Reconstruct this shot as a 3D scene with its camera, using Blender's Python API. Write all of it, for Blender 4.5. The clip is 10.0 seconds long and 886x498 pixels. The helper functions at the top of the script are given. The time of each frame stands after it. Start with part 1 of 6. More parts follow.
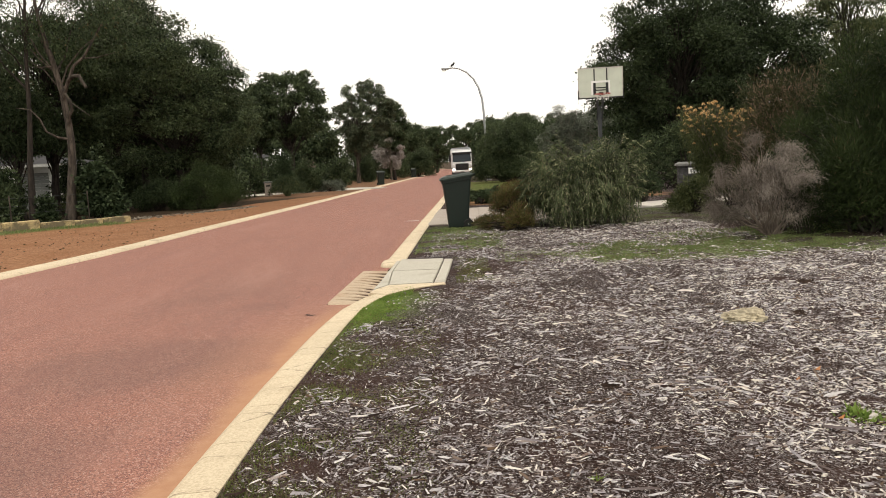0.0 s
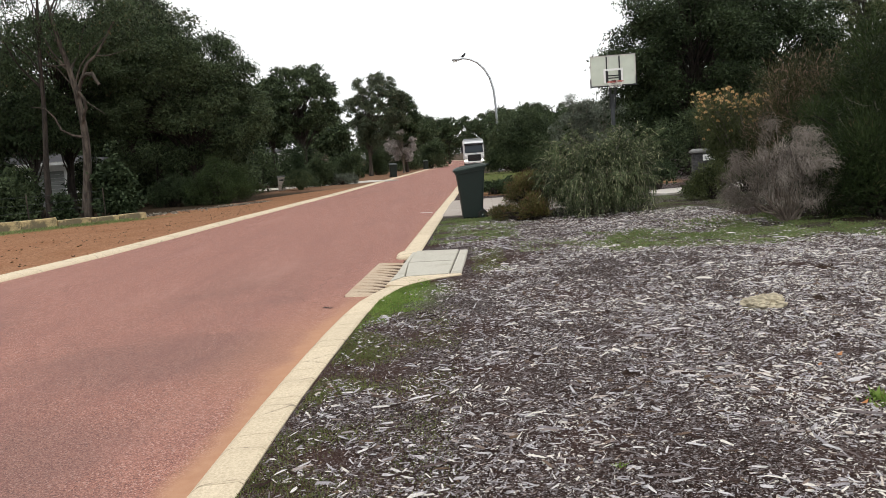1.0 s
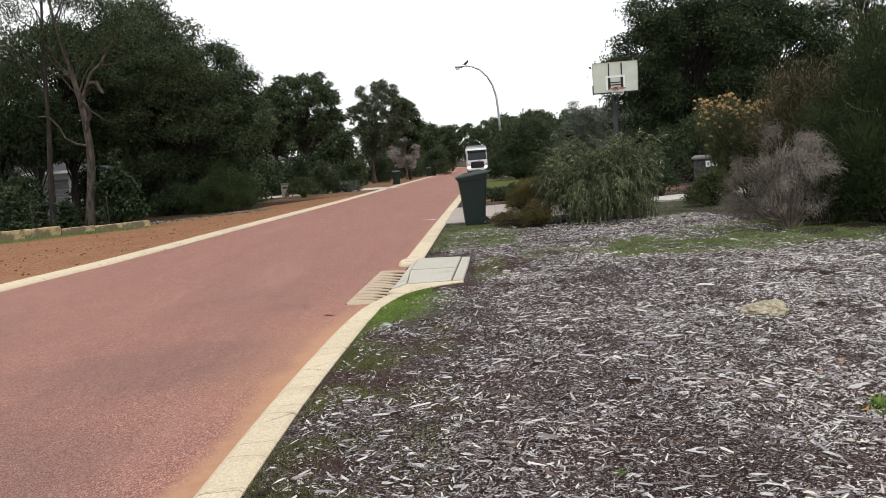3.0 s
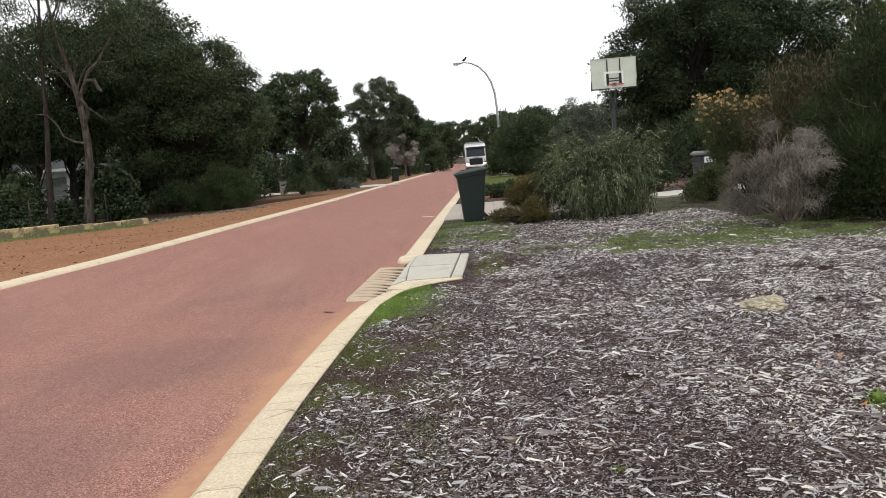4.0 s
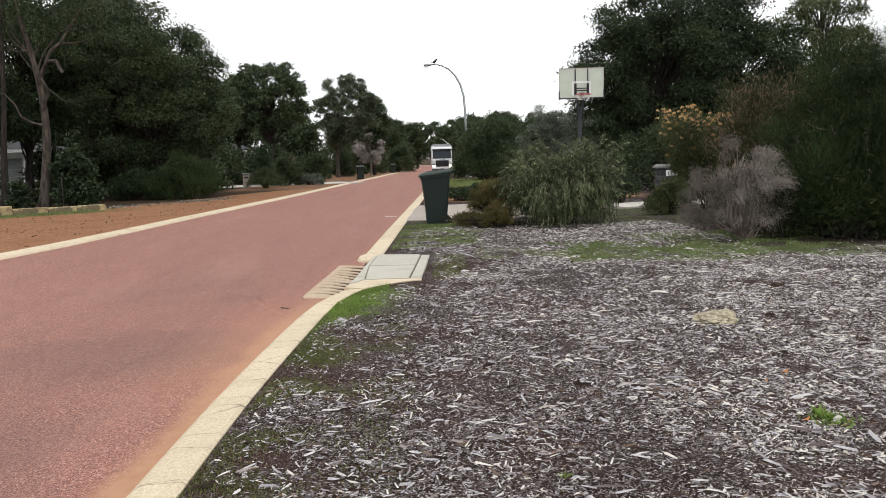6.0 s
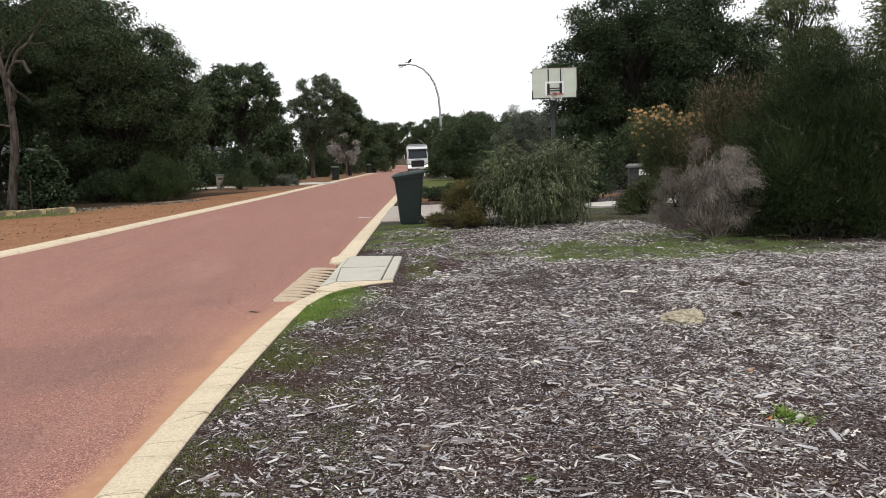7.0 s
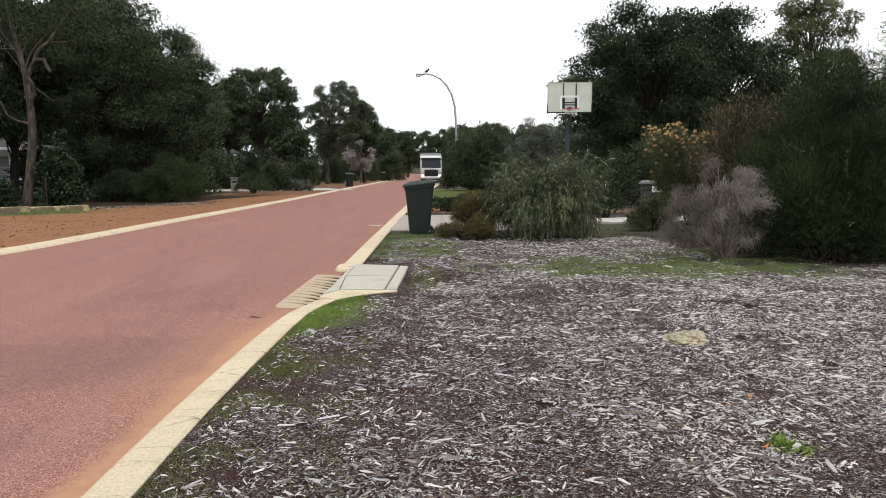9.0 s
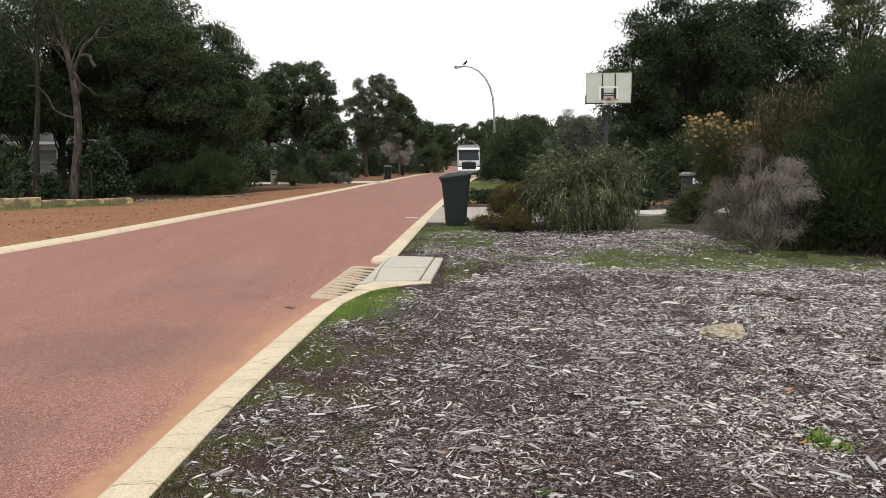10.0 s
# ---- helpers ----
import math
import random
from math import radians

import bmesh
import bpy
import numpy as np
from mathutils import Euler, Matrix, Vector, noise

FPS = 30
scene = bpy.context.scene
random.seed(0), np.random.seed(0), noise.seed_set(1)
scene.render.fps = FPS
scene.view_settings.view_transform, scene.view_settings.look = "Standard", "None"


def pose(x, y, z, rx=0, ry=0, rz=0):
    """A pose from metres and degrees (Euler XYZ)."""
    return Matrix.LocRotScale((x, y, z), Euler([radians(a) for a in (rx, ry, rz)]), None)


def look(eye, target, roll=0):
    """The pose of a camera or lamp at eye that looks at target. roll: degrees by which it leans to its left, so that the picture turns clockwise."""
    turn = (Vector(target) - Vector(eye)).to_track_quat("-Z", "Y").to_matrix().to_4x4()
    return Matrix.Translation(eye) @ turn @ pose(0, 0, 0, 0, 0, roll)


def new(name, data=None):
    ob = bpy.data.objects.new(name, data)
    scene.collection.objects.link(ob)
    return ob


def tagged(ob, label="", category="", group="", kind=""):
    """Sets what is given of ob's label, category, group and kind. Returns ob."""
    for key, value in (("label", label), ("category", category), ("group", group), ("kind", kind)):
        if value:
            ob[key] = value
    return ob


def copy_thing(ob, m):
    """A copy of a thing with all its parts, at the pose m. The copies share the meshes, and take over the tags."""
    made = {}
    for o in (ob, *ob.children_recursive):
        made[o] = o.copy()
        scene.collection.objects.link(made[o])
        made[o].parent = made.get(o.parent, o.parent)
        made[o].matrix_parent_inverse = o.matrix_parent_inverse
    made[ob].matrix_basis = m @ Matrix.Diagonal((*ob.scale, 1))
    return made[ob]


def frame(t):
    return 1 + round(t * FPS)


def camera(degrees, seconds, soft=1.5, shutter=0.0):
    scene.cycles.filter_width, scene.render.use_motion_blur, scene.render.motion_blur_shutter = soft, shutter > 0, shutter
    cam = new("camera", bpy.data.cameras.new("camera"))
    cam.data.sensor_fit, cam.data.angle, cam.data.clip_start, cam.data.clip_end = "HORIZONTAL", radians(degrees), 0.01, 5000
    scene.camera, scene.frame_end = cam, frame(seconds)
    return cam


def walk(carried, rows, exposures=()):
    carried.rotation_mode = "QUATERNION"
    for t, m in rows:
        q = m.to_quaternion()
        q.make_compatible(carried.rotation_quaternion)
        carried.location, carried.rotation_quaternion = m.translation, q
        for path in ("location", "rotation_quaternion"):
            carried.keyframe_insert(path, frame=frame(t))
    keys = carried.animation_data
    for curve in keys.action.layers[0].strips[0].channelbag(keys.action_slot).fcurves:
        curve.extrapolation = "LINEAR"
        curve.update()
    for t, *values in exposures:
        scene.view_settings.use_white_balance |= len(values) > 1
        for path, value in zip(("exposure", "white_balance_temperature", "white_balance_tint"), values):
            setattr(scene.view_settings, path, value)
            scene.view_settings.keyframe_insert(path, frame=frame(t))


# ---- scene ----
cam = camera(58.9, 10.0, soft=0.5)
PATH = [
    (0, (-0.04, 0.0, 1.346), (-0.053, 1.988, 1.125), -3.2),
    (0.5, (-0.053, -0.005, 1.345), (-0.099, 1.98, 1.105), -4.0),
    (1, (-0.069, -0.008, 1.341), (-0.117, 1.977, 1.101), -4.2),
    (1.5, (-0.061, -0.012, 1.34), (-0.099, 1.974, 1.104), -4.0),
    (2, (-0.052, -0.013, 1.343), (-0.092, 1.973, 1.114), -3.9),
    (2.5, (-0.05, -0.015, 1.345), (-0.102, 1.972, 1.126), -4.2),
    (4, (-0.045, -0.012, 1.342), (-0.099, 1.974, 1.112), -4.6),
    (4.5, (-0.044, -0.012, 1.344), (-0.096, 1.974, 1.114), -4.4),
    (5, (-0.048, -0.016, 1.348), (-0.096, 1.97, 1.121), -4.1),
    (5.5, (-0.047, -0.01, 1.341), (-0.077, 1.976, 1.105), -2.6),
    (6, (-0.026, -0.008, 1.342), (0.016, 1.978, 1.11), -1.7),
    (6.2, (-0.014, -0.005, 1.344), (0.058, 1.981, 1.1185), -1.8),
    (7.3, (0.055, 0.012, 1.358), (0.1625, 1.995, 1.122), -1.9),
    (7.5, (0.062, 0.014, 1.359), (0.181, 1.997, 1.13), -1.9),
    (8, (0.033, 0.062, 1.357), (0.201, 2.042, 1.133), -2.6),
    (8.5, (0.081, 0.062, 1.362), (0.245, 2.041, 1.128), -0.9),
    (9, (0.118, 0.043, 1.368), (0.188, 2.031, 1.159), -0.1),
    (9.5, (0.149, 0.058, 1.354), (0.139, 2.046, 1.134), 0.7),
    (10, (0.163, 0.069, 1.351), (0.135, 2.056, 1.124), -0.3),
]
walk(cam, [(t, look(eye, target, roll)) for t, eye, target, roll in PATH],
     ((0.0, 0.05, 7550, 11), (0.5, 0.03, 7450, 12), (0.9, 0.0, 6700, 10), (1.4, 0.0, 6580, 10), (9.0, 0.0, 6580, 10), (9.6, 0.0, 6650, 10), (10.0, 0.02, 6700, 10)))

# ---- world and light: a bright overcast sky ----
SUN_EL, SUN_AZ = 68.0, 150.0
world = bpy.data.worlds.new("overcast_sky")
scene.world = world
world.use_nodes = True
wt = world.node_tree
wt.nodes.clear()
w_out = wt.nodes.new("ShaderNodeOutputWorld")
w_bg = wt.nodes.new("ShaderNodeBackground")
w_sky = wt.nodes.new("ShaderNodeTexSky")
w_sky.sky_type, w_sky.sun_disc = "NISHITA", False
w_sky.sun_elevation, w_sky.sun_rotation = radians(SUN_EL), radians(SUN_AZ)
w_scale = wt.nodes.new("ShaderNodeMix")
w_scale.data_type, w_scale.blend_type = "RGBA", "MULTIPLY"
w_scale.inputs[0].default_value = 1.0
w_scale.inputs[7].default_value = (0.11, 0.11, 0.11, 1)
w_cloud = wt.nodes.new("ShaderNodeTexNoise")
w_cloud.inputs["Scale"].default_value, w_cloud.inputs["Detail"].default_value = 3.0, 6.0
w_ramp = wt.nodes.new("ShaderNodeMapRange")
w_ramp.inputs["From Min"].default_value, w_ramp.inputs["From Max"].default_value = 0.3, 0.55
w_ramp.inputs["To Min"].default_value, w_ramp.inputs["To Max"].default_value = 0.82, 1.0
w_mix = wt.nodes.new("ShaderNodeMix")
w_mix.data_type = "RGBA"
w_mix.inputs[7].default_value = (1.17, 1.20, 1.22, 1)
wt.links.new(w_sky.outputs[0], w_scale.inputs[6])
wt.links.new(w_cloud.outputs["Fac"], w_ramp.inputs["Value"])
wt.links.new(w_ramp.outputs[0], w_mix.inputs[0])
wt.links.new(w_scale.outputs[2], w_mix.inputs[6])
wt.links.new(w_mix.outputs[2], w_bg.inputs["Color"])
w_bg.inputs["Strength"].default_value = 1.0
wt.links.new(w_bg.outputs[0], w_out.inputs[0])

sun_data = bpy.data.lights.new("sun", "SUN")
sun_data.energy, sun_data.angle, sun_data.color = 1.2, radians(25), (1.0, 0.98, 0.95)
sun = new("sun", sun_data)
az, el = radians(SUN_AZ), radians(SUN_EL)
sun_dir = Vector((math.sin(az) * math.cos(el), math.cos(az) * math.cos(el), math.sin(el)))
sun.matrix_world = look(sun_dir * 40, (0, 0, 0))
scene.view_settings.exposure = 0.0


# ---- material helpers ----
class Nodes:
    """Builds one material's node tree."""

    def __init__(self, name):
        self.mat = bpy.data.materials.new(name)
        self.mat.use_nodes = True
        self.t = self.mat.node_tree
        self.t.nodes.clear()
        self.out = self.n("ShaderNodeOutputMaterial")
        self.obj = self.n("ShaderNodeTexCoord").outputs["Object"]
        self.sep = None

    def n(self, kind):
        return self.t.nodes.new(kind)

    def put(self, socket, v):
        if isinstance(v, bpy.types.NodeSocket):
            self.t.links.new(v, socket)
        elif isinstance(v, tuple):
            socket.default_value = v if len(v) == 4 or socket.type == "VECTOR" else (*v, 1)
        else:
            socket.default_value = v

    def noise(self, scale, detail=4.0, rough=0.55, stretch=None, vec=None):
        k = self.n("ShaderNodeTexNoise")
        k.inputs["Scale"].default_value, k.inputs["Detail"].default_value = scale, detail
        k.inputs["Roughness"].default_value = rough
        v = vec or self.obj
        if stretch:
            m = self.n("ShaderNodeMapping")
            m.inputs["Scale"].default_value = stretch
            self.put(m.inputs[0], v)
            v = m.outputs[0]
        self.put(k.inputs["Vector"], v)
        return k.outputs["Fac"]

    def voronoi(self, scale, feature="F1", out="Distance", vec=None, stretch=None, turn=0.0):
        k = self.n("ShaderNodeTexVoronoi")
        k.feature = feature
        k.inputs["Scale"].default_value = scale
        v = vec or self.obj
        if stretch:
            m = self.n("ShaderNodeMapping")
            m.inputs["Scale"].default_value = stretch
            m.inputs["Rotation"].default_value = (0, 0, turn)
            self.put(m.inputs[0], v)
            v = m.outputs[0]
        self.put(k.inputs["Vector"], v)
        return k.outputs[out]

    def math(self, op, a, b=0.0, clamp=False):
        k = self.n("ShaderNodeMath")
        k.operation, k.use_clamp = op, clamp
        self.put(k.inputs[0], a)
        self.put(k.inputs[1], b)
        return k.outputs[0]

    def step(self, v, lo, hi, a=0.0, b=1.0):
        k = self.n("ShaderNodeMapRange")
        k.interpolation_type = "SMOOTHSTEP"
        self.put(k.inputs["Value"], v)
        for name, x in (("From Min", lo), ("From Max", hi), ("To Min", a), ("To Max", b)):
            k.inputs[name].default_value = x
        return k.outputs[0]

    def axis(self, i):
        if self.sep is None:
            self.sep = self.n("ShaderNodeSeparateXYZ")
            self.put(self.sep.inputs[0], self.obj)
        return self.sep.outputs[i]

    def mix(self, f, a, b):
        k = self.n("ShaderNodeMix")
        k.data_type = "RGBA"
        self.put(k.inputs[0], f)
        self.put(k.inputs[6], a)
        self.put(k.inputs[7], b)
        return k.outputs[2]

    def island(self):
        return self.n("ShaderNodeNewGeometry").outputs["Random Per Island"]

    def object_random(self):
        return self.n("ShaderNodeObjectInfo").outputs["Random"]

    def ramp(self, f, stops):
        k = self.n("ShaderNodeValToRGB")
        e = k.color_ramp.elements
        while len(e) < len(stops):
            e.new(0.5)
        for el_, (p, c) in zip(e, stops):
            el_.position, el_.color = p, (*c, 1)
        self.put(k.inputs[0], f)
        return k.outputs[0]

    def bump(self, h, strength=0.4, dist=0.02):
        k = self.n("ShaderNodeBump")
        k.inputs["Strength"].default_value, k.inputs["Distance"].default_value = strength, dist
        self.put(k.inputs["Height"], h)
        return k.outputs[0]

    def surface(self, colour, rough=0.8, metal=0.0, bump=None, spec=0.4, emit=None, power=0.0):
        b = self.n("ShaderNodeBsdfPrincipled")
        self.put(b.inputs["Base Color"], colour)
        self.put(b.inputs["Roughness"], rough)
        self.put(b.inputs["Metallic"], metal)
        self.put(b.inputs["Specular IOR Level"], spec)
        if bump is not None:
            self.put(b.inputs["Normal"], bump)
        if emit:
            self.put(b.inputs["Emission Color"], emit)
            b.inputs["Emission Strength"].default_value = power
        self.put(self.out.inputs[0], b.outputs[0])
        return self.mat

    def leaf(self, colour, rough=0.55, through_light=0.18):
        b = self.n("ShaderNodeBsdfPrincipled")
        self.put(b.inputs["Base Color"], colour)
        b.inputs["Roughness"].default_value = rough
        b.inputs["Specular IOR Level"].default_value = 0.12
        tr = self.n("ShaderNodeBsdfTranslucent")
        self.put(tr.inputs["Color"], colour)
        m = self.n("ShaderNodeMixShader")
        m.inputs[0].default_value = through_light
        self.put(m.inputs[1], b.outputs[0])
        self.put(m.inputs[2], tr.outputs[0])
        self.put(self.out.inputs[0], m.outputs[0])
        return self.mat


def foliage(name, dark, light, accent=None, share=0.06, rough=0.55):
    k = Nodes(name)
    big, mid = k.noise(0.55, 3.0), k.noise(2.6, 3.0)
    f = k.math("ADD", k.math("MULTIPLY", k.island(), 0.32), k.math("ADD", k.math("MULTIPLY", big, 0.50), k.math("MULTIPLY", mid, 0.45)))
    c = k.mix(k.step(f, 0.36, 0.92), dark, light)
    if accent:
        c = k.mix(k.step(k.math("FRACT", k.math("MULTIPLY", k.island(), 37.3)), 1 - share - 0.01, 1 - share), c, accent)
    return k.leaf(c, rough)


def plain(name, colour, rough=0.5, metal=0.0, grain=30.0, vary=0.15, spec=0.4, relief=0.1):
    k = Nodes(name)
    f = k.math("ADD", k.math("MULTIPLY", k.noise(grain, 5), 0.6), k.math("MULTIPLY", k.noise(grain / 9, 3), 0.4))
    c = k.mix(k.step(f, 0.3, 0.7), tuple(x * (1 - vary) for x in colour), tuple(min(1, x * (1 + vary)) for x in colour))
    return k.surface(c, k.step(f, 0.3, 0.7, rough * 0.9, min(1, rough * 1.1)), metal, k.bump(f, relief, 0.004), spec)


def bark(name, dark, light):
    k = Nodes(name)
    f = k.noise(9, 6, 0.65, stretch=(1, 1, 0.22))
    s = k.noise(1.3, 3)
    c = k.mix(k.step(f, 0.35, 0.68), dark, light)
    c = k.mix(k.step(s, 0.5, 0.7, 0, 0.5), c, tuple(x * 0.6 for x in dark))
    return k.surface(c, 0.9, bump=k.bump(f, 0.6, 0.03))


# ---- materials ----
def road_material():
    k = Nodes("red_asphalt")
    uv = k.n("ShaderNodeUVMap").outputs[0]
    us = k.n("ShaderNodeSeparateXYZ")
    k.put(us.inputs[0], uv)
    across, along = us.outputs[0], us.outputs[1]
    fs, gs = k.n("ShaderNodeSeparateXYZ"), k.n("ShaderNodeSeparateXYZ")
    k.put(fs.inputs[0], k.voronoi(190, out="Color"))
    k.put(gs.inputs[0], k.voronoi(115, out="Color"))
    speck, grit = fs.outputs[0], gs.outputs[1]
    mid = k.noise(2.2, 6, 0.65)
    large = k.noise(0.42, 5, 0.6, stretch=(1, 0.55, 1))
    c = k.mix(speck, (0.172, 0.068, 0.053), (0.465, 0.222, 0.168))
    c = k.mix(k.step(grit, 0.80, 0.84, 0, 0.65), c, (0.105, 0.052, 0.048))
    c = k.mix(k.step(grit, 0.10, 0.07, 0, 0.5), c, (0.60, 0.40, 0.34))
    c = k.mix(k.step(speck, 0.94, 0.97, 0, 0.5), c, (0.62, 0.46, 0.40))
    # dull patches where the red surfacing has worn, above all along the wheel tracks
    track = k.math("MULTIPLY", k.step(across, 0.25, 0.9), k.step(across, 2.9, 1.7))
    worn = k.math("ADD", large, k.math("MULTIPLY", k.math("SUBTRACT", track, 0.5), 0.10))
    c = k.mix(k.step(mid, 0.38, 0.72, 0.0, 0.35), c, (0.27, 0.125, 0.105))
    c = k.mix(k.math("MULTIPLY", k.step(worn, 0.44, 0.64, 0.0, 0.55), k.step(along, 12.0, 6.5, 0.12, 1.0)), c, k.mix(speck, (0.085, 0.050, 0.046), (0.235, 0.135, 0.115)))
    # one broad greyish patch where cars turn in
    px_ = k.math("DIVIDE", k.math("SUBTRACT", across, 1.1), 1.2)
    py_ = k.math("DIVIDE", k.math("SUBTRACT", along, 5.7), 1.0)
    away = k.math("SQRT", k.math("ADD", k.math("MULTIPLY", px_, px_), k.math("MULTIPLY", py_, py_)))
    away = k.math("ADD", away, k.math("MULTIPLY", k.math("SUBTRACT", k.noise(1.3, 5, 0.65), 0.5), 1.5))
    c = k.mix(k.step(away, 1.25, 0.30, 0.0, 0.46), c, k.mix(speck, (0.085, 0.050, 0.046), (0.235, 0.135, 0.115)))
    streak = k.noise(0.8, 5, 0.62, stretch=(2.6, 0.16, 1))
    c = k.mix(k.step(streak, 0.50, 0.70, 0.0, 0.28), c, (0.21, 0.098, 0.086))
    c = k.mix(k.step(k.noise(0.55, 5, 0.6, stretch=(1.6, 0.3, 1)), 0.54, 0.72, 0.0, 0.35), c, (0.43, 0.235, 0.19))
    # washed sand lying along the near kerb
    edge = k.math("ADD", across, k.math("MULTIPLY", k.math("SUBTRACT", k.noise(1.6, 5), 0.5), 0.30))
    near = k.step(along, 8.6, 6.2)
    band = k.math("MULTIPLY", k.step(edge, 0.22, 0.03), k.math("ADD", k.math("MULTIPLY", near, 0.85), 0.12))
    c = k.mix(band, c, k.mix(k.noise(14, 5), (0.38, 0.185, 0.105), (0.50, 0.29, 0.18)))
    wide = k.math("MULTIPLY", k.step(edge, 0.85, 0.15, 0, 0.34), k.math("MULTIPLY", near, k.step(along, 3.9, 5.6)))
    c = k.mix(wide, c, (0.48, 0.25, 0.15))
    far_edge = k.math("ADD", k.math("SUBTRACT", 6.1, across), k.math("MULTIPLY", k.noise(1.2, 4), 0.5))
    c = k.mix(k.step(far_edge, 0.75, 0.30, 0, 0.35), c, (0.50, 0.30, 0.20))
    h = k.math("ADD", k.math("ADD", speck, grit), k.math("MULTIPLY", mid, 0.5))
    return k.surface(c, 0.85, bump=k.bump(h, 0.55, 0.007), spec=0.3)


def ground_material():
    """Bark mulch, leaf litter, mossy grass and red gravel, by where they lie on the plan."""
    k = Nodes("mulch_and_verge_ground")
    x, y = k.axis(0), k.axis(1)
    wob = k.math("MULTIPLY", k.math("SUBTRACT", k.noise(1.1, 5, 0.65), 0.5), 1.6)
    warp = k.n("ShaderNodeVectorMath")
    warp.operation = "MULTIPLY_ADD"
    ripple = k.n("ShaderNodeTexNoise")
    ripple.inputs["Scale"].default_value = 45.0
    k.put(ripple.inputs["Vector"], k.obj)
    k.put(warp.inputs[0], ripple.outputs["Color"])
    warp.inputs[1].default_value = (0.022, 0.022, 0.022)
    k.put(warp.inputs[2], k.obj)
    s1, s2 = k.n("ShaderNodeSeparateXYZ"), k.n("ShaderNodeSeparateXYZ")
    k.put(s1.inputs[0], k.voronoi(190, out="Color", vec=warp.outputs[0]))
    k.put(s2.inputs[0], k.voronoi(75, out="Color", vec=warp.outputs[0]))
    f = s1.outputs[0]
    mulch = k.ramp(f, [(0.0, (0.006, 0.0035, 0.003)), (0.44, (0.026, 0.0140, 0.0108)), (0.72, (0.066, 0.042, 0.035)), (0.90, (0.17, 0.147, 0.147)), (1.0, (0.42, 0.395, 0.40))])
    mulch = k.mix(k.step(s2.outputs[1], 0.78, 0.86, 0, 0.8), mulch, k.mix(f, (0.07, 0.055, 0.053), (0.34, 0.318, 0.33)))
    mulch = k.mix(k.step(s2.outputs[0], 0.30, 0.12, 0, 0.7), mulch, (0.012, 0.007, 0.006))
    soil = k.noise(0.8, 5, 0.6)
    bare = k.math("ADD", soil, k.step(x, 2.2, -0.8, 0.0, 0.07))
    mulch = k.mix(k.step(bare, 0.50, 0.68, 0, 0.8), mulch, k.mix(k.noise(150, 4, 0.7), (0.013, 0.0065, 0.005), (0.082, 0.044, 0.034)))
    grit = k.noise(60, 4)
    moss = k.mix(grit, (0.055, 0.09, 0.024), (0.15, 0.19, 0.06))

    def zone(x0, x1, y0, y1, soft):
        xx, yy = k.math("ADD", x, wob), k.math("ADD", y, k.math("MULTIPLY", wob, 1.3))
        a = k.math("MULTIPLY", k.step(xx, x0 - soft, x0 + soft), k.step(xx, x1 + soft, x1 - soft))
        b = k.math("MULTIPLY", k.step(yy, y0 - soft, y0 + soft), k.step(yy, y1 + soft, y1 - soft))
        return k.math("MULTIPLY", a, b)

    patch = k.step(k.noise(2.6, 6, 0.7), 0.42, 0.62, 0, 0.85)
    c = k.mix(k.math("MULTIPLY", zone(1.9, 5.9, 9.7, 11.7, 0.6), patch), mulch, moss)
    lush = k.mix(grit, (0.065, 0.11, 0.020), (0.17, 0.24, 0.06))
    c = k.mix(k.math("MULTIPLY", zone(-1.3, -0.5, 6.8, 8.5, 0.3), 0.7), c, lush)
    c = k.mix(k.math("MULTIPLY", zone(3.2, 6.6, 14.4, 19.5, 0.6), k.step(k.noise(1.8, 6, 0.7), 0.44, 0.64, 0.05, 0.7)), c, moss)
    c = k.mix(k.math("MULTIPLY", zone(-0.6, 1.1, 13.4, 16.6, 0.4), k.step(k.noise(2.0, 5), 0.40, 0.60, 0, 0.8)), c, moss)
    c = k.mix(k.math("MULTIPLY", zone(9.0, 16.0, 12.2, 17.0, 0.6), 0.8), c, moss)
    lawn = k.mix(k.noise(3, 6, 0.7), (0.085, 0.11, 0.03), (0.20, 0.20, 0.075))
    # dark litter below the needle shrubs, the shade of their overhang mixed into its colour
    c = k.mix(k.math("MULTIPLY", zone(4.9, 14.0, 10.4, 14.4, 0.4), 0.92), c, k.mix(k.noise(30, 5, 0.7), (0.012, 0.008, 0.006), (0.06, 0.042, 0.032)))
    c = k.mix(k.math("MULTIPLY", zone(7.4, 9.4, 11.4, 13.4, 0.3), 0.8), c, moss)
    c = k.mix(zone(0.3, 7.0, 31.0, 56.0, 0.6), c, lawn)
    sandy = k.mix(k.noise(9, 5), (0.25, 0.13, 0.065), (0.34, 0.20, 0.11))
    c = k.mix(zone(0.3, 7.0, 24.5, 30.6, 0.5), c, sandy)
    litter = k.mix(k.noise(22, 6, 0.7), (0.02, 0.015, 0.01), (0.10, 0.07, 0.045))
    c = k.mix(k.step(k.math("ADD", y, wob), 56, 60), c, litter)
    # the far side of the road: red gravel, then litter under the trees
    g = k.voronoi(26, out="Color")
    gs = k.n("ShaderNodeSeparateXYZ")
    k.put(gs.inputs[0], g)
    red = k.mix(gs.outputs[0], (0.25, 0.120, 0.064), (0.43, 0.232, 0.136))
    red = k.mix(k.step(k.noise(0.7, 5), 0.45, 0.7, 0, 0.5), red, (0.27, 0.12, 0.06))
    left = k.step(k.math("ADD", x, 3.6), -0.02, 0.02, 1, 0)
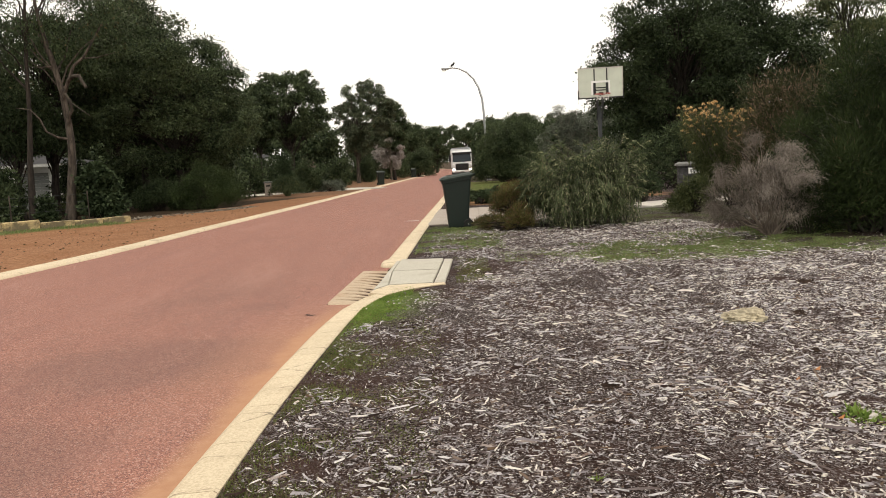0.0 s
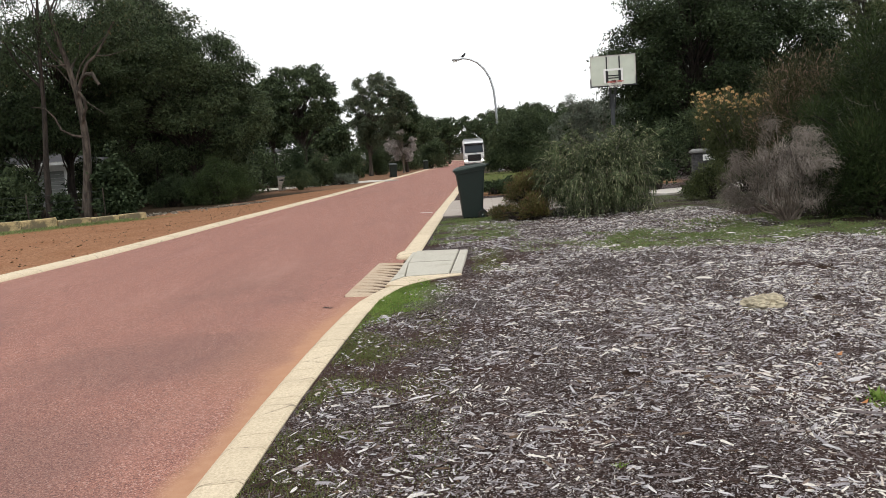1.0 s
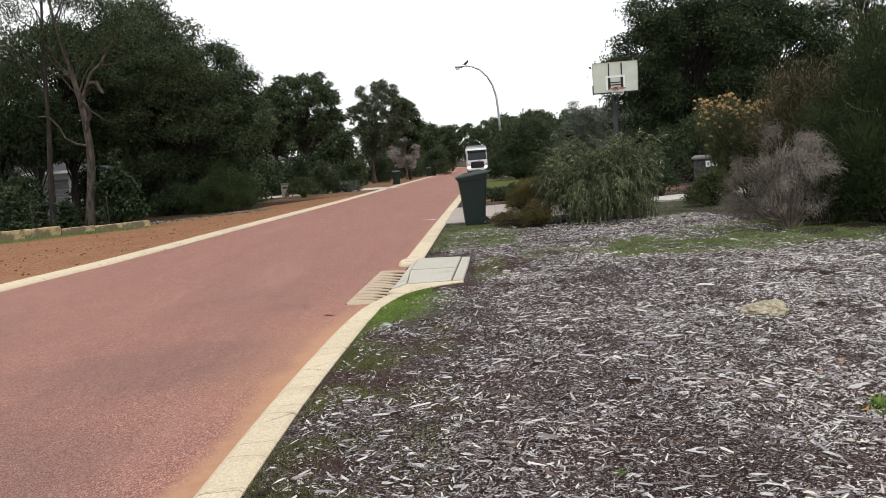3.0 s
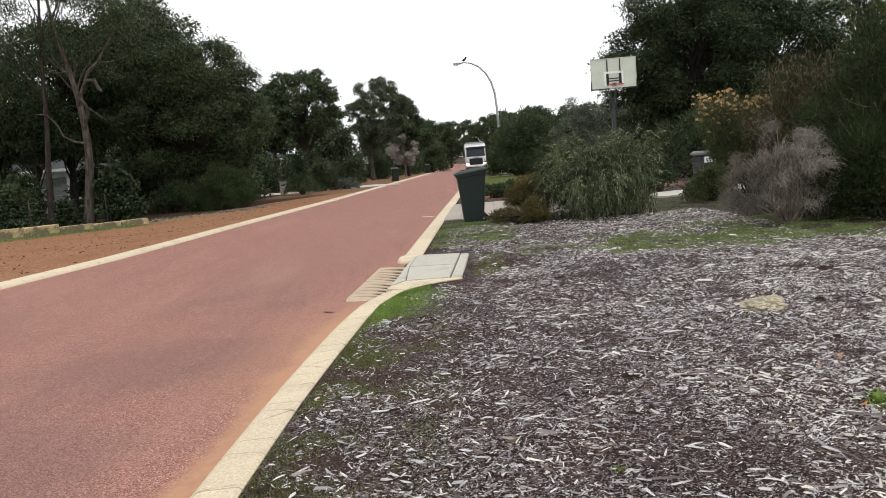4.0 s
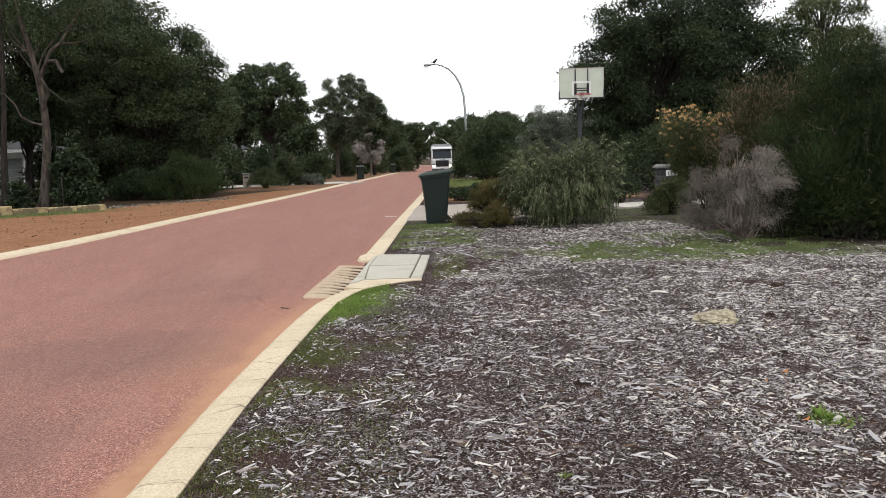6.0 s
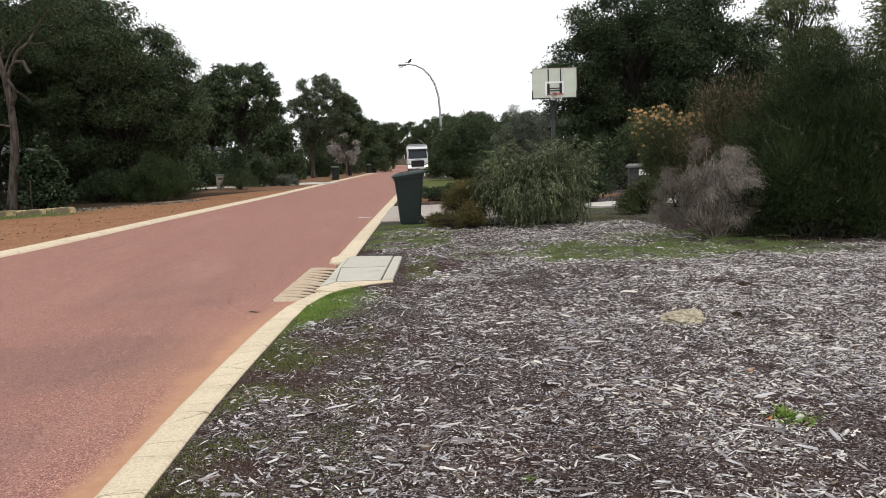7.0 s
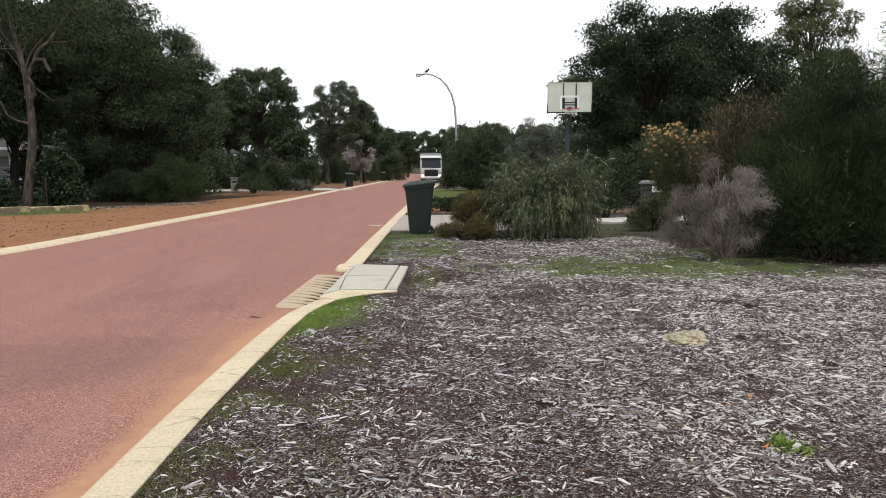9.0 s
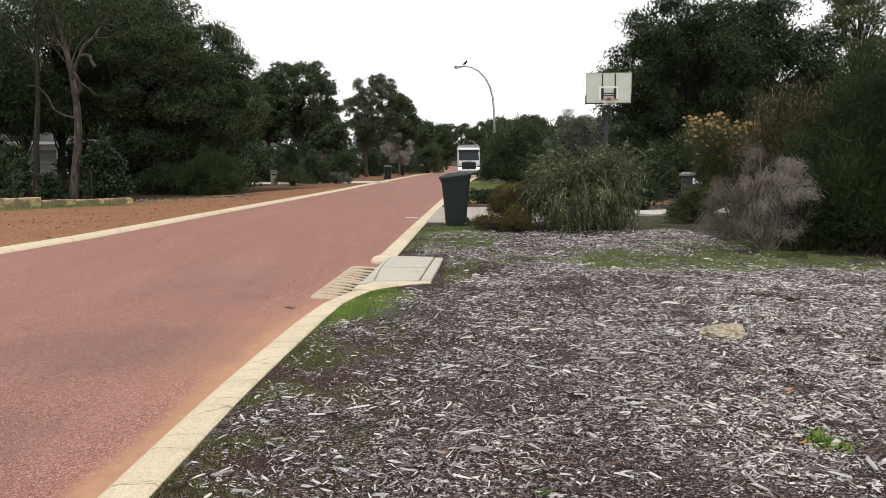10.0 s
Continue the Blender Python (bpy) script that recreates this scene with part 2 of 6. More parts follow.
    # distance from the low wall's line, towards the road
    nl = k.math("SUBTRACT", k.math("MULTIPLY", k.math("ADD", x, 22.4), 0.742), k.math("MULTIPLY", k.math("SUBTRACT", y, 13.6), 0.67))
    nl = k.math("ADD", k.math("ADD", nl, k.math("MULTIPLY", k.math("MAXIMUM", k.math("SUBTRACT", y, 26.0), 0.0), 0.5)), k.math("MULTIPLY", wob, 0.35))
    # strip of weedy grass at the foot of the low wall
    c_left = k.mix(k.math("MULTIPLY", k.step(nl, 1.7, 0.8, 0, 0.85), k.step(y, 28, 25)), red, k.mix(grit, (0.085, 0.105, 0.03), (0.21, 0.20, 0.08)))
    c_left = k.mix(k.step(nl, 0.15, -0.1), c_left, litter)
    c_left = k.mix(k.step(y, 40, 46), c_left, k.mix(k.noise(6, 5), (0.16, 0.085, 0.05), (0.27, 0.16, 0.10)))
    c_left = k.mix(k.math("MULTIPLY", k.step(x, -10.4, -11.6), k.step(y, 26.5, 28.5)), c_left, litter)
    c = k.mix(left, c, c_left)
    h = k.math("ADD", f, k.math("MULTIPLY", k.noise(7, 5), 1.5))
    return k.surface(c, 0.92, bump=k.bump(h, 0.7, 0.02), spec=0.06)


def concrete(name, dark, light, stain=(0.20, 0.15, 0.10), amount=0.5, lines=False):
    k = Nodes(name)
    f = k.noise(70, 5, 0.7)
    s = k.noise(2.4, 6, 0.65)
    c = k.mix(k.step(f, 0.3, 0.7), dark, light)
    c = k.mix(k.step(s, 0.50, 0.74, 0, amount), c, stain)
    if lines:
        w_ = k.voronoi(1.5, "DISTANCE_TO_EDGE", "Distance", stretch=(0.55, 1.3, 1.0), turn=0.5)
        c = k.mix(k.step(k.math("ADD", w_, k.math("MULTIPLY", k.noise(16, 4), 0.05)), 0.040, 0.016, 0, 0.85), c, (0.14, 0.11, 0.085))
    c = k.mix(k.math("MULTIPLY", k.object_random(), 0.22), c, tuple(v * 0.72 for v in dark))
    return k.surface(c, 0.88, bump=k.bump(k.math("ADD", f, s), 0.3, 0.006), spec=0.3)


def chip_material():
    k = Nodes("weathered_wood_chip")
    r = k.island()
    drift = k.math("MULTIPLY", k.math("SUBTRACT", k.noise(0.9, 5, 0.62), 0.5), 0.8)
    x = k.axis(0)
    rr = k.math("ADD", k.math("ADD", r, drift), k.step(x, -0.6, 3.0, 0.04, 0.19))
    c = k.ramp(rr, [(0.0, (0.012, 0.007, 0.006)), (0.28, (0.035, 0.020, 0.017)), (0.40, (0.120, 0.092, 0.088)), (0.56, (0.245, 0.225, 0.240)),
                    (0.74, (0.42, 0.402, 0.425)), (0.90, (0.64, 0.62, 0.635)), (1.0, (0.78, 0.74, 0.68))])
    tan = k.math("FRACT", k.math("MULTIPLY", r, 53.7))
    c = k.mix(k.step(tan, 0.80, 0.92, 0, 0.45), c, (0.28, 0.19, 0.125))
    grain = k.noise(160, 4, 0.65)
    c = k.mix(k.step(grain, 0.42, 0.68, 0, 0.35), c, (0.085, 0.062, 0.054))
    return k.surface(c, 0.88, bump=k.bump(grain, 0.35, 0.003), spec=0.1)


def limestone(name):
    k = Nodes(name)
    f = k.noise(11, 6, 0.7)
    c = k.mix(f, (0.38, 0.265, 0.115), (0.62, 0.50, 0.29))
    c = k.mix(k.step(k.noise(2.4, 6, 0.65), 0.44, 0.60, 0, 0.85), c, (0.10, 0.085, 0.06))
    return k.surface(c, 0.92, bump=k.bump(f, 0.7, 0.02))


M_ROAD, M_GROUND, M_CHIP = road_material(), ground_material(), chip_material()
M_KERB = concrete("cream_concrete_kerb", (0.50, 0.405, 0.285), (0.72, 0.615, 0.455), (0.31, 0.23, 0.155), 0.45, True)
M_PIT = concrete("pale_pit_cover_concrete", (0.38, 0.355, 0.30), (0.54, 0.515, 0.45), (0.27, 0.24, 0.18), 0.45)
# matt dark brown that paints the shade in the apron slots
M_SLOT_SHADE = plain("dark_slot_shade", (0.075, 0.048, 0.034), 0.95, vary=0.4, spec=0.1)
M_APRON = concrete("sand_stained_concrete", (0.37, 0.28, 0.20), (0.54, 0.43, 0.32), (0.34, 0.20, 0.115), 0.5)
M_PAVER = concrete("grey_paver", (0.29, 0.25, 0.22), (0.43, 0.38, 0.335), (0.22, 0.17, 0.14), 0.4)
M_PALE = concrete("pale_concrete", (0.45, 0.42, 0.38), (0.60, 0.57, 0.52), (0.30, 0.26, 0.2), 0.4)
M_LIME = limestone("rough_limestone")
M_ROCK = plain("pitted_cream_rock", (0.38, 0.335, 0.245), 0.95, grain=38, vary=0.45, relief=0.9, spec=0.15)
M_CRACK = plain("crack_filler", (0.045, 0.024, 0.02), 0.9)
M_PAINT = plain("worn_road_paint", (0.70, 0.66, 0.62), 0.7, vary=0.2)
M_BIN = plain("dark_green_plastic", (0.006, 0.0145, 0.0115), 0.6, grain=14, vary=0.25)
M_LID = plain("green_lid_plastic", (0.012, 0.026, 0.021), 0.5, grain=12, vary=0.3)
M_RUBBER = plain("black_rubber", (0.012, 0.012, 0.012), 0.75)
M_GALV = plain("galvanised_steel", (0.42, 0.44, 0.46), 0.45, 0.7, vary=0.12)
M_POLE = plain("dark_painted_steel", (0.05, 0.055, 0.06), 0.5, 0.2)
M_BOARD = plain("yellowed_clear_board", (0.58, 0.62, 0.53), 0.3, vary=0.06, grain=4)
M_BLACK = plain("black_plastic", (0.015, 0.015, 0.017), 0.5)
M_RIM = plain("faded_red_steel", (0.45, 0.10, 0.08), 0.5)
M_NET = plain("white_net_cord", (0.7, 0.68, 0.64), 0.8)
M_WHITE = plain("white_truck_paint", (0.70, 0.71, 0.72), 0.3, vary=0.05, grain=5)
M_GREY = plain("grey_paint", (0.30, 0.31, 0.32), 0.5)
M_SCREEN = plain("dark_windscreen_glass", (0.020, 0.030, 0.040), 0.15, spec=0.3, vary=0.05, relief=0.0)
M_HEAD = Nodes("lit_headlamp").surface((0.9, 0.9, 0.88), 0.2, emit=(1.0, 0.96, 0.86), power=7.0)
M_STONE = plain("dark_stacked_stone", (0.075, 0.073, 0.075), 0.85, grain=16, vary=0.5, relief=0.7)
M_CAP = plain("grey_stone_cap", (0.16, 0.16, 0.155), 0.85, grain=20, vary=0.3, relief=0.4)
M_SIGN = plain("white_enamel_plate", (0.8, 0.8, 0.78), 0.4, vary=0.05)
M_WALL = plain("white_render", (0.70, 0.71, 0.70), 0.85, grain=8, vary=0.1)
M_GARAGE = plain("grey_roller_door", (0.22, 0.235, 0.23), 0.55)
M_ROOF = plain("grey_metal_roof", (0.06, 0.06, 0.064), 0.9, 0.0, spec=0.1)
M_BARK = bark("grey_brown_bark", (0.030, 0.023, 0.018), (0.115, 0.092, 0.074))
M_BARK2 = bark("dark_bark", (0.016, 0.012, 0.010), (0.055, 0.043, 0.034))
M_DEADWOOD = bark("pale_dead_wood", (0.13, 0.10, 0.08), (0.30, 0.25, 0.21))
M_ROT = plain("rotting_bark", (0.050, 0.034, 0.026), 0.95, vary=0.5, spec=0.05)
M_TWIG = plain("grey_dry_twig", (0.17, 0.145, 0.12), 0.9, vary=0.4)
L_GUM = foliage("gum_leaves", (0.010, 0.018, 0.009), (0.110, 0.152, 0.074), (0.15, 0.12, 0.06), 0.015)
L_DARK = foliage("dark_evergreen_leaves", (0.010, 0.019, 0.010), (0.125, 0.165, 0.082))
L_HAZE = foliage("grey_green_gum_leaves", (0.020, 0.029, 0.017), (0.165, 0.198, 0.122), (0.17, 0.14, 0.07), 0.02)
L_OLIVE = foliage("olive_leaves", (0.026, 0.038, 0.014), (0.160, 0.182, 0.080))
L_GREY = foliage("grey_green_leaves", (0.045, 0.055, 0.040), (0.21, 0.235, 0.185))
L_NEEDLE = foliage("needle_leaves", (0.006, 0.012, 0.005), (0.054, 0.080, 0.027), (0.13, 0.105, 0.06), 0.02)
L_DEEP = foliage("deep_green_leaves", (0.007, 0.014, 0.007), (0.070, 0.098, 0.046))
L_TIPS = foliage("olive_needle_tips", (0.016, 0.020, 0.008), (0.112, 0.110, 0.050), (0.28, 0.19, 0.15), 0.16)
L_WEEP = foliage("weeping_shrub_leaves", (0.010, 0.019, 0.010), (0.165, 0.208, 0.100), (0.44, 0.44, 0.27), 0.11)
L_HEATH = foliage("heath_leaves", (0.028, 0.032, 0.011), (0.175, 0.155, 0.055), (0.17, 0.075, 0.055), 0.12)
L_DEAD = foliage("dry_grey_sprays", (0.070, 0.058, 0.049), (0.44, 0.385, 0.340), rough=0.85)
L_BROAD = foliage("broad_shrub_leaves", (0.012, 0.022, 0.010), (0.078, 0.110, 0.055))
L_MOUND = foliage("mound_shrub_leaves", (0.008, 0.015, 0.007), (0.075, 0.108, 0.040))
L_FLOWER = foliage("amber_flower_spikes", (0.52, 0.28, 0.11), (0.92, 0.70, 0.40))
L_BLOSSOM = foliage("pale_blossom", (0.27, 0.24, 0.225), (0.60, 0.555, 0.53))
L_PINK = foliage("dusty_pink_flowers", (0.10, 0.065, 0.06), (0.28, 0.20, 0.19))
L_GRASS = foliage("short_green_grass", (0.075, 0.135, 0.026), (0.28, 0.40, 0.10), (0.25, 0.2, 0.09), 0.08)
L_VERGE = foliage("dull_kerb_moss", (0.070, 0.092, 0.026), (0.22, 0.25, 0.085), (0.16, 0.12, 0.075), 0.25)
L_DRYGRASS = foliage("mossy_grass", (0.085, 0.125, 0.040), (0.25, 0.32, 0.125), (0.2, 0.15, 0.09), 0.12)


# ---- mesh helpers ----
def link_mesh(name, verts, faces, material, parent=None, label="", smooth=False):
    me = bpy.data.meshes.new(name)
    me.from_pydata([tuple(v) for v in verts], [], [tuple(f) for f in faces])
    me.materials.append(material)
    if smooth:
        me.polygons.foreach_set("use_smooth", [True] * len(me.polygons))
    ob = new(name, me)
    if parent is not None:
        ob.parent = parent
    if label:
        ob["label"] = label
    return ob


def part(name, bm, material, parent=None, label="", smooth=False):
    me = bpy.data.meshes.new(name)
    bmesh.ops.recalc_face_normals(bm, faces=bm.faces)
    bm.to_mesh(me)
    bm.free()
    me.materials.append(material)
    if smooth:
        me.polygons.foreach_set("use_smooth", [True] * len(me.polygons))
    ob = new(name, me)
    if parent is not None:
        ob.parent = parent
    if label:
        ob["label"] = label
    return ob


def empty(name, m, label, category, group="", kind=""):
    e = new(name)
    e.empty_display_size = 0.2
    e.matrix_world = m
    return tagged(e, label, category, group, kind)


def box(bm, x0, x1, y0, y1, z0, z1, bevel=0.0, taper=0.0):
    """A box, its top drawn in by taper, with bevelled edges."""
    t = taper
    vs = [bm.verts.new(v) for v in ((x0, y0, z0), (x1, y0, z0), (x1, y1, z0), (x0, y1, z0),
                                    (x0 + t, y0 + t, z1), (x1 - t, y0 + t, z1), (x1 - t, y1 - t, z1), (x0 + t, y1 - t, z1))]
    fs = [bm.faces.new([vs[i] for i in f]) for f in ((3, 2, 1, 0), (4, 5, 6, 7), (0, 1, 5, 4), (1, 2, 6, 5), (2, 3, 7, 6), (3, 0, 4, 7))]
    if bevel:
        edges = list({e for f in fs for e in f.edges})
        bmesh.ops.bevel(bm, geom=edges, offset=bevel, segments=2, affect="EDGES", profile=0.5)


def tube(bm, pts, radii, sides=8):
    """A tapered tube along points."""
    pts = [Vector(p) for p in pts]
    rings = []
    for i, p in enumerate(pts):
        d = (pts[min(i + 1, len(pts) - 1)] - pts[max(i - 1, 0)]).normalized()
        a = d.cross(Vector((0.31, 0.95, 0.05))).normalized()
        b = d.cross(a)
        r = radii[i] if isinstance(radii, (list, tuple)) else radii
        rings.append([bm.verts.new(p + (a * math.cos(q) + b * math.sin(q)) * r) for q in (2 * math.pi * j / sides for j in range(sides))])
    for r0, r1 in zip(rings, rings[1:]):
        for j in range(sides):
            bm.faces.new((r0[j], r0[(j + 1) % sides], r1[(j + 1) % sides], r1[j]))
    bm.faces.new(rings[0][::-1])
    bm.faces.new(rings[-1])


def tube_arrays(curves, sides=5):
    """Verts and faces of many tapered tubes; each curve is points (n, 3) and radii (n)."""
    verts, faces, base = [], [], 0
    for pts, rad in curves:
        pts, n = np.asarray(pts, float), len(pts)
        d = np.gradient(pts, axis=0)
        d /= np.linalg.norm(d, axis=1)[:, None] + 1e-9
        a = np.cross(d, (0.31, 0.95, 0.05))
        a /= np.linalg.norm(a, axis=1)[:, None] + 1e-9
        b = np.cross(d, a)
        q = np.arange(sides) * 2 * math.pi / sides
        ring = pts[:, None] + (a[:, None] * np.cos(q)[None, :, None] + b[:, None] * np.sin(q)[None, :, None]) * np.asarray(rad)[:, None, None]
        verts.append(ring.reshape(-1, 3))
        for i in range(n - 1):
            for j in range(sides):
                k = (j + 1) % sides
                faces.append((base + i * sides + j, base + i * sides + k, base + (i + 1) * sides + k, base + (i + 1) * sides + j))
        base += n * sides
    return np.concatenate(verts), faces


def leaf_mesh(name, corners, material, parent=None):
    """A mesh of loose leaves; corners is (leaves, corners of each, 3)."""
    n, k = corners.shape[:2]
    me = bpy.data.meshes.new(name)
    me.vertices.add(n * k)
    me.vertices.foreach_set("co", np.ascontiguousarray(corners, dtype=np.float32).ravel())
    me.loops.add(n * k)
    me.loops.foreach_set("vertex_index", np.arange(n * k, dtype=np.int32))
    me.polygons.add(n)
    me.polygons.foreach_set("loop_start", np.arange(0, n * k, k, dtype=np.int32))
    me.materials.append(material)
    me.update(calc_edges=True)
    ob = new(name, me)
    if parent is not None:
        ob.parent = parent
    return ob


def unit(v):
    return v / (np.linalg.norm(v, axis=-1, keepdims=True) + 1e-9)


def leaf_corners(rng, p, d, length, width, up=0.0, broad=False):
    """Leaves that start at p along d: slim ones have three corners, broad ones four. up: how far their faces are turned to the sky."""
    n = len(p)
    d = unit(d)
    s = unit(np.cross(d, rng.normal(size=(n, 3)) + np.array((0.0, 0.0, up))))
    u = np.cross(d, s)
    ln = (length * rng.uniform(0.65, 1.3, n))[:, None]
    wd = (width * rng.uniform(0.7, 1.3, n))[:, None]
    if not broad:
        low = p + d * ln * 0.12
        return np.stack([low - s * wd * 0.5, low + s * wd * 0.5, p + d * ln], axis=1)
    mid = p + d * ln * 0.45
    return np.stack([p, mid + s * wd * 0.5 + u * wd * 0.25, p + d * ln - u * wd * 0.3, mid - s * wd * 0.5 + u * wd * 0.25], axis=1)


def clump_leaves(rng, centres, radii, count, length, width, droop=0.3, out=0.6, flat=0.62, up=1.2):
    """Leaves spread through round clumps, thickest near the skin of each."""
    w = radii ** 2
    pick = rng.choice(len(centres), count, p=w / w.sum())
    v = rng.normal(size=(count, 3))
    v[:, 2] += 0.35
    v = unit(v)
    r = rng.uniform(0.2, 1.0, count) ** 0.6
    r *= 1 + 0.34 * np.sin(v[:, 0] * 5 + pick) * np.sin(v[:, 1] * 6 + pick * 2.0) + rng.normal(0, 0.13, count)
    off = v * (r * radii[pick])[:, None]
    off[:, 2] *= flat
    p = centres[pick] + off
    d = v * out + rng.normal(0, 0.6, (count, 3))
    d[:, 2] -= droop
    return leaf_corners(rng, p, d, length, width, up, width > 0.7 * length)


def bend(p0, p1, n, rng, wob=0.08, lift=0.15):
    """A limb from p0 to p1 that rises first and wavers."""
    t = np.linspace(0, 1, n)[:, None]
    p0, p1 = np.asarray(p0, float), np.asarray(p1, float)
    ln = np.linalg.norm(p1 - p0)
    q = p0 * (1 - t) + p1 * t
    q[:, 2] += (np.sin(t[:, 0] * math.pi) * lift * ln)
    q[1:-1] += rng.normal(0, wob * ln / 3, (n - 2, 3))
    return q


def make_tree(name, x, y, z, height, crown, leaf_count, leaf, material, trunk_r, label, seed, bottom=0.35, clumps=45, clump_r=0.9,
              lean=(0.0, 0.0), barkmat=None, droop=0.3, trunk_pts=None, extra=(), crown_shift=(0.0, 0.0), category="tree", out=0.6, trunk_split=0.55, limb=0.3, limbs=1.0):
    """A tree: tapered trunk, a limb to every clump of the crown, loose leaves. crown: half widths along x and y."""
    rng = np.random.default_rng(seed)
    top = empty(name, pose(x, y, z), label, category)
    cz0, cz1 = height * bottom, height
    cc = np.array((lean[0] + crown_shift[0], lean[1] + crown_shift[1], (cz0 + cz1) / 2))
    v = unit(rng.normal(size=(clumps, 3)))
    rad = rng.uniform(0.35, 1.0, clumps) ** 0.5
    half = np.array((crown[0], crown[1], (cz1 - cz0) / 2)) - clump_r * 0.6
    half = np.maximum(half, 0.15)
    centres = cc + v * rad[:, None] * half
    radii = clump_r * rng.uniform(0.6, 1.25, clumps)
    if trunk_pts is None:
        t = np.linspace(0, 1, 7)
        th = height * 0.8
        trunk_pts = np.stack([lean[0] * t ** 1.4 + rng.normal(0, 0.02 * height, 7) * t, lean[1] * t ** 1.4 + rng.normal(0, 0.02 * height, 7) * t, th * t], axis=1)
    trunk_pts = np.asarray(trunk_pts, float)
    tr = trunk_r * (1.0 - 0.8 * np.linspace(0, 1, len(trunk_pts)))
    tr[0] *= 1.25
    curves = [(trunk_pts, tr)]
    tops = trunk_pts[:, 2]
    for c, r in list(zip(centres, radii))[: max(3, int(clumps * limbs))]:
        h = max(trunk_pts[0, 2] + 0.05, min(c[2] * 0.75, tops[-1]) * rng.uniform(trunk_split, 1.0))
        i = max(1, min(len(tops) - 1, int(np.searchsorted(tops, h))))
        f = np.clip((h - tops[i - 1]) / (tops[i] - tops[i - 1] + 1e-6), 0, 1)
        start = trunk_pts[i - 1] * (1 - f) + trunk_pts[i] * f
        rr = min(trunk_r * 0.38, 0.015 + limb * trunk_r * r / clump_r)
        curves.append((bend(start, c, 6, rng), np.linspace(rr, rr * 0.22, 6)))
    for pts, r0, r1 in extra:
        curves.append((np.asarray(pts, float), np.linspace(r0, r1, len(pts))))
    vs, fs = tube_arrays(curves, 6)
    link_mesh("trunk", vs, fs, barkmat or M_BARK2, top, smooth=True)
    leaf_mesh("crown", clump_leaves(rng, centres, radii, int(leaf_count * 1.15), leaf[0] * 0.92, leaf[1] * 1.35, droop, out), material, top)
    return top


def make_shrub(name, x, y, z, size, leaf_count, leaf, material, label, seed, clumps=26, clump_r=0.45, droop=-0.2, out=0.8, category="shrub", barkmat=None, stems=0, foot=0.0, stem_r=0.028, up=0.8, flat=0.8):
    """A shrub that is leafy down to the ground on several stems. size: half widths and height."""
    rng = np.random.default_rng(seed)
    top = empty(name, pose(x, y, z), label, category)
    v = unit(rng.normal(size=(clumps, 3)))
    v[:, 2] = np.abs(v[:, 2])
    rad = rng.uniform(0.3, 1.0, clumps) ** 0.5
    half = np.maximum(np.array((size[0], size[1], size[2])) - np.array((clump_r, clump_r, clump_r * 0.7)) * 0.9, 0.1)
    centres = v * rad[:, None] * half
    centres[:, 2] = foot + centres[:, 2] * (size[2] - foot) / size[2] + clump_r * 0.45
    radii = clump_r * rng.uniform(0.6, 1.2, clumps)
    curves = [(bend((rng.normal(0, 0.12 * size[0]), rng.normal(0, 0.12 * size[1]), 0.0), c, 5, rng, lift=0.1), np.linspace(stem_r, stem_r * 0.25, 5)) for c in centres[: stems or clumps // 2]]
    vs, fs = tube_arrays(curves, 5)
    link_mesh("branchwork", vs, fs, barkmat or M_BARK2, top, smooth=True)
    q = clump_leaves(rng, centres, radii, leaf_count, leaf[0], leaf[1], droop, out, flat, up)
    q[:, :, 2] = np.maximum(q[:, :, 2], 0.01)
    leaf_mesh("foliage", q, material, top)
    return top


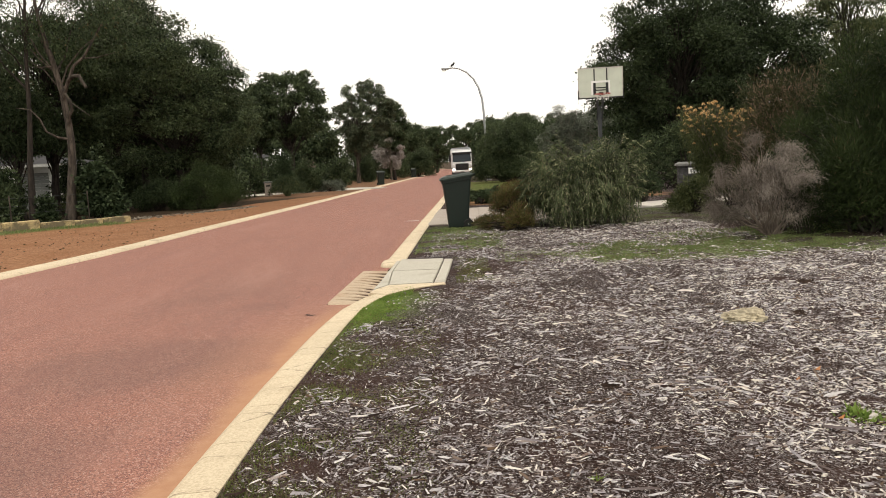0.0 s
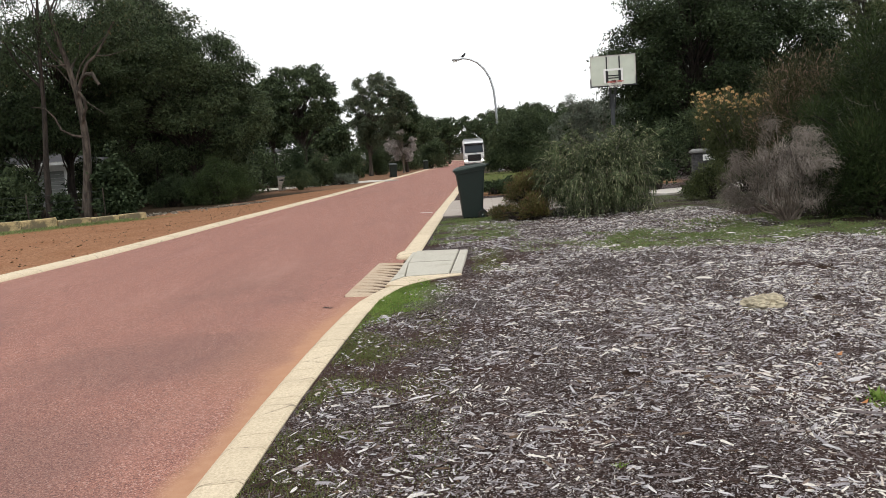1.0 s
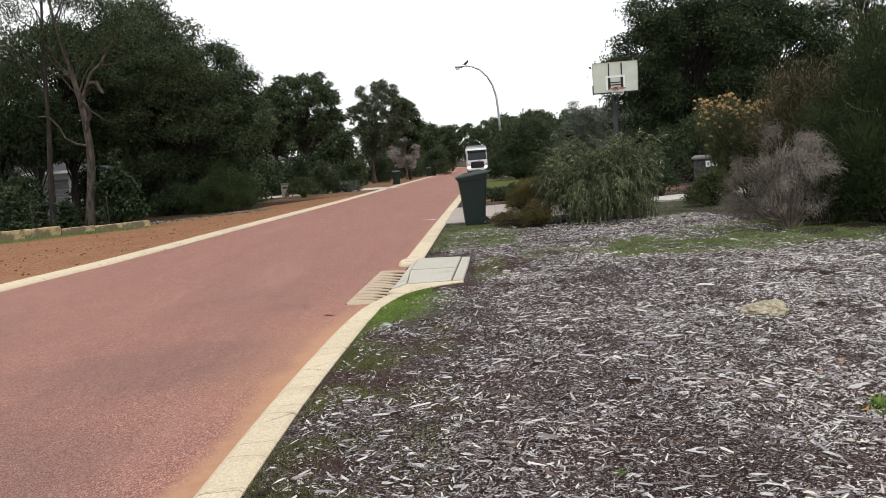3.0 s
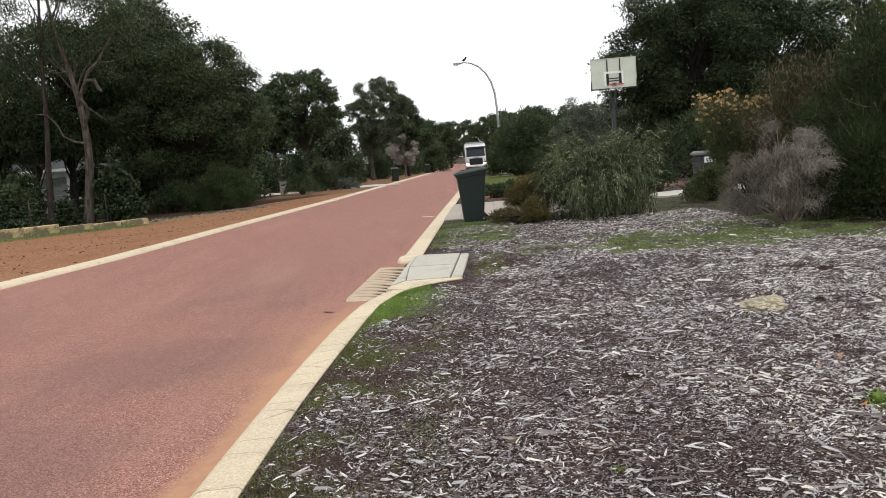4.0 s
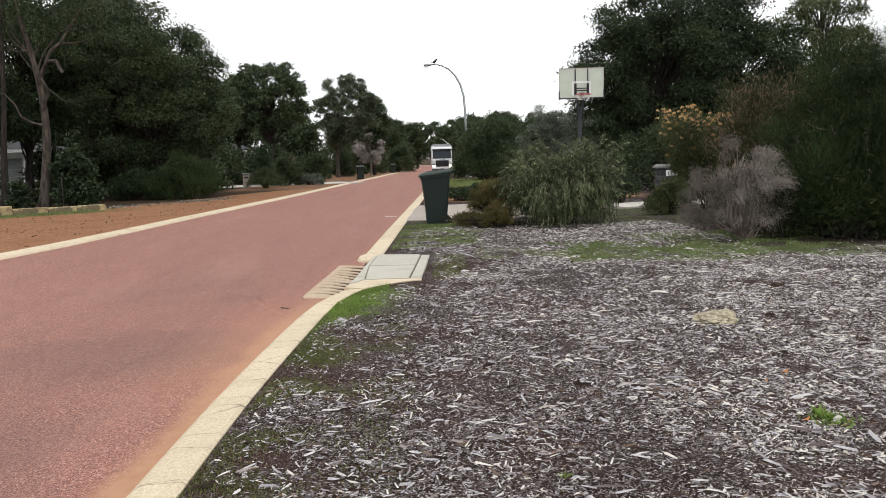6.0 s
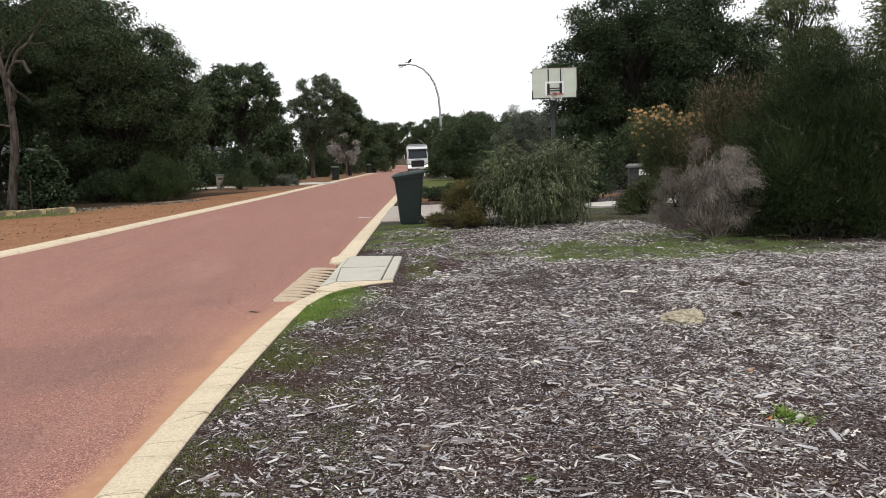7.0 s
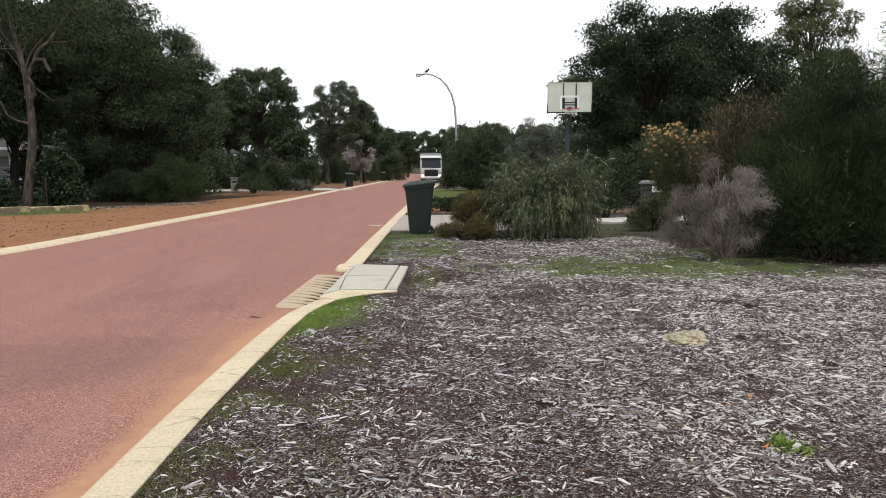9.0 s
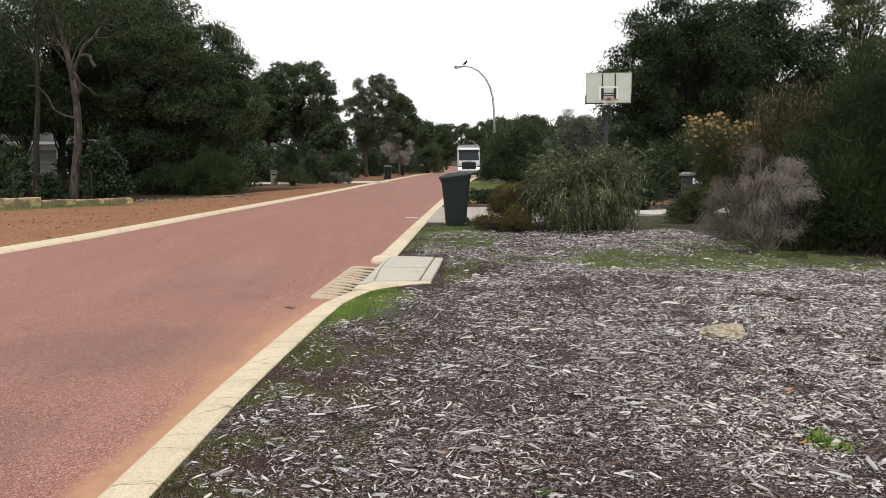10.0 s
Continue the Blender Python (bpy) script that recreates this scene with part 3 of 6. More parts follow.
def fountain(name, x, y, z, size, stems, per_stem, leaf, material, label, seed, barkmat, fall=0.8, stem_r=0.010, hang=0.9, spread=0.5, category="shrub", start=0.3, pull=0.6):
    """A shrub of arching stems that hang over, with narrow leaves along them. size: half widths and height."""
    rng = np.random.default_rng(seed)
    top = empty(name, pose(x, y, z), label, category)
    curves, ps, ds = [], [], []
    t = np.linspace(0, 1, 10)
    for _ in range(stems):
        a, rr = rng.uniform(0, 2 * math.pi), rng.uniform(0.12, 1.0) ** 0.6
        end = np.array((math.cos(a) * size[0] * rr, math.sin(a) * size[1] * rr))
        peak = size[2] * rng.uniform(0.72, 1.08) * (1.05 - 0.42 * rr ** 2)
        low = peak * (1 - fall * rr * rng.uniform(0.6, 1.1))
        zz = np.where(t < pull, peak * np.sin(t / pull * math.pi / 2), peak + (low - peak) * (np.maximum(t - pull, 0) / (1 - pull)) ** 1.6)
        b = rng.normal(0, spread * 0.1, 2)
        pts = np.stack([b[0] + (end[0] - b[0]) * t ** 0.85, b[1] + (end[1] - b[1]) * t ** 0.85, np.maximum(zz, 0.02)], axis=1)
        pts[1:] += rng.normal(0, 0.018 * size[2], (9, 3))
        curves.append((pts, np.linspace(stem_r, stem_r * 0.25, 10)))
        u = rng.uniform(start, 1.0, per_stem)
        i = np.minimum((u * 9).astype(int), 8)
        f = (u * 9 - i)[:, None]
        p = pts[i] * (1 - f) + pts[i + 1] * f + rng.normal(0, 0.02, (per_stem, 3))
        d = unit(pts[i + 1] - pts[i]) * 0.6 + rng.normal(0, 0.45, (per_stem, 3))
        d[:, 2] -= hang * u
        ps.append(p)
        ds.append(d)
    vs, fs = tube_arrays(curves, 4)
    vs[:, 2] = np.maximum(vs[:, 2], 0.0)
    link_mesh("branchwork", vs, fs, barkmat, top, smooth=True)
    q = leaf_corners(rng, np.concatenate(ps), np.concatenate(ds), leaf[0], leaf[1])
    q[:, :, 2] = np.maximum(q[:, :, 2], 0.005)
    leaf_mesh("foliage", q, material, top)
    return top


# ---- the plan: ground height and the road's edges ----
LEFT_Y = (-60, 4, 11.4, 14.3, 16.8, 20.5, 26.0, 35.5, 58.8, 94.7, 157.0, 230.0, 420.0)
LEFT_X = (-9.4, -7.5, -6.80, -6.40, -6.27, -6.16, -5.90, -5.48, -4.80, -3.68, -1.4, -9.0, -70.0)
RIGHT_Y = (-60, -2, 3.2, 4.2, 5.4, 6.2, 7.4, 10.8, 16.6, 22.0, 28.3, 34.3, 60.0, 95.0, 157.0, 230.0, 420.0)
RIGHT_X = (-1.3, -1.36, -1.34, -1.31, -1.27, -1.24, -1.16, -0.95, -0.74, -0.55, -0.32, -0.12, 1.3, 3.4, 5.6, -1.5, -62.0)


def fall(y):
    """The gentle drop of the street away from the camera."""
    return -0.005 * np.clip(np.asarray(y, float) - 15, 0, 125)


def road_left(y):
    return np.interp(y, LEFT_Y, LEFT_X)


def road_right(y):
    return np.interp(y, RIGHT_Y, RIGHT_X)


def smooth_rows():
    return np.concatenate([np.arange(-12, 24, 0.25), np.arange(24, 60, 1.0), np.arange(60, 160, 4.0), np.arange(160, 421, 20.0)])


def build_ground():
    rows = np.concatenate([[-60, -30], smooth_rows(), [700, 1500, 3000]])
    lo = np.array((-3000, -600, -150, -60, -40, -30, -24, -20, -17, -14, -11, -8, -6, -4.5, -3, -2, -1.2, -0.6, -0.16))
    ro = np.concatenate([[0.16, 0.26, 0.36], np.arange(0.5, 9, 0.25), [9.5, 10.5, 12, 14, 17, 20, 25, 32, 45, 70, 150, 600, 3000]])
    verts, faces = [], []
    w = len(lo) + len(ro) + 2
    for y in rows:
        yl, yr, h = road_left(y), road_right(y), float(fall(y))
        if 7.9 < y < 10.9:
            yr = yr + 0.24
        xs = np.concatenate([yl + lo, [yl - 0.12, yr + 0.12], yr + ro])
        for i, x in enumerate(xs):
            deep = -0.35 if i in (len(lo), len(lo) + 1) else 0.0
            bumpy = 0.0
            if i > len(lo) + 2 and y < 24:
                bumpy = 0.035 * noise.noise((x * 0.9, y * 0.9, 0.3)) + 0.02 * noise.noise((x * 2.7, y * 2.7, 1.7))
            if i < len(lo) - 2:
                bumpy = 0.05 * noise.noise((x * 0.5, y * 0.5, 4.1))
            bumpy *= min(1.0, max(0.0, (x - yr - 0.25) / 0.5)) if x > yr else 1.0
            verts.append((x, y, h + deep + bumpy - 0.008))
    for r in range(len(rows) - 1):
        for c in range(w - 1):
            faces.append((r * w + c, r * w + c + 1, (r + 1) * w + c + 1, (r + 1) * w + c))
    g = link_mesh("ground", verts, faces, M_GROUND, smooth=True)
    return tagged(g, "brown bark mulch and red gravel verges beside a street", "ground", kind="structure")


def build_road():
    rows = np.sort(np.concatenate([[-60, -30], smooth_rows(), [7.895, 7.905, 10.18, 10.19]]))
    fr = np.linspace(0, 1, 9)
    verts, faces, uvs = [], [], []
    for y in rows:
        a, b, h = road_left(y) - 0.12, road_right(y) + 0.12, float(fall(y))
        edge = b
        if 7.9 < y < 10.185:
            b = -1.31 + 0.053 * (y - 8.02)
        for f in fr:
            x = a + (b - a) * f
            g = (x - a) / (edge - a)
            verts.append((x, y, h - 0.05 + 0.04 * (1 - (2 * g - 1) ** 2)))
            uvs.append((edge - x - 0.12, y))
    n = len(fr)
    for r in range(len(rows) - 1):
        for c in range(n - 1):
            faces.append((r * n + c, r * n + c + 1, (r + 1) * n + c + 1, (r + 1) * n + c))
    road = link_mesh("road", verts, faces, M_ROAD, smooth=True)
    layer = road.data.uv_layers.new(name="UVMap")
    for lp in road.data.loops:
        layer.data[lp.index].uv = uvs[lp.vertex_index]
    tagged(road, "red asphalt street with sand washed along its kerb", "road", kind="structure")
    return road


def road_z(x, y):
    a, b = road_left(y) - 0.12, road_right(y) + 0.12
    f = (x - a) / (b - a)
    return float(fall(y)) - 0.05 + 0.04 * (1 - (2 * f - 1) ** 2)


def crack(road, pts, width, seed):
    """A thin wavering crack on the road."""
    rng = np.random.default_rng(seed)
    pts = np.asarray(pts, float)
    t = np.linspace(0, len(pts) - 1, 26)
    i = np.minimum(t.astype(int), len(pts) - 2)
    p = pts[i] + (pts[i + 1] - pts[i]) * (t - i)[:, None] + rng.normal(0, 0.022, (26, 2))
    d = unit(np.gradient(p, axis=0))
    s = np.stack([-d[:, 1], d[:, 0]], axis=1)
    wv = width * rng.uniform(0.25, 1.0, 26)[:, None]
    wv[0], wv[-1] = 0.002, 0.002
    verts, faces = [], []
    for q in np.stack([p - s * wv, p + s * wv], axis=1).reshape(-1, 2):
        verts.append((q[0], q[1], road_z(q[0], q[1]) + 0.004))
    for j in range(25):
        faces.append((2 * j, 2 * j + 1, 2 * j + 3, 2 * j + 2))
    link_mesh("crack", verts, faces, M_CRACK, road)


def kerb_run(name, centre, width, lengths, label, mirror=1, joint=0.008):
    """A run of kerb blocks; centre(s) gives the middle line by y or by length, width its breadth there."""
    top = empty(name, pose(0, 0, 0), label, "kerb", kind="structure")
    for s0, s1 in lengths:
        n = max(2, int((s1 - s0) / 1.5) + 2)
        ss = np.linspace(s0 + joint / 2, s1 - joint / 2, n)
        verts, faces = [], []
        for s in ss:
            p, q = np.array(centre(s)), np.array(centre(s + 0.01))
            d = (q - p) / np.linalg.norm(q - p)
            nn = np.array((-d[1], d[0])) * mirror
            hw = width(s) / 2
            h = float(fall(p[1]))
            # road face first: lip, slope, crown, back
            for off, zz in ((hw, -0.30), (hw, -0.052), (hw - 0.012, -0.030), (hw - 0.05, -0.004), (hw - 0.08, 0.004), (-hw + 0.02, 0.012), (-hw, 0.0), (-hw, -0.30)):
                r = p + nn * off
                verts.append((r[0], r[1], h + zz))
        k = 8
        for i in range(n - 1):
            for j in range(k):
                faces.append((i * k + j, i * k + (j + 1) % k, (i + 1) * k + (j + 1) % k, (i + 1) * k + j))
        faces.append(tuple(range(k))[::-1])
        faces.append(tuple((n - 1) * k + j for j in range(k)))
        link_mesh("kerb_block", verts, faces, M_KERB, top)
    return top


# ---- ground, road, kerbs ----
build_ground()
ROAD = build_road()
crack(ROAD, [(-1.72, 7.78), (-1.75, 8.21), (-1.68, 8.46), (-1.66, 9.15), (-1.63, 9.4)], 0.0038, 3)
crack(ROAD, [(-1.50, 9.51), (-1.50, 10.0)], 0.003, 4)
crack(ROAD, [(-1.43, 7.40), (-1.35, 7.37)], 0.008, 5)
crack(ROAD, [(-5.0, 9.46), (-5.19, 9.94), (-4.68, 10.16)], 0.0045, 6)
crack(ROAD, [(-4.6, 10.3), (-3.9, 10.7), (-3.2, 11.0)], 0.0025, 8)


def dash(x0, x1, y, wide):
    v = [(x0, y - wide, 0), (x1, y - wide, 0), (x1, y + wide, 0), (x0, y + wide, 0)]
    link_mesh("paint_mark", [(a, b, road_z(a, b) + 0.004) for a, b, _ in v], [(0, 1, 2, 3)], M_PAINT, ROAD, "worn white paint mark")


dash(-1.02, -0.72, 19.25, 0.06)
dash(-0.66, -0.55, 19.30, 0.05)

NEAR_S = (-12.0, 3.2, 4.2, 5.2, 6.1, 7.2, 7.8, 8.2, 8.5, 8.85, 9.2)
NEAR_X = (-1.22, -1.20, -1.19, -1.155, -1.11, -1.045, -0.94, -0.80, -0.63, -0.40, -0.18)
NEAR_Y = (-12.0, 3.2, 4.2, 5.2, 6.1, 7.2, 7.78, 8.10, 8.32, 8.50, 8.58)


def near_line(s):
    return np.interp(s, NEAR_S, NEAR_X), np.interp(s, NEAR_S, NEAR_Y)


def near_width(s):
    return float(np.interp(s, (-12, 4.2, 6.1, 7.2, 8.2, 8.75, 9.2), (0.28, 0.25, 0.26, 0.25, 0.25, 0.24, 0.20)))


def spans(a, b, step):
    n = max(1, round((b - a) / step))
    e = np.linspace(a, b, n + 1)
    return list(zip(e, e[1:]))


kerb_run("kerb_near", near_line, near_width, spans(-12, 2.0, 2.0) + spans(2.0, 8.0, 0.62) + spans(8.0, 8.2, 0.2), "cream concrete mountable kerb with faint joints", joint=0.006)
kerb_run("kerb_beyond_pit", lambda s: (road_right(s) + 0.15, s), lambda s: 0.30, spans(10.85, 60, 1.2) + spans(60, 400, 20), "cream concrete kerb beyond the drain pit")
kerb_run("kerb_far_side", lambda s: (road_left(s) - 0.17, s), lambda s: 0.34, spans(-40, 4, 4) + spans(4, 64, 1.0) + spans(64, 400, 14), "cream concrete kerb along the far side of the street", mirror=-1)


def drain_pit():
    top = empty("drain_pit", pose(0, 0, 0), "side-entry drain pit with pale concrete covers and ribbed apron", "drain")

    def slab(pts, z0, z1, name, mat, label=""):
        bm = bmesh.new()
        lo = [bm.verts.new((x, y, z0)) for x, y in pts]
        hi = [bm.verts.new((x, y, z1)) for x, y in pts]
        bm.faces.new(lo[::-1])
        bm.faces.new(hi)
        for i in range(len(pts)):
            bm.faces.new((lo[i], lo[(i + 1) % len(pts)], hi[(i + 1) % len(pts)], hi[i]))
        bmesh.ops.bevel(bm, geom=[e for e in bm.edges if e.verts[0].co.z > z1 - 0.001 and e.verts[1].co.z > z1 - 0.001], offset=0.008, segments=2, affect="EDGES")
        return part(name, bm, mat, top, label)

    slab([(-0.72, 8.66), (-0.235, 8.66), (-0.175, 9.70), (-0.75, 9.77)], -0.10, 0.018, "cover", M_PIT, "pale concrete lift-out cover")
    slab([(-0.75, 9.785), (-0.174, 9.715), (-0.112, 10.78), (-0.70, 10.92)], -0.10, 0.020, "cover", M_PIT, "pale concrete lift-out cover")
    slab([(-0.220, 8.66), (-0.095, 8.66), (0.015, 10.74), (-0.097, 10.76)], -0.12, 0.014, "surround", M_PIT, "narrow concrete surround")
    slab([(-0.905, 8.165), (-0.694, 8.04), (-0.53, 8.24), (-0.35, 8.41), (-0.085, 8.54), (-0.095, 8.65), (-0.724, 8.65), (-0.873, 8.355)], -0.30, 0.014, "kerb_return", M_KERB, "curved kerb end that meets the covers")
    slab([(-0.88, 8.36), (-0.73, 8.655), (-0.755, 9.77), (-0.705, 10.80), (-0.76, 10.82), (-0.80, 9.8), (-0.83, 9.0)], -0.30, 0.017, "lintel", M_PIT, "pale concrete lintel over the inlet")
    # dished apron that falls to the inlet: two panels with five open slots each, deepest at the inlet
    verts, faces = [], []
    ny, nx = 260, 12
    for j in range(ny + 1):
        v = -0.07 + 1.07 * j / ny
        for i in range(nx + 1):
            u = i / nx
            w_ = max(v, 0.0)
            x = (-1.31 + 0.13 * w_) * (1 - u) + (-0.86 + 0.10 * w_) * u
            y = 8.02 + 2.27 * v - 0.22 * u + 0.05 * math.sin(u * 3.0)
            panel = (v * 2) % 1.0
            ph = (panel * 6.0 + 0.5 + 0.12 * math.sin(u * 2.6 + v * 9)) % 1.0
            half = 0.05 + 0.25 * min(1.0, u * 1.3)
            slot = min(1.0, max(0.0, (half - abs(ph - 0.5)) / 0.07)) * min(1.0, max(0.0, u - 0.10) * 5)
            if not 0.09 < panel < 0.91 or v < 0:
                slot = 0.0
            groove = 0.018 if abs(panel - 0.5) > 0.488 and 0.2 < v < 0.8 else 0.0
            skirt = 0.05 * max(0.0, -v) / 0.07 - 0.004 if v < 0 else 0.0
            verts.append((x, y, -0.036 - 0.030 * u * min(1.0, 5 * w_, 5 * (1 - v)) - 0.075 * slot - groove - skirt))
    for j in range(ny):
        for i in range(nx):
            a = j * (nx + 1) + i
            faces.append((a, a + 1, a + nx + 2, a + nx + 1))
    link_mesh("ribbed_apron", verts, faces, M_APRON, top, "sand-stained ribbed concrete apron")
    # dark sheet just below the apron, added as the shade inside the slots
    verts, faces = [], []
    for j in range(25):
        v = 0.03 + 0.94 * j / 24
        for i in range(7):
            u = 0.2 + 0.78 * i / 6
            x = (-1.31 + 0.13 * v) * (1 - u) + (-0.86 + 0.10 * v) * u
            y = 8.02 + 2.27 * v - 0.22 * u + 0.05 * math.sin(u * 3.0)
            verts.append((x, y, -0.036 - 0.030 * u * min(1.0, 5 * v, 5 * (1 - v)) - 0.007 - 0.02 * (1 - i / 6) ** 3))
    for j in range(24):
        for i in range(6):
            a = j * 7 + i
            faces.append((a, a + 1, a + 8, a + 7))
    link_mesh("silt", verts, faces, M_SLOT_SHADE, top, "dark sheet that stands in for the shade in the slots", smooth=True)
    # rounded nose that ends the kerb behind the inlet
    bm = bmesh.new()
    bmesh.ops.create_uvsphere(bm, u_segments=20, v_segments=12, radius=1.0)
    for v in bm.verts:
        c = v.co
        q = [math.copysign(abs(k) ** 0.6, k) for k in c]
        c.x, c.y, c.z = -0.83 + 0.16 * q[0], 10.88 + 0.28 * q[1], -0.075 + 0.095 * q[2]
    part("end_block", bm, M_KERB, top, "rounded concrete kerb end", smooth=True)


drain_pit()


# ---- driveways ----
def paver_field(name, x0, x1, y0, y1, px, py, mat, label, zz=0.012, skew=0.036, keep=None):
    top = empty(name, pose(0, 0, 0), label, "driveway", kind="structure")
    shared = {}
    nx, ny = int(round((x1 - x0) / px)), int(round((y1 - y0) / py))
    bm = bmesh.new()
    box(bm, -px / 2 + 0.004, px / 2 - 0.004, -py / 2 + 0.004, py / 2 - 0.004, -0.05, 0.0, 0.004)
    first = part("paver", bm, mat, top)
    for j in range(ny):
        for i in range(nx):
            y = y0 + (j + 0.5) * py
            x = x0 + (i + 0.5) * px + skew * (y - y0)
            if first is not None:
                ob, first = first, None
                shared["mesh"] = ob.data
            else:
                ob = new("paver", shared["mesh"])
                ob.parent = top
            ob.location = (x, y, float(fall(y)) + zz + random.uniform(-0.003, 0.003))
            ob.rotation_euler = (random.uniform(-0.006, 0.006), random.uniform(-0.006, 0.006), -0.06)
    return top


paver_field("driveway_near", -0.46, 2.96, 17.0, 22.8, 0.38, 0.97, M_PAVER, "grey concrete paver driveway crossing the verge")


def strip(name, pts, width, mat, label, zz=0.01, kind="structure", category="path"):
    pts = [np.array(p, float) for p in pts]
    verts, faces = [], []
    for i, p in enumerate(pts):
        d = pts[min(i + 1, len(pts) - 1)] - pts[max(i - 1, 0)]
        d /= np.linalg.norm(d)
        s = np.array((-d[1], d[0])) * width / 2
        for q in (p - s, p + s):
            for z in (zz, zz - 0.12):
                verts.append((q[0], q[1], float(fall(q[1])) + z))
    for i in range(len(pts) - 1):
        a, b = 4 * i, 4 * i + 4
        faces += [(a, b, b + 2, a + 2), (a, a + 1, b + 1, b), (a + 2, b + 2, b + 3, a + 3)]
    n = 4 * (len(pts) - 1)
    faces += [(0, 2, 3, 1), (n, n + 1, n + 3, n + 2)]
    return tagged(link_mesh(name, verts, faces, mat), label, category, kind=kind)


strip("garden_path", [(4.6, 19.6), (6.2, 20.4), (8.5, 21.0), (12.0, 21.6)], 1.5, M_PALE, "pale concrete garden path", 0.03)
strip("driveway_far_side", [(-5.2, 56.0), (-8.0, 54.5), (-12.0, 53.0), (-20.0, 51.5)], 5.0, M_PALE, "pale concrete driveway across the street", 0.015, category="driveway")
strip("driveway_beyond_tree", [(3.3, 78.0), (6.0, 79.5), (12.0, 81.0)], 9.0, M_PALE, "pale concrete driveway beyond the dark tree", 0.02, category="driveway")


# ---- wheelie bins ----
def wheelie_bin(m, label):
    top = empty("wheelie_bin", m, label, "bin", group="wheelie bins by the kerb")
    bm = bmesh.new()
    rings = []
    for z, hx, hy, back in ((0.03, 0.235, 0.22, 0.0), (0.06, 0.245, 0.235, 0.0), (0.55, 0.265, 0.285, 0.0), (0.93, 0.285, 0.335, 0.0), (0.935, 0.300, 0.355, 0.0), (0.985, 0.300, 0.355, 0.0)):
        r = 0.05
        loop = []
        for cx, cy, a0 in ((hx - r, hy - r, 0), (-hx + r, hy - r, 90), (-hx + r, -hy + r, 180), (hx - r, -hy + r, 270)):
            for s in range(5):
                a = radians(a0 + 22.5 * s)
                loop.append(bm.verts.new((cx + r * math.cos(a), cy + r * math.sin(a) + back, z)))
        rings.append(loop)
    n = len(rings[0])
    for a, b in zip(rings, rings[1:]):
        for i in range(n):
            bm.faces.new((a[i], a[(i + 1) % n], b[(i + 1) % n], b[i]))
    bm.faces.new(rings[0][::-1])
    bm.faces.new(rings[-1])
    part("body", bm, M_BIN, top, smooth=False)
    bm = bmesh.new()
    lid = []
    for z, k in ((0.985, 1.03), (1.012, 1.035), (1.040, 0.97), (1.062, 0.80)):
        loop = []
        for cx, cy, a0 in ((0.25, 0.31, 0), (-0.25, 0.31, 90), (-0.25, -0.33, 180), (0.25, -0.33, 270)):
            for s in range(5):
                a = radians(a0 + 22.5 * s)
                loop.append(bm.verts.new(((cx + 0.055 * math.cos(a)) * k, (cy + 0.055 * math.sin(a)) * k, z)))
        lid.append(loop)
    for a, b in zip(lid, lid[1:]):
        for i in range(n):
            bm.faces.new((a[i], a[(i + 1) % n], b[(i + 1) % n], b[i]))
    bm.faces.new(lid[0][::-1])
    bm.faces.new(lid[-1])
    lid_ob = part("lid", bm, M_LID, top, "slightly lighter green hinged lid")
    for sx in (-0.16, 0.0, 0.16):
        bm = bmesh.new()
        box(bm, sx - 0.012, sx + 0.012, -0.24, 0.24, 1.055, 1.070, 0.004)
        part("lid_rib", bm, M_LID, lid_ob)
    bm = bmesh.new()
    tube(bm, [(-0.26, 0.36, 1.0), (-0.26, 0.43, 1.01), (0.26, 0.43, 1.01), (0.26, 0.36, 1.0)], 0.017)
    part("handle", bm, M_BIN, top)
    bm = bmesh.new()
    tube(bm, [(-0.29, 0.22, 0.10), (0.29, 0.22, 0.10)], 0.014)
    part("axle", bm, M_GALV, top, "steel axle")
    for sx in (-0.27, 0.27):
        bm = bmesh.new()
        prof = [(0.055, -0.026), (0.092, -0.026), (0.10, -0.016), (0.10, 0.016), (0.092, 0.026), (0.055, 0.026)]
        rr = [[bm.verts.new((sx + w_, 0.23 + r * math.cos(a), 0.10 + r * math.sin(a))) for r, w_ in prof] for a in (2 * math.pi * i / 20 for i in range(20))]
        for i in range(20):
            for j in range(len(prof)):
                bm.faces.new((rr[i][j], rr[(i + 1) % 20][j], rr[(i + 1) % 20][(j + 1) % 6], rr[i][(j + 1) % 6]))
        wheel = part("wheel", bm, M_RUBBER, top, "black rubber wheel")
        bm = bmesh.new()
        tube(bm, [(sx - 0.02, 0.23, 0.10), (sx + 0.02, 0.23, 0.10)], 0.057, 14)
        part("hub", bm, M_BIN, wheel)
    slim = Matrix.Diagonal((1.0, 0.86, 1.04, 1.0))
    for o in top.children_recursive:
        low = o.name.split(".")[0] in ("wheel", "hub", "axle")
        o.data.transform(Matrix.Translation((0, -0.03, 0)) if low else slim)
        # the rim and the lid slope down to the front
        for v in o.data.vertices:
            v.co.z += 0.13 * v.co.y * min(1.0, max(0.0, (v.co.z - 0.5) / 0.45))
    return top


BIN = wheelie_bin(pose(0.20, 16.10, -0.03, 0, 0, -88), "dark green plastic wheelie bin standing on grass by the kerb")
for bx, by, bz in ((-5.15, 63.6, 14), (-3.85, 99.0, 10)):
    b = copy_thing(BIN, pose(bx, by, float(fall(by)), 0, 0, bz))
    tagged(b, "dark green wheelie bin across the street")


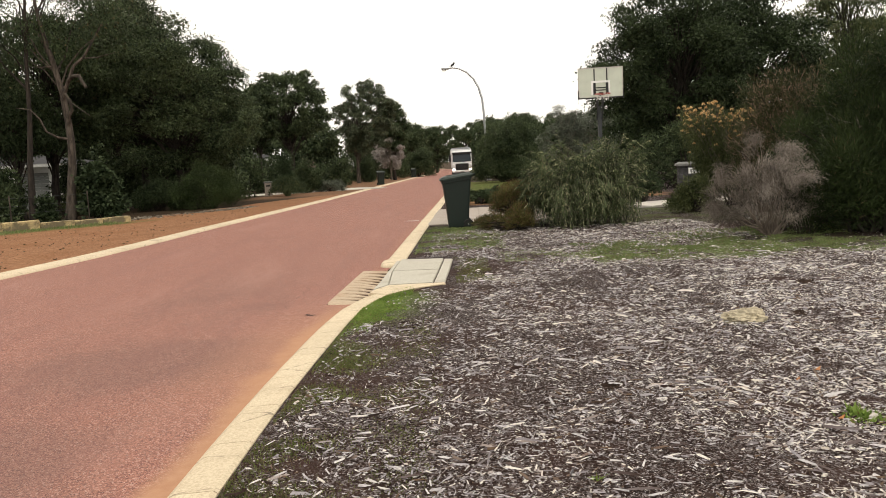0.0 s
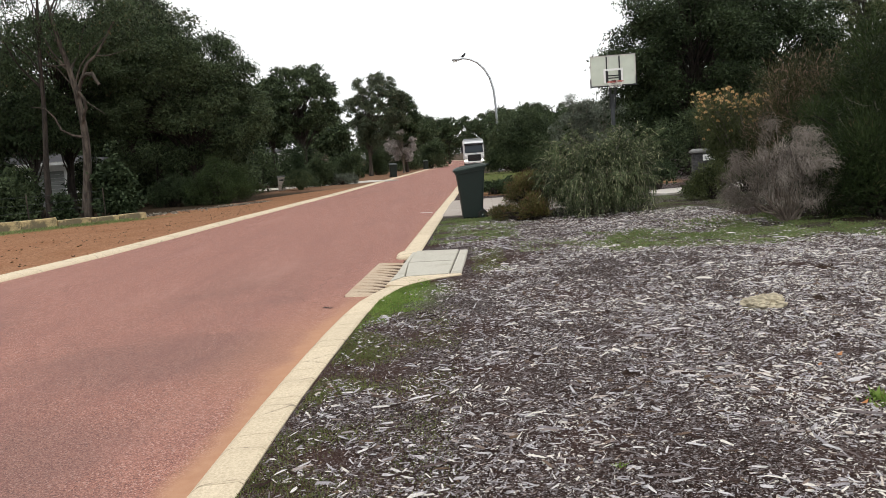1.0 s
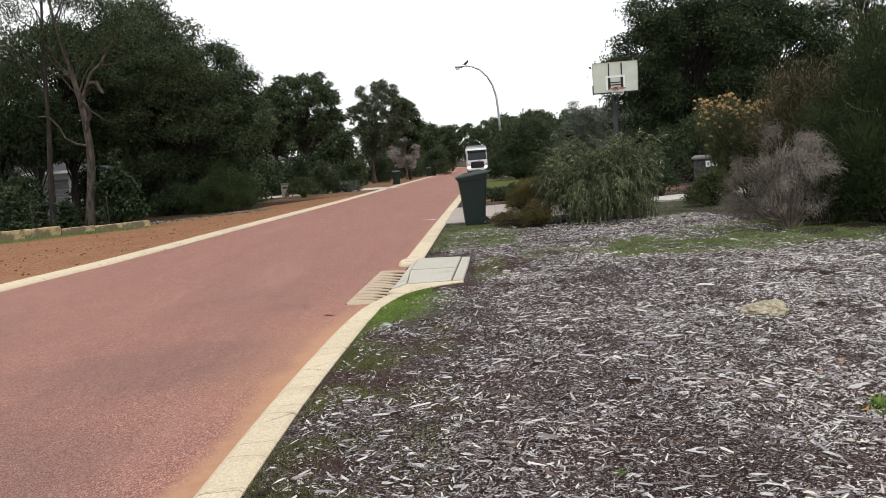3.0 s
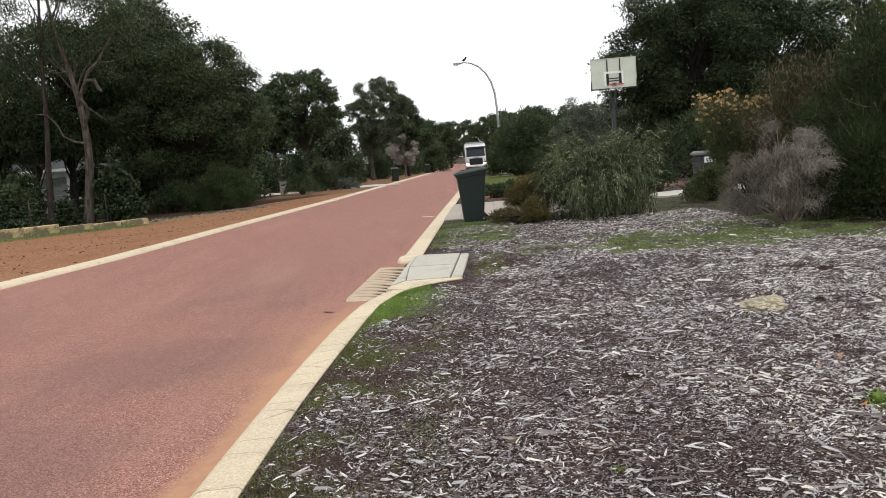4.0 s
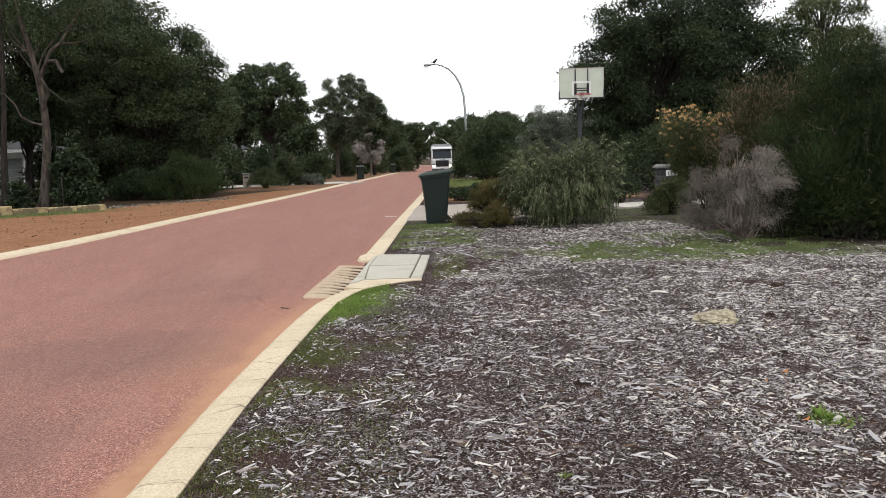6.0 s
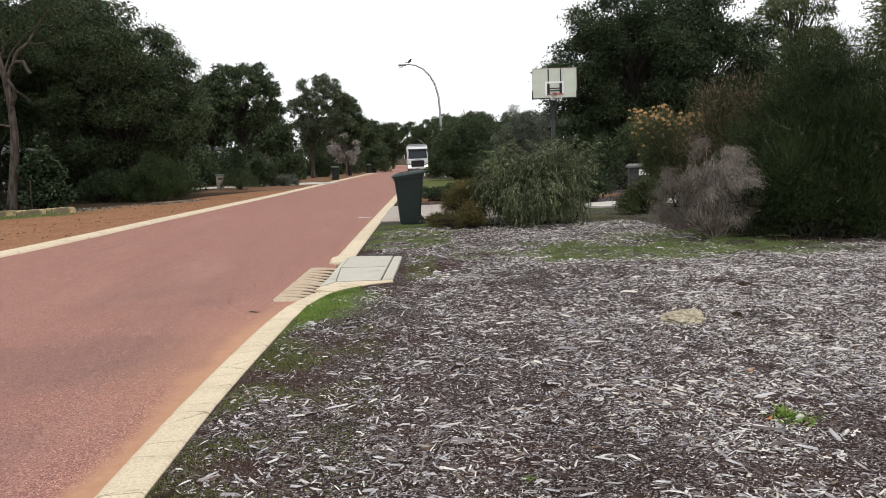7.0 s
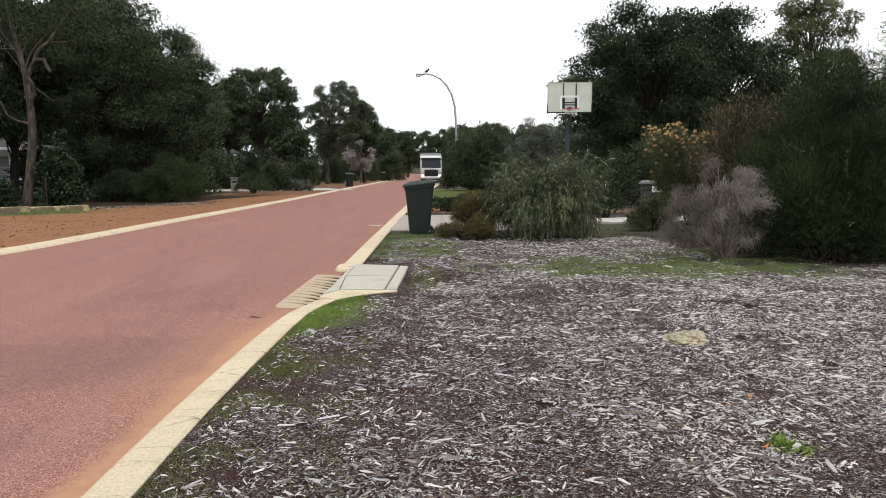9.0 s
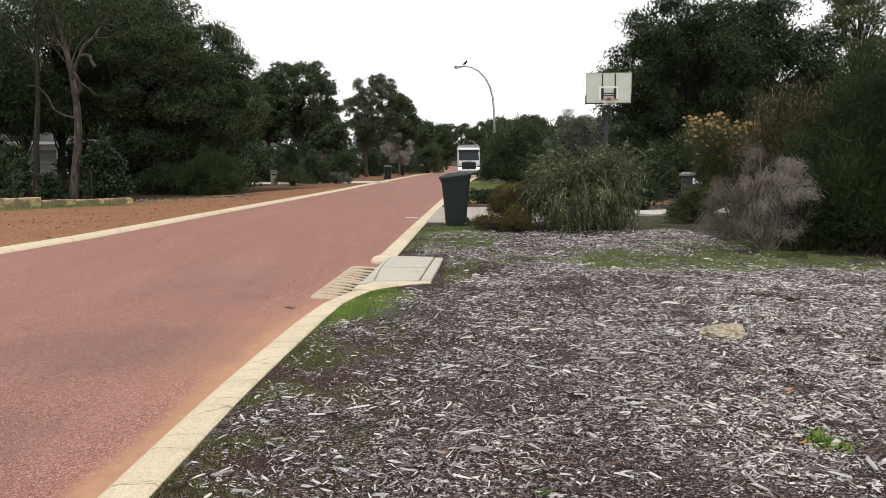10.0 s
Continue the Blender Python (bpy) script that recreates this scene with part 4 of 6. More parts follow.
# ---- basketball hoop ----
def basketball_hoop():
    top = empty("basketball_hoop", pose(4.72, 23.55, 0, 0, 0, -3), "basketball hoop with yellowed clear board on a dark pole", "basketball hoop")
    bm = bmesh.new()
    box(bm, -0.055, 0.055, 0.35, 0.46, 0.0, 2.75, 0.01)
    part("pole", bm, M_POLE, top)
    bm = bmesh.new()
    box(bm, -0.45, 0.45, 0.10, 0.95, 0.0, 0.16, 0.04, 0.04)
    part("base", bm, M_BLACK, top, "black ballast base")
    for sx in (-0.075, 0.075):
        for z0, z1 in ((2.70, 3.45), (2.35, 3.02)):
            bm = bmesh.new()
            tube(bm, [(sx, 0.40, z0), (sx, 0.06, z1)], 0.022)
            part("arm", bm, M_POLE, top)
    bm = bmesh.new()
    box(bm, -0.64, 0.64, 0.0, 0.03, 2.98, 3.82, 0.006)
    board = part("backboard", bm, M_BOARD, top, "yellowed clear backboard")

    def bar(x0, x1, z0, z1, name, mat, label="", y=-0.012, d=0.012):
        b2 = bmesh.new()
        box(b2, x0, x1, y, y + d, z0, z1)
        part(name, b2, mat, board, label)

    bar(-0.66, 0.66, 3.82, 3.845, "board_frame", M_PALE)
    bar(-0.66, -0.64, 2.98, 3.82, "board_frame", M_PALE)
    bar(0.64, 0.66, 2.98, 3.82, "board_frame", M_PALE)
    bar(-0.66, 0.66, 2.945, 2.98, "board_frame", M_BLACK)
    bar(-0.675, -0.645, 2.93, 3.20, "edge_guard", M_BLACK, "black edge guard", -0.02, 0.06)
    bar(0.645, 0.675, 2.93, 3.20, "edge_guard", M_BLACK, "black edge guard", -0.02, 0.06)
    bar(-0.24, 0.24, 3.40, 3.46, "target_line", M_SIGN, "pale target square line")
    bar(-0.28, -0.21, 3.05, 3.46, "target_line", M_SIGN)
    bar(0.21, 0.28, 3.05, 3.46, "target_line", M_SIGN)
    for sx in (-0.20, 0.17):
        bar(sx, sx + 0.035, 3.46, 3.81, "back_strut", M_BLACK, "black strut seen through the board", -0.014)
        bar(sx - 0.02, sx + 0.055, 3.06, 3.40, "back_strut", M_BLACK, "", -0.014)
    for z in (3.17, 3.24):
        bar(-0.18, 0.17, z, z + 0.03, "back_strut", M_BLACK, "", -0.016)
    bm = bmesh.new()
    box(bm, -0.06, 0.06, -0.12, 0.0, 3.02, 3.12, 0.008)
    part("rim_bracket", bm, M_BLACK, top)
    bm = bmesh.new()
    ring = [(0.225 * math.cos(a), -0.36 + 0.225 * math.sin(a), 3.05) for a in (2 * math.pi * i / 28 for i in range(29))]
    tube(bm, ring, 0.011, 6)
    rim = part("rim", bm, M_RIM, top, "faded red steel rim")
    curves = []
    for i in range(12):
        for s in (1, -1):
            a0 = 2 * math.pi * i / 12
            curves.append((np.array([(r * math.cos(a0 + s * k * 0.26), -0.36 + r * math.sin(a0 + s * k * 0.26), 3.04 - 0.075 * k) for k, r in enumerate((0.22, 0.18, 0.155))]), np.full(3, 0.004)))
    vs, fs = tube_arrays(curves, 4)
    link_mesh("net", vs, fs, M_NET, rim, "worn white cord net")


basketball_hoop()


# ---- street lamp with a bird on it ----
def street_lamp():
    y = 60.0
    top = empty("street_lamp", pose(3.22, y, float(fall(y))), "galvanised street lamp with a long curved outreach arm", "street lamp")
    pts = [(0.10, 0, 0.0), (0.06, 0, 2.5), (0.0, 0, 5.0), (-0.08, 0, 6.1), (-0.30, 0, 6.95), (-0.66, 0, 7.62), (-1.15, 0, 8.13), (-1.70, 0, 8.42), (-2.20, 0, 8.52), (-2.55, 0, 8.47)]
    bm = bmesh.new()
    tube(bm, pts, [0.11, 0.10, 0.085, 0.08, 0.075, 0.07, 0.062, 0.056, 0.052, 0.05], 12)
    part("pole", bm, M_GALV, top, smooth=True)
    bm = bmesh.new()
    box(bm, -0.16, 0.36, -0.16, 0.16, 0.0, 0.06, 0.01)
    part("base_plate", bm, M_GALV, top)
    bm = bmesh.new()
    box(bm, -3.02, -2.45, -0.13, 0.13, 8.40, 8.53, 0.05)
    head = part("lantern", bm, M_GREY, top, "grey lantern housing")
    bm = bmesh.new()
    box(bm, -2.98, -2.66, -0.10, 0.10, 8.30, 8.42, 0.045)
    part("lens", bm, M_SIGN, head, "clear lens bowl")
    bird = empty("bird", pose(3.22 - 2.18, y, float(fall(y)) + 8.57), "small dark bird perched on the lamp arm", "bird")
    bm = bmesh.new()
    bmesh.ops.create_uvsphere(bm, u_segments=14, v_segments=8, radius=1.0)
    for v in bm.verts:
        c = v.co
        c.x, c.y, c.z = 0.15 * c.x, 0.085 * c.y, 0.15 + 0.10 * c.z + 0.5 * 0.15 * c.x
    part("body", bm, M_BLACK, bird, smooth=True)
    bm = bmesh.new()
    bmesh.ops.create_uvsphere(bm, u_segments=10, v_segments=8, radius=0.066, matrix=Matrix.Translation((0.12, 0, 0.29)))
    head2 = part("head", bm, M_BLACK, bird, smooth=True)
    bm = bmesh.new()
    tube(bm, [(0.17, 0, 0.285), (0.235, 0, 0.27)], [0.02, 0.004], 6)
    part("beak", bm, M_GREY, head2)
    bm = bmesh.new()
    box(bm, -0.30, -0.10, -0.03, 0.03, 0.07, 0.10, 0.008)
    part("tail", bm, M_BLACK, bird)
    for sy in (-0.03, 0.03):
        bm = bmesh.new()
        tube(bm, [(0, sy, 0.0), (0, sy, 0.09)], 0.008, 5)
        part("leg", bm, M_GREY, bird)


street_lamp()


# ---- the truck ----
def truck():
    top = empty("truck", pose(2.2, 96, float(fall(96)) - 0.08), "white forward-control truck with lit headlamps and a dark grille", "truck")
    w = 1.22

    def b(name, x0, x1, y0, y1, z0, z1, mat, parent=None, label="", bevel=0.03, taper=0.0):
        bm = bmesh.new()
        box(bm, x0, x1, y0, y1, z0, z1, bevel, taper)
        return part(name, bm, mat, parent or top, label)

    # cab: nose slopes back above the grille
    bm = bmesh.new()
    prof = [(-0.02, 0.50), (-0.04, 1.46), (0.04, 1.56), (0.28, 2.84), (0.42, 3.04), (1.95, 3.08), (1.95, 0.50)]
    lo, hi = [bm.verts.new((-w, y, z)) for y, z in prof], [bm.verts.new((w, y, z)) for y, z in prof]
    bm.faces.new(lo)
    bm.faces.new(hi[::-1])
    for i in range(len(prof)):
        j = (i + 1) % len(prof)
        bm.faces.new((lo[i], hi[i], hi[j], lo[j]))
    bmesh.ops.bevel(bm, geom=list(bm.edges), offset=0.07, segments=2, affect="EDGES")
    cab = part("cab", bm, M_WHITE, top)
    bm = bmesh.new()
    g = [(-1.14, 0.034, 1.69), (1.14, 0.034, 1.69), (1.06, 0.225, 2.72), (-1.06, 0.225, 2.72)]
    f0 = [bm.verts.new(v) for v in g]
    f1 = [bm.verts.new((x, y + 0.05, z)) for x, y, z in g]
    bm.faces.new(f0)
    bm.faces.new(f1[::-1])
    for i in range(4):
        bm.faces.new((f0[i], f1[i], f1[(i + 1) % 4], f0[(i + 1) % 4]))
    screen = part("windscreen", bm, M_SCREEN, cab, "dark sloping windscreen")
    for sx in (-0.5, 0.45):
        bm = bmesh.new()
        tube(bm, [(sx - 0.35, 0.01, 1.66), (sx + 0.35, 0.025, 1.78)], 0.014, 5)
        part("wiper", bm, M_BLACK, screen)
    b("sun_visor", -1.16, 1.16, 0.06, 0.40, 2.62, 2.84, M_BLACK, cab, "black sun visor", 0.02)
    b("grille", -0.80, 0.80, -0.085, 0.0, 0.70, 1.47, M_BLACK, cab, "dark slatted grille", 0.03)
    for i in range(5):
        b("grille_slat", -0.72, 0.72, -0.108, -0.082, 0.80 + 0.13 * i, 0.83 + 0.13 * i, M_BLACK, cab, "", 0.006)
    b("badge_bar", -0.36, 0.36, -0.045, 0.06, 1.52, 1.58, M_GREY, cab, "plain grey bar below the windscreen", 0.01)
    b("bumper", -1.22, 1.22, -0.12, 0.25, 0.42, 0.68, M_WHITE, top, "white front bumper", 0.06)
    b("air_dam", -1.12, 1.12, -0.10, 0.2, 0.22, 0.47, M_POLE, top, "black air dam", 0.02)
    b("number_plate", -0.26, 0.26, -0.135, -0.122, 0.44, 0.56, M_SIGN, top, "pale plate with a plain bar", 0.0)
    b("plate_bar", -0.20, 0.20, -0.142, -0.136, 0.47, 0.53, M_BLACK, top, "plain dark bar", 0.0)
    for sx in (-1, 1):
        x0, x1 = sorted((sx * 0.86, sx * 1.19))
        lamp = b("headlamp", x0, x1, -0.145, 0.02, 0.70, 0.90, M_HEAD, top, "lit headlamp", 0.04)
        b("headlamp_trim", x0 - 0.02, x1 + 0.02, -0.135, 0.03, 0.90, 1.02, M_BLACK, lamp, "", 0.0)
        x0, x1 = sorted((sx * 1.30, sx * 1.52))
        mir = b("mirror", x0, x1 , 0.10, 0.22, 1.70, 2.55, M_BLACK, top, "black door mirror", 0.03)
        bm = bmesh.new()
        tube(bm, [(sx * 1.18, 0.25, 2.5), (sx * 1.40, 0.17, 2.5), (sx * 1.41, 0.17, 2.4)], 0.02, 6)
        part("mirror_arm", bm, M_BLACK, mir)
        b("step", *sorted((sx * 1.0, sx * 1.23)), 0.4, 1.0, 0.40, 0.52, M_BLACK, top, "", 0.02)
    # body behind the cab
    body = b("compactor_body", -1.24, 1.24, 2.15, 8.6, 0.95, 3.28, M_WHITE, top, "white compactor body", 0.08)
    for i in range(7):
        for sx in (-1, 1):
            b("body_rib", *sorted((sx * 1.235, sx * 1.275)), 2.4 + i * 0.95, 2.5 + i * 0.95, 1.0, 3.2, M_WHITE, body, "", 0.01)
    b("hopper_top", -1.15, 1.15, 2.1, 3.1, 3.27, 3.44, M_GREY, body, "grey hopper rim", 0.04)
    b("chassis", -0.5, 0.5, 0.5, 8.4, 0.62, 0.92, M_BLACK, top, "", 0.02)
    for wy in (1.05, 5.6, 7.0):
        for sx in (-1, 1):
            bm = bmesh.new()
            prof = [(0.28, -0.14), (0.46, -0.14), (0.50, -0.09), (0.50, 0.09), (0.46, 0.14), (0.28, 0.14)]
            rr = [[bm.verts.new((w_, r * math.cos(a), r * math.sin(a))) for r, w_ in prof] for a in (2 * math.pi * i / 28 for i in range(28))]
            for i in range(28):
                for j in range(6):
                    bm.faces.new((rr[i][j], rr[(i + 1) % 28][j], rr[(i + 1) % 28][(j + 1) % 6], rr[i][(j + 1) % 6]))
            wheel = part("wheel", bm, M_RUBBER, top, "black tyre")
            wheel.location = (sx * 1.05, wy, 0.50)
            bm = bmesh.new()
            tube(bm, [(-0.11, 0, 0), (0.11, 0, 0)], 0.285, 18)
            for a in range(8):
                q = 2 * math.pi * a / 8
                box(bm, sx * 0.11 - 0.012, sx * 0.11 + 0.012, 0.19 * math.cos(q) - 0.02, 0.19 * math.cos(q) + 0.02, 0.19 * math.sin(q) - 0.02, 0.19 * math.sin(q) + 0.02)
            part("rim", bm, M_GREY, wheel, "steel rim")
    return top


TRUCK = truck()


# ---- letterbox pillars, walls, house ----
def stone_letterbox():
    top = empty("letterbox_pillar", pose(7.55, 24.6, 0, 0, 0, -12), "dark stacked-stone letterbox pillar with a grey cap", "letterbox")
    rng = random.Random(5)
    bm = bmesh.new()
    box(bm, -0.25, 0.25, -0.25, 0.25, 0.0, 0.80)
    core = part("core", bm, M_STONE, top)
    z, row = 0.0, 0
    while z < 0.78:
        h = rng.uniform(0.05, 0.10)
        h = min(h, 0.80 - z)
        for side in range(4):
            a = -0.28
            while a < 0.27:
                ln = min(rng.uniform(0.10, 0.26), 0.28 - a)
                if ln < 0.04:
                    break
                d = rng.uniform(0.0, 0.02)
                bm = bmesh.new()
                box(bm, a + 0.004, a + ln - 0.004, -0.285 - d, -0.24, z + 0.004, z + h - 0.004, 0.006)
                st = part("stone", bm, M_STONE, core)
                st.rotation_euler = (0, 0, side * math.pi / 2)
                a += ln
        z += h
    bm = bmesh.new()
    box(bm, -0.36, 0.36, -0.36, 0.36, 0.80, 0.875, 0.015)
    box(bm, -0.33, 0.33, -0.33, 0.33, 0.875, 0.92, 0.01, 0.06)
    part("cap", bm, M_CAP, top, "grey stone capping slab")
    bm = bmesh.new()
    box(bm, 0.0, 0.34, -0.33, -0.312, 0.56, 0.74, 0.004)
    plate = part("number_plate", bm, M_SIGN, top, "white enamel plate with plain bars")
    for i in range(3):
        bm = bmesh.new()
        box(bm, 0.05 + 0.085 * i, 0.10 + 0.085 * i, -0.336, -0.331, 0.60, 0.70)
        part("plate_bar", bm, M_GREY, plate)


stone_letterbox()


def post_letterbox():
    y = 47.8
    top = empty("letterbox_post", pose(-10.75, y, float(fall(y)), 0, 0, 12), "squat pale stone letterbox pillar across the street", "letterbox")
    bm = bmesh.new()
    box(bm, -0.21, 0.21, -0.21, 0.21, 0.0, 0.82, 0.02)
    part("pillar", bm, M_PAVER, top)
    bm = bmesh.new()
    box(bm, -0.26, 0.26, -0.26, 0.26, 0.82, 0.90, 0.02)
    part("cap", bm, M_CAP, top)
    bm = bmesh.new()
    box(bm, -0.12, 0.12, -0.222, -0.200, 0.60, 0.68, 0.005)
    part("slot", bm, M_BLACK, top)


post_letterbox()


def low_wall():
    top = empty("retaining_wall", pose(0, 0, 0), "low yellow limestone block wall with dark stains", "wall", kind="structure")
    rng = random.Random(9)
    a, b = np.array((-22.4, 13.6)), np.array((-11.2, 26.0))
    d = (b - a) / np.linalg.norm(b - a)
    ln, s = np.linalg.norm(b - a), 0.0
    while s < ln:
        bl = rng.uniform(0.85, 1.15)
        h = 0.34 if s < ln - 2.5 else 0.22
        bm = bmesh.new()
        box(bm, 0.006, bl - 0.006, -0.15 + rng.uniform(-0.02, 0.02), 0.15, -0.1, h + rng.uniform(-0.03, 0.02), 0.025)
        for v in bm.verts:
            v.co += Vector((rng.uniform(-1, 1), rng.uniform(-1, 1), rng.uniform(-1, 1))) * 0.008
        ob = part("limestone_block", bm, M_LIME, top)
        p = a + d * s
        ob.matrix_basis = Matrix.Translation((p[0], p[1], float(fall(p[1])) - 0.02)) @ Matrix.Rotation(math.atan2(d[1], d[0]), 4, "Z")
        s += bl


low_wall()


def wire_fence():
    top = empty("wire_fence", pose(0, 0, 0), "thin post and wire fence behind the low wall", "fence")
    a, b = np.array((-24.0, 16.5)), np.array((-13.5, 29.6))
    pts = [a + (b - a) * i / 6 for i in range(7)]
    for p in pts:
        bm = bmesh.new()
        tube(bm, [(p[0], p[1], -0.05), (p[0], p[1], 1.0)], 0.022, 6)
        part("post", bm, M_BARK, top)
    for z in (0.35, 0.62, 0.9):
        bm = bmesh.new()
        tube(bm, [(p[0], p[1], z) for p in pts], 0.004, 4)
        part("wire", bm, M_POLE, top)


wire_fence()


def house(name, x0, x1, y, depth, h, label, garage=None, windows=(), z=None, roof=1.4):
    zz = float(fall(y)) if z is None else z
    top = empty(name, pose(0, 0, zz), label, "house")
    openings = sorted(([(garage[0], garage[1], 0.0, 2.2)] if garage else []) + [tuple(w_) for w_ in windows])
    bm = bmesh.new()
    # front wall in piers round the openings
    x = x0
    for ox0, ox1, oz0, oz1 in openings:
        box(bm, x, ox0, y, y + 0.2, 0, h)
        box(bm, ox0, ox1, y, y + 0.2, oz1, h)
        if oz0 > 0:
            box(bm, ox0, ox1, y, y + 0.2, 0, oz0)
        x = ox1
    box(bm, x, x1, y, y + 0.2, 0, h)
    box(bm, x0, x0 + 0.2, y + 0.2, y + depth, 0, h)
    box(bm, x1 - 0.2, x1, y + 0.2, y + depth, 0, h)
    box(bm, x0 + 0.2, x1 - 0.2, y + depth - 0.2, y + depth, 0, h)
    part("wall", bm, M_WALL, top)
    bm = bmesh.new()
    o = 0.3
    vs = [bm.verts.new(v) for v in ((x0 - o, y - o, h), (x1 + o, y - o, h), (x1 + o, y + depth + o, h), (x0 - o, y + depth + o, h),
                                    (x0 + depth / 2, y + depth / 2, h + roof), (x1 - depth / 2, y + depth / 2, h + roof))]
    for f in ((0, 1, 5, 4), (1, 2, 5), (2, 3, 4, 5), (3, 0, 4), (3, 2, 1, 0)):
        bm.faces.new([vs[i] for i in f])
    part("roof", bm, M_ROOF, top)
    bm = bmesh.new()
    box(bm, x0 - o, x1 + o, y - o - 0.06, y - o, h - 0.16, h + 0.02)
    part("gutter", bm, M_WALL, top)
    if garage:
        door = None
        for i in range(10):
            bm = bmesh.new()
            box(bm, garage[0], garage[1], y + 0.10, y + 0.14, 0.22 * i, 0.22 * i + 0.205, 0.01)
            if door is None:
                door = part("garage_door", bm, M_GARAGE, top, "grey panelled garage door")
            else:
                part("door_panel", bm, M_GARAGE, door)
    for ox0, ox1, oz0, oz1 in windows:
        bm = bmesh.new()
        box(bm, ox0, ox1, y + 0.09, y + 0.11, oz0, oz1)
        win = part("window", bm, M_SCREEN, top, "dark window pane")
        for q in ((ox0, ox0 + 0.06), (ox1 - 0.06, ox1), ((ox0 + ox1) / 2 - 0.03, (ox0 + ox1) / 2 + 0.03)):
            bm = bmesh.new()
            box(bm, q[0], q[1], y + 0.05, y + 0.088, oz0, oz1)
            part("frame_bar", bm, M_WALL, win)
    return top


house("house", -36.0, -23.5, 48.0, 9.0, 2.7, "low white rendered house with grey garage door behind trees", garage=(-26.2, -24.1), windows=((-31.0, -28.6, 0.9, 2.1),), roof=0.9)
house("house", -30.0, -17.6, 78.0, 9.0, 2.9, "pale house half hidden behind street trees", windows=((-21.0, -18.6, 0.9, 2.1),))


# ---- trees and shrubs across the street ----
def Z(y):
    return float(fall(y)) - 0.02


gum_trunk = [(0, 0, 0), (0.12, 0.0, 1.0), (0.26, 0.0, 2.0), (0.30, 0.05, 2.9), (0.27, 0.05, 3.7), (0.14, 0.1, 4.8), (-0.10, 0.1, 6.0), (-0.28, 0.1, 6.7), (-0.45, 0.1, 7.5), (-0.56, 0.1, 8.4), (-0.6, 0.2, 10.2)]
gum_extra = [
    ([(0.18, 0.02, 4.55), (0.40, -0.1, 5.0), (0.62, -0.2, 5.35), (0.80, -0.2, 5.75), (1.15, -0.1, 6.05), (1.45, 0, 6.55), (1.9, 0.1, 7.3)], 0.085, 0.03),
    ([(0.55, -0.2, 5.22), (0.80, -0.35, 5.36), (1.08, -0.45, 5.34), (1.18, -0.47, 5.12), (1.32, -0.5, 4.90)], 0.075, 0.065),
    ([(0.28, 0.0, 3.55), (0.42, -0.15, 3.95), (0.60, -0.25, 4.12), (0.58, -0.3, 4.45), (0.42, -0.3, 4.75)], 0.085, 0.05),
    ([(0.60, -0.28, 4.40), (0.95, -0.4, 4.15), (1.35, -0.45, 3.85)], 0.030, 0.012),
    ([(1.10, -0.1, 6.02), (1.7, -0.2, 6.0), (2.4, -0.2, 6.15)], 0.028, 0.010),
    ([(0.29, 0.0, 3.05), (-0.10, -0.15, 3.15), (-0.45, -0.25, 3.38), (-0.62, -0.3, 3.85), (-0.95, -0.3, 4.22), (-1.45, -0.35, 4.30)], 0.055, 0.016),
    ([(-0.05, 0.0, 5.8), (-0.55, -0.2, 5.75), (-1.1, -0.3, 5.85)], 0.030, 0.010)]
make_tree("gum_tree", -14.4, 30.0, Z(30), 13.0, (4.6, 3.0), 21000, (0.14, 0.038), L_GUM, 0.19, "tall grey-barked gum tree with bare crooked limbs", 11,
          bottom=0.36, clumps=95, clump_r=0.75, barkmat=M_BARK, trunk_pts=gum_trunk, extra=gum_extra, droop=0.7, trunk_split=0.85, limb=0.10, limbs=0.10, crown_shift=(-0.6, 1.2))
make_tree("gum_tree", -16.0, 30.3, Z(30), 12.0, (3.6, 2.8), 15000, (0.14, 0.038), L_GUM, 0.13, "slender gum tree with a straight dark trunk", 12,
          bottom=0.36, clumps=80, clump_r=0.75, droop=0.7, trunk_pts=[(0, 0, 0), (0.1, 0, 2), (0.3, 0, 4), (0.4, 0, 6), (0.6, 0, 8.4), (0.8, 0, 10)], trunk_split=0.85, limb=0.12, limbs=0.10, crown_shift=(-1.2, 1.0))
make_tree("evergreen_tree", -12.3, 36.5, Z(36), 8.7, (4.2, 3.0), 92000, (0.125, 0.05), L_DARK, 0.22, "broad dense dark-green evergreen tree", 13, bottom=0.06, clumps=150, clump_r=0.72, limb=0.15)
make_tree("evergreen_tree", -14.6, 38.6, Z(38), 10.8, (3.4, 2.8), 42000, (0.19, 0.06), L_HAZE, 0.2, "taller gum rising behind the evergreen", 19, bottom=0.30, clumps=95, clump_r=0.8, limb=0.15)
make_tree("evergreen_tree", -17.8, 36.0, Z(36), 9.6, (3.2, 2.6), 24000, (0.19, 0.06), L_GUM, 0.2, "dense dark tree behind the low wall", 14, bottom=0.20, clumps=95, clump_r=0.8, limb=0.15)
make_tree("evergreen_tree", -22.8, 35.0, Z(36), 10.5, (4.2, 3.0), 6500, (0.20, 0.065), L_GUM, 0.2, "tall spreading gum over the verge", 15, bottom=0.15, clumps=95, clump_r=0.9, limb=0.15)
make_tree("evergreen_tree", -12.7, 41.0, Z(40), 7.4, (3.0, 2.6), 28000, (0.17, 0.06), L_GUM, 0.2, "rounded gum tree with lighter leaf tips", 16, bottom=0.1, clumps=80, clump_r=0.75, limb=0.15)
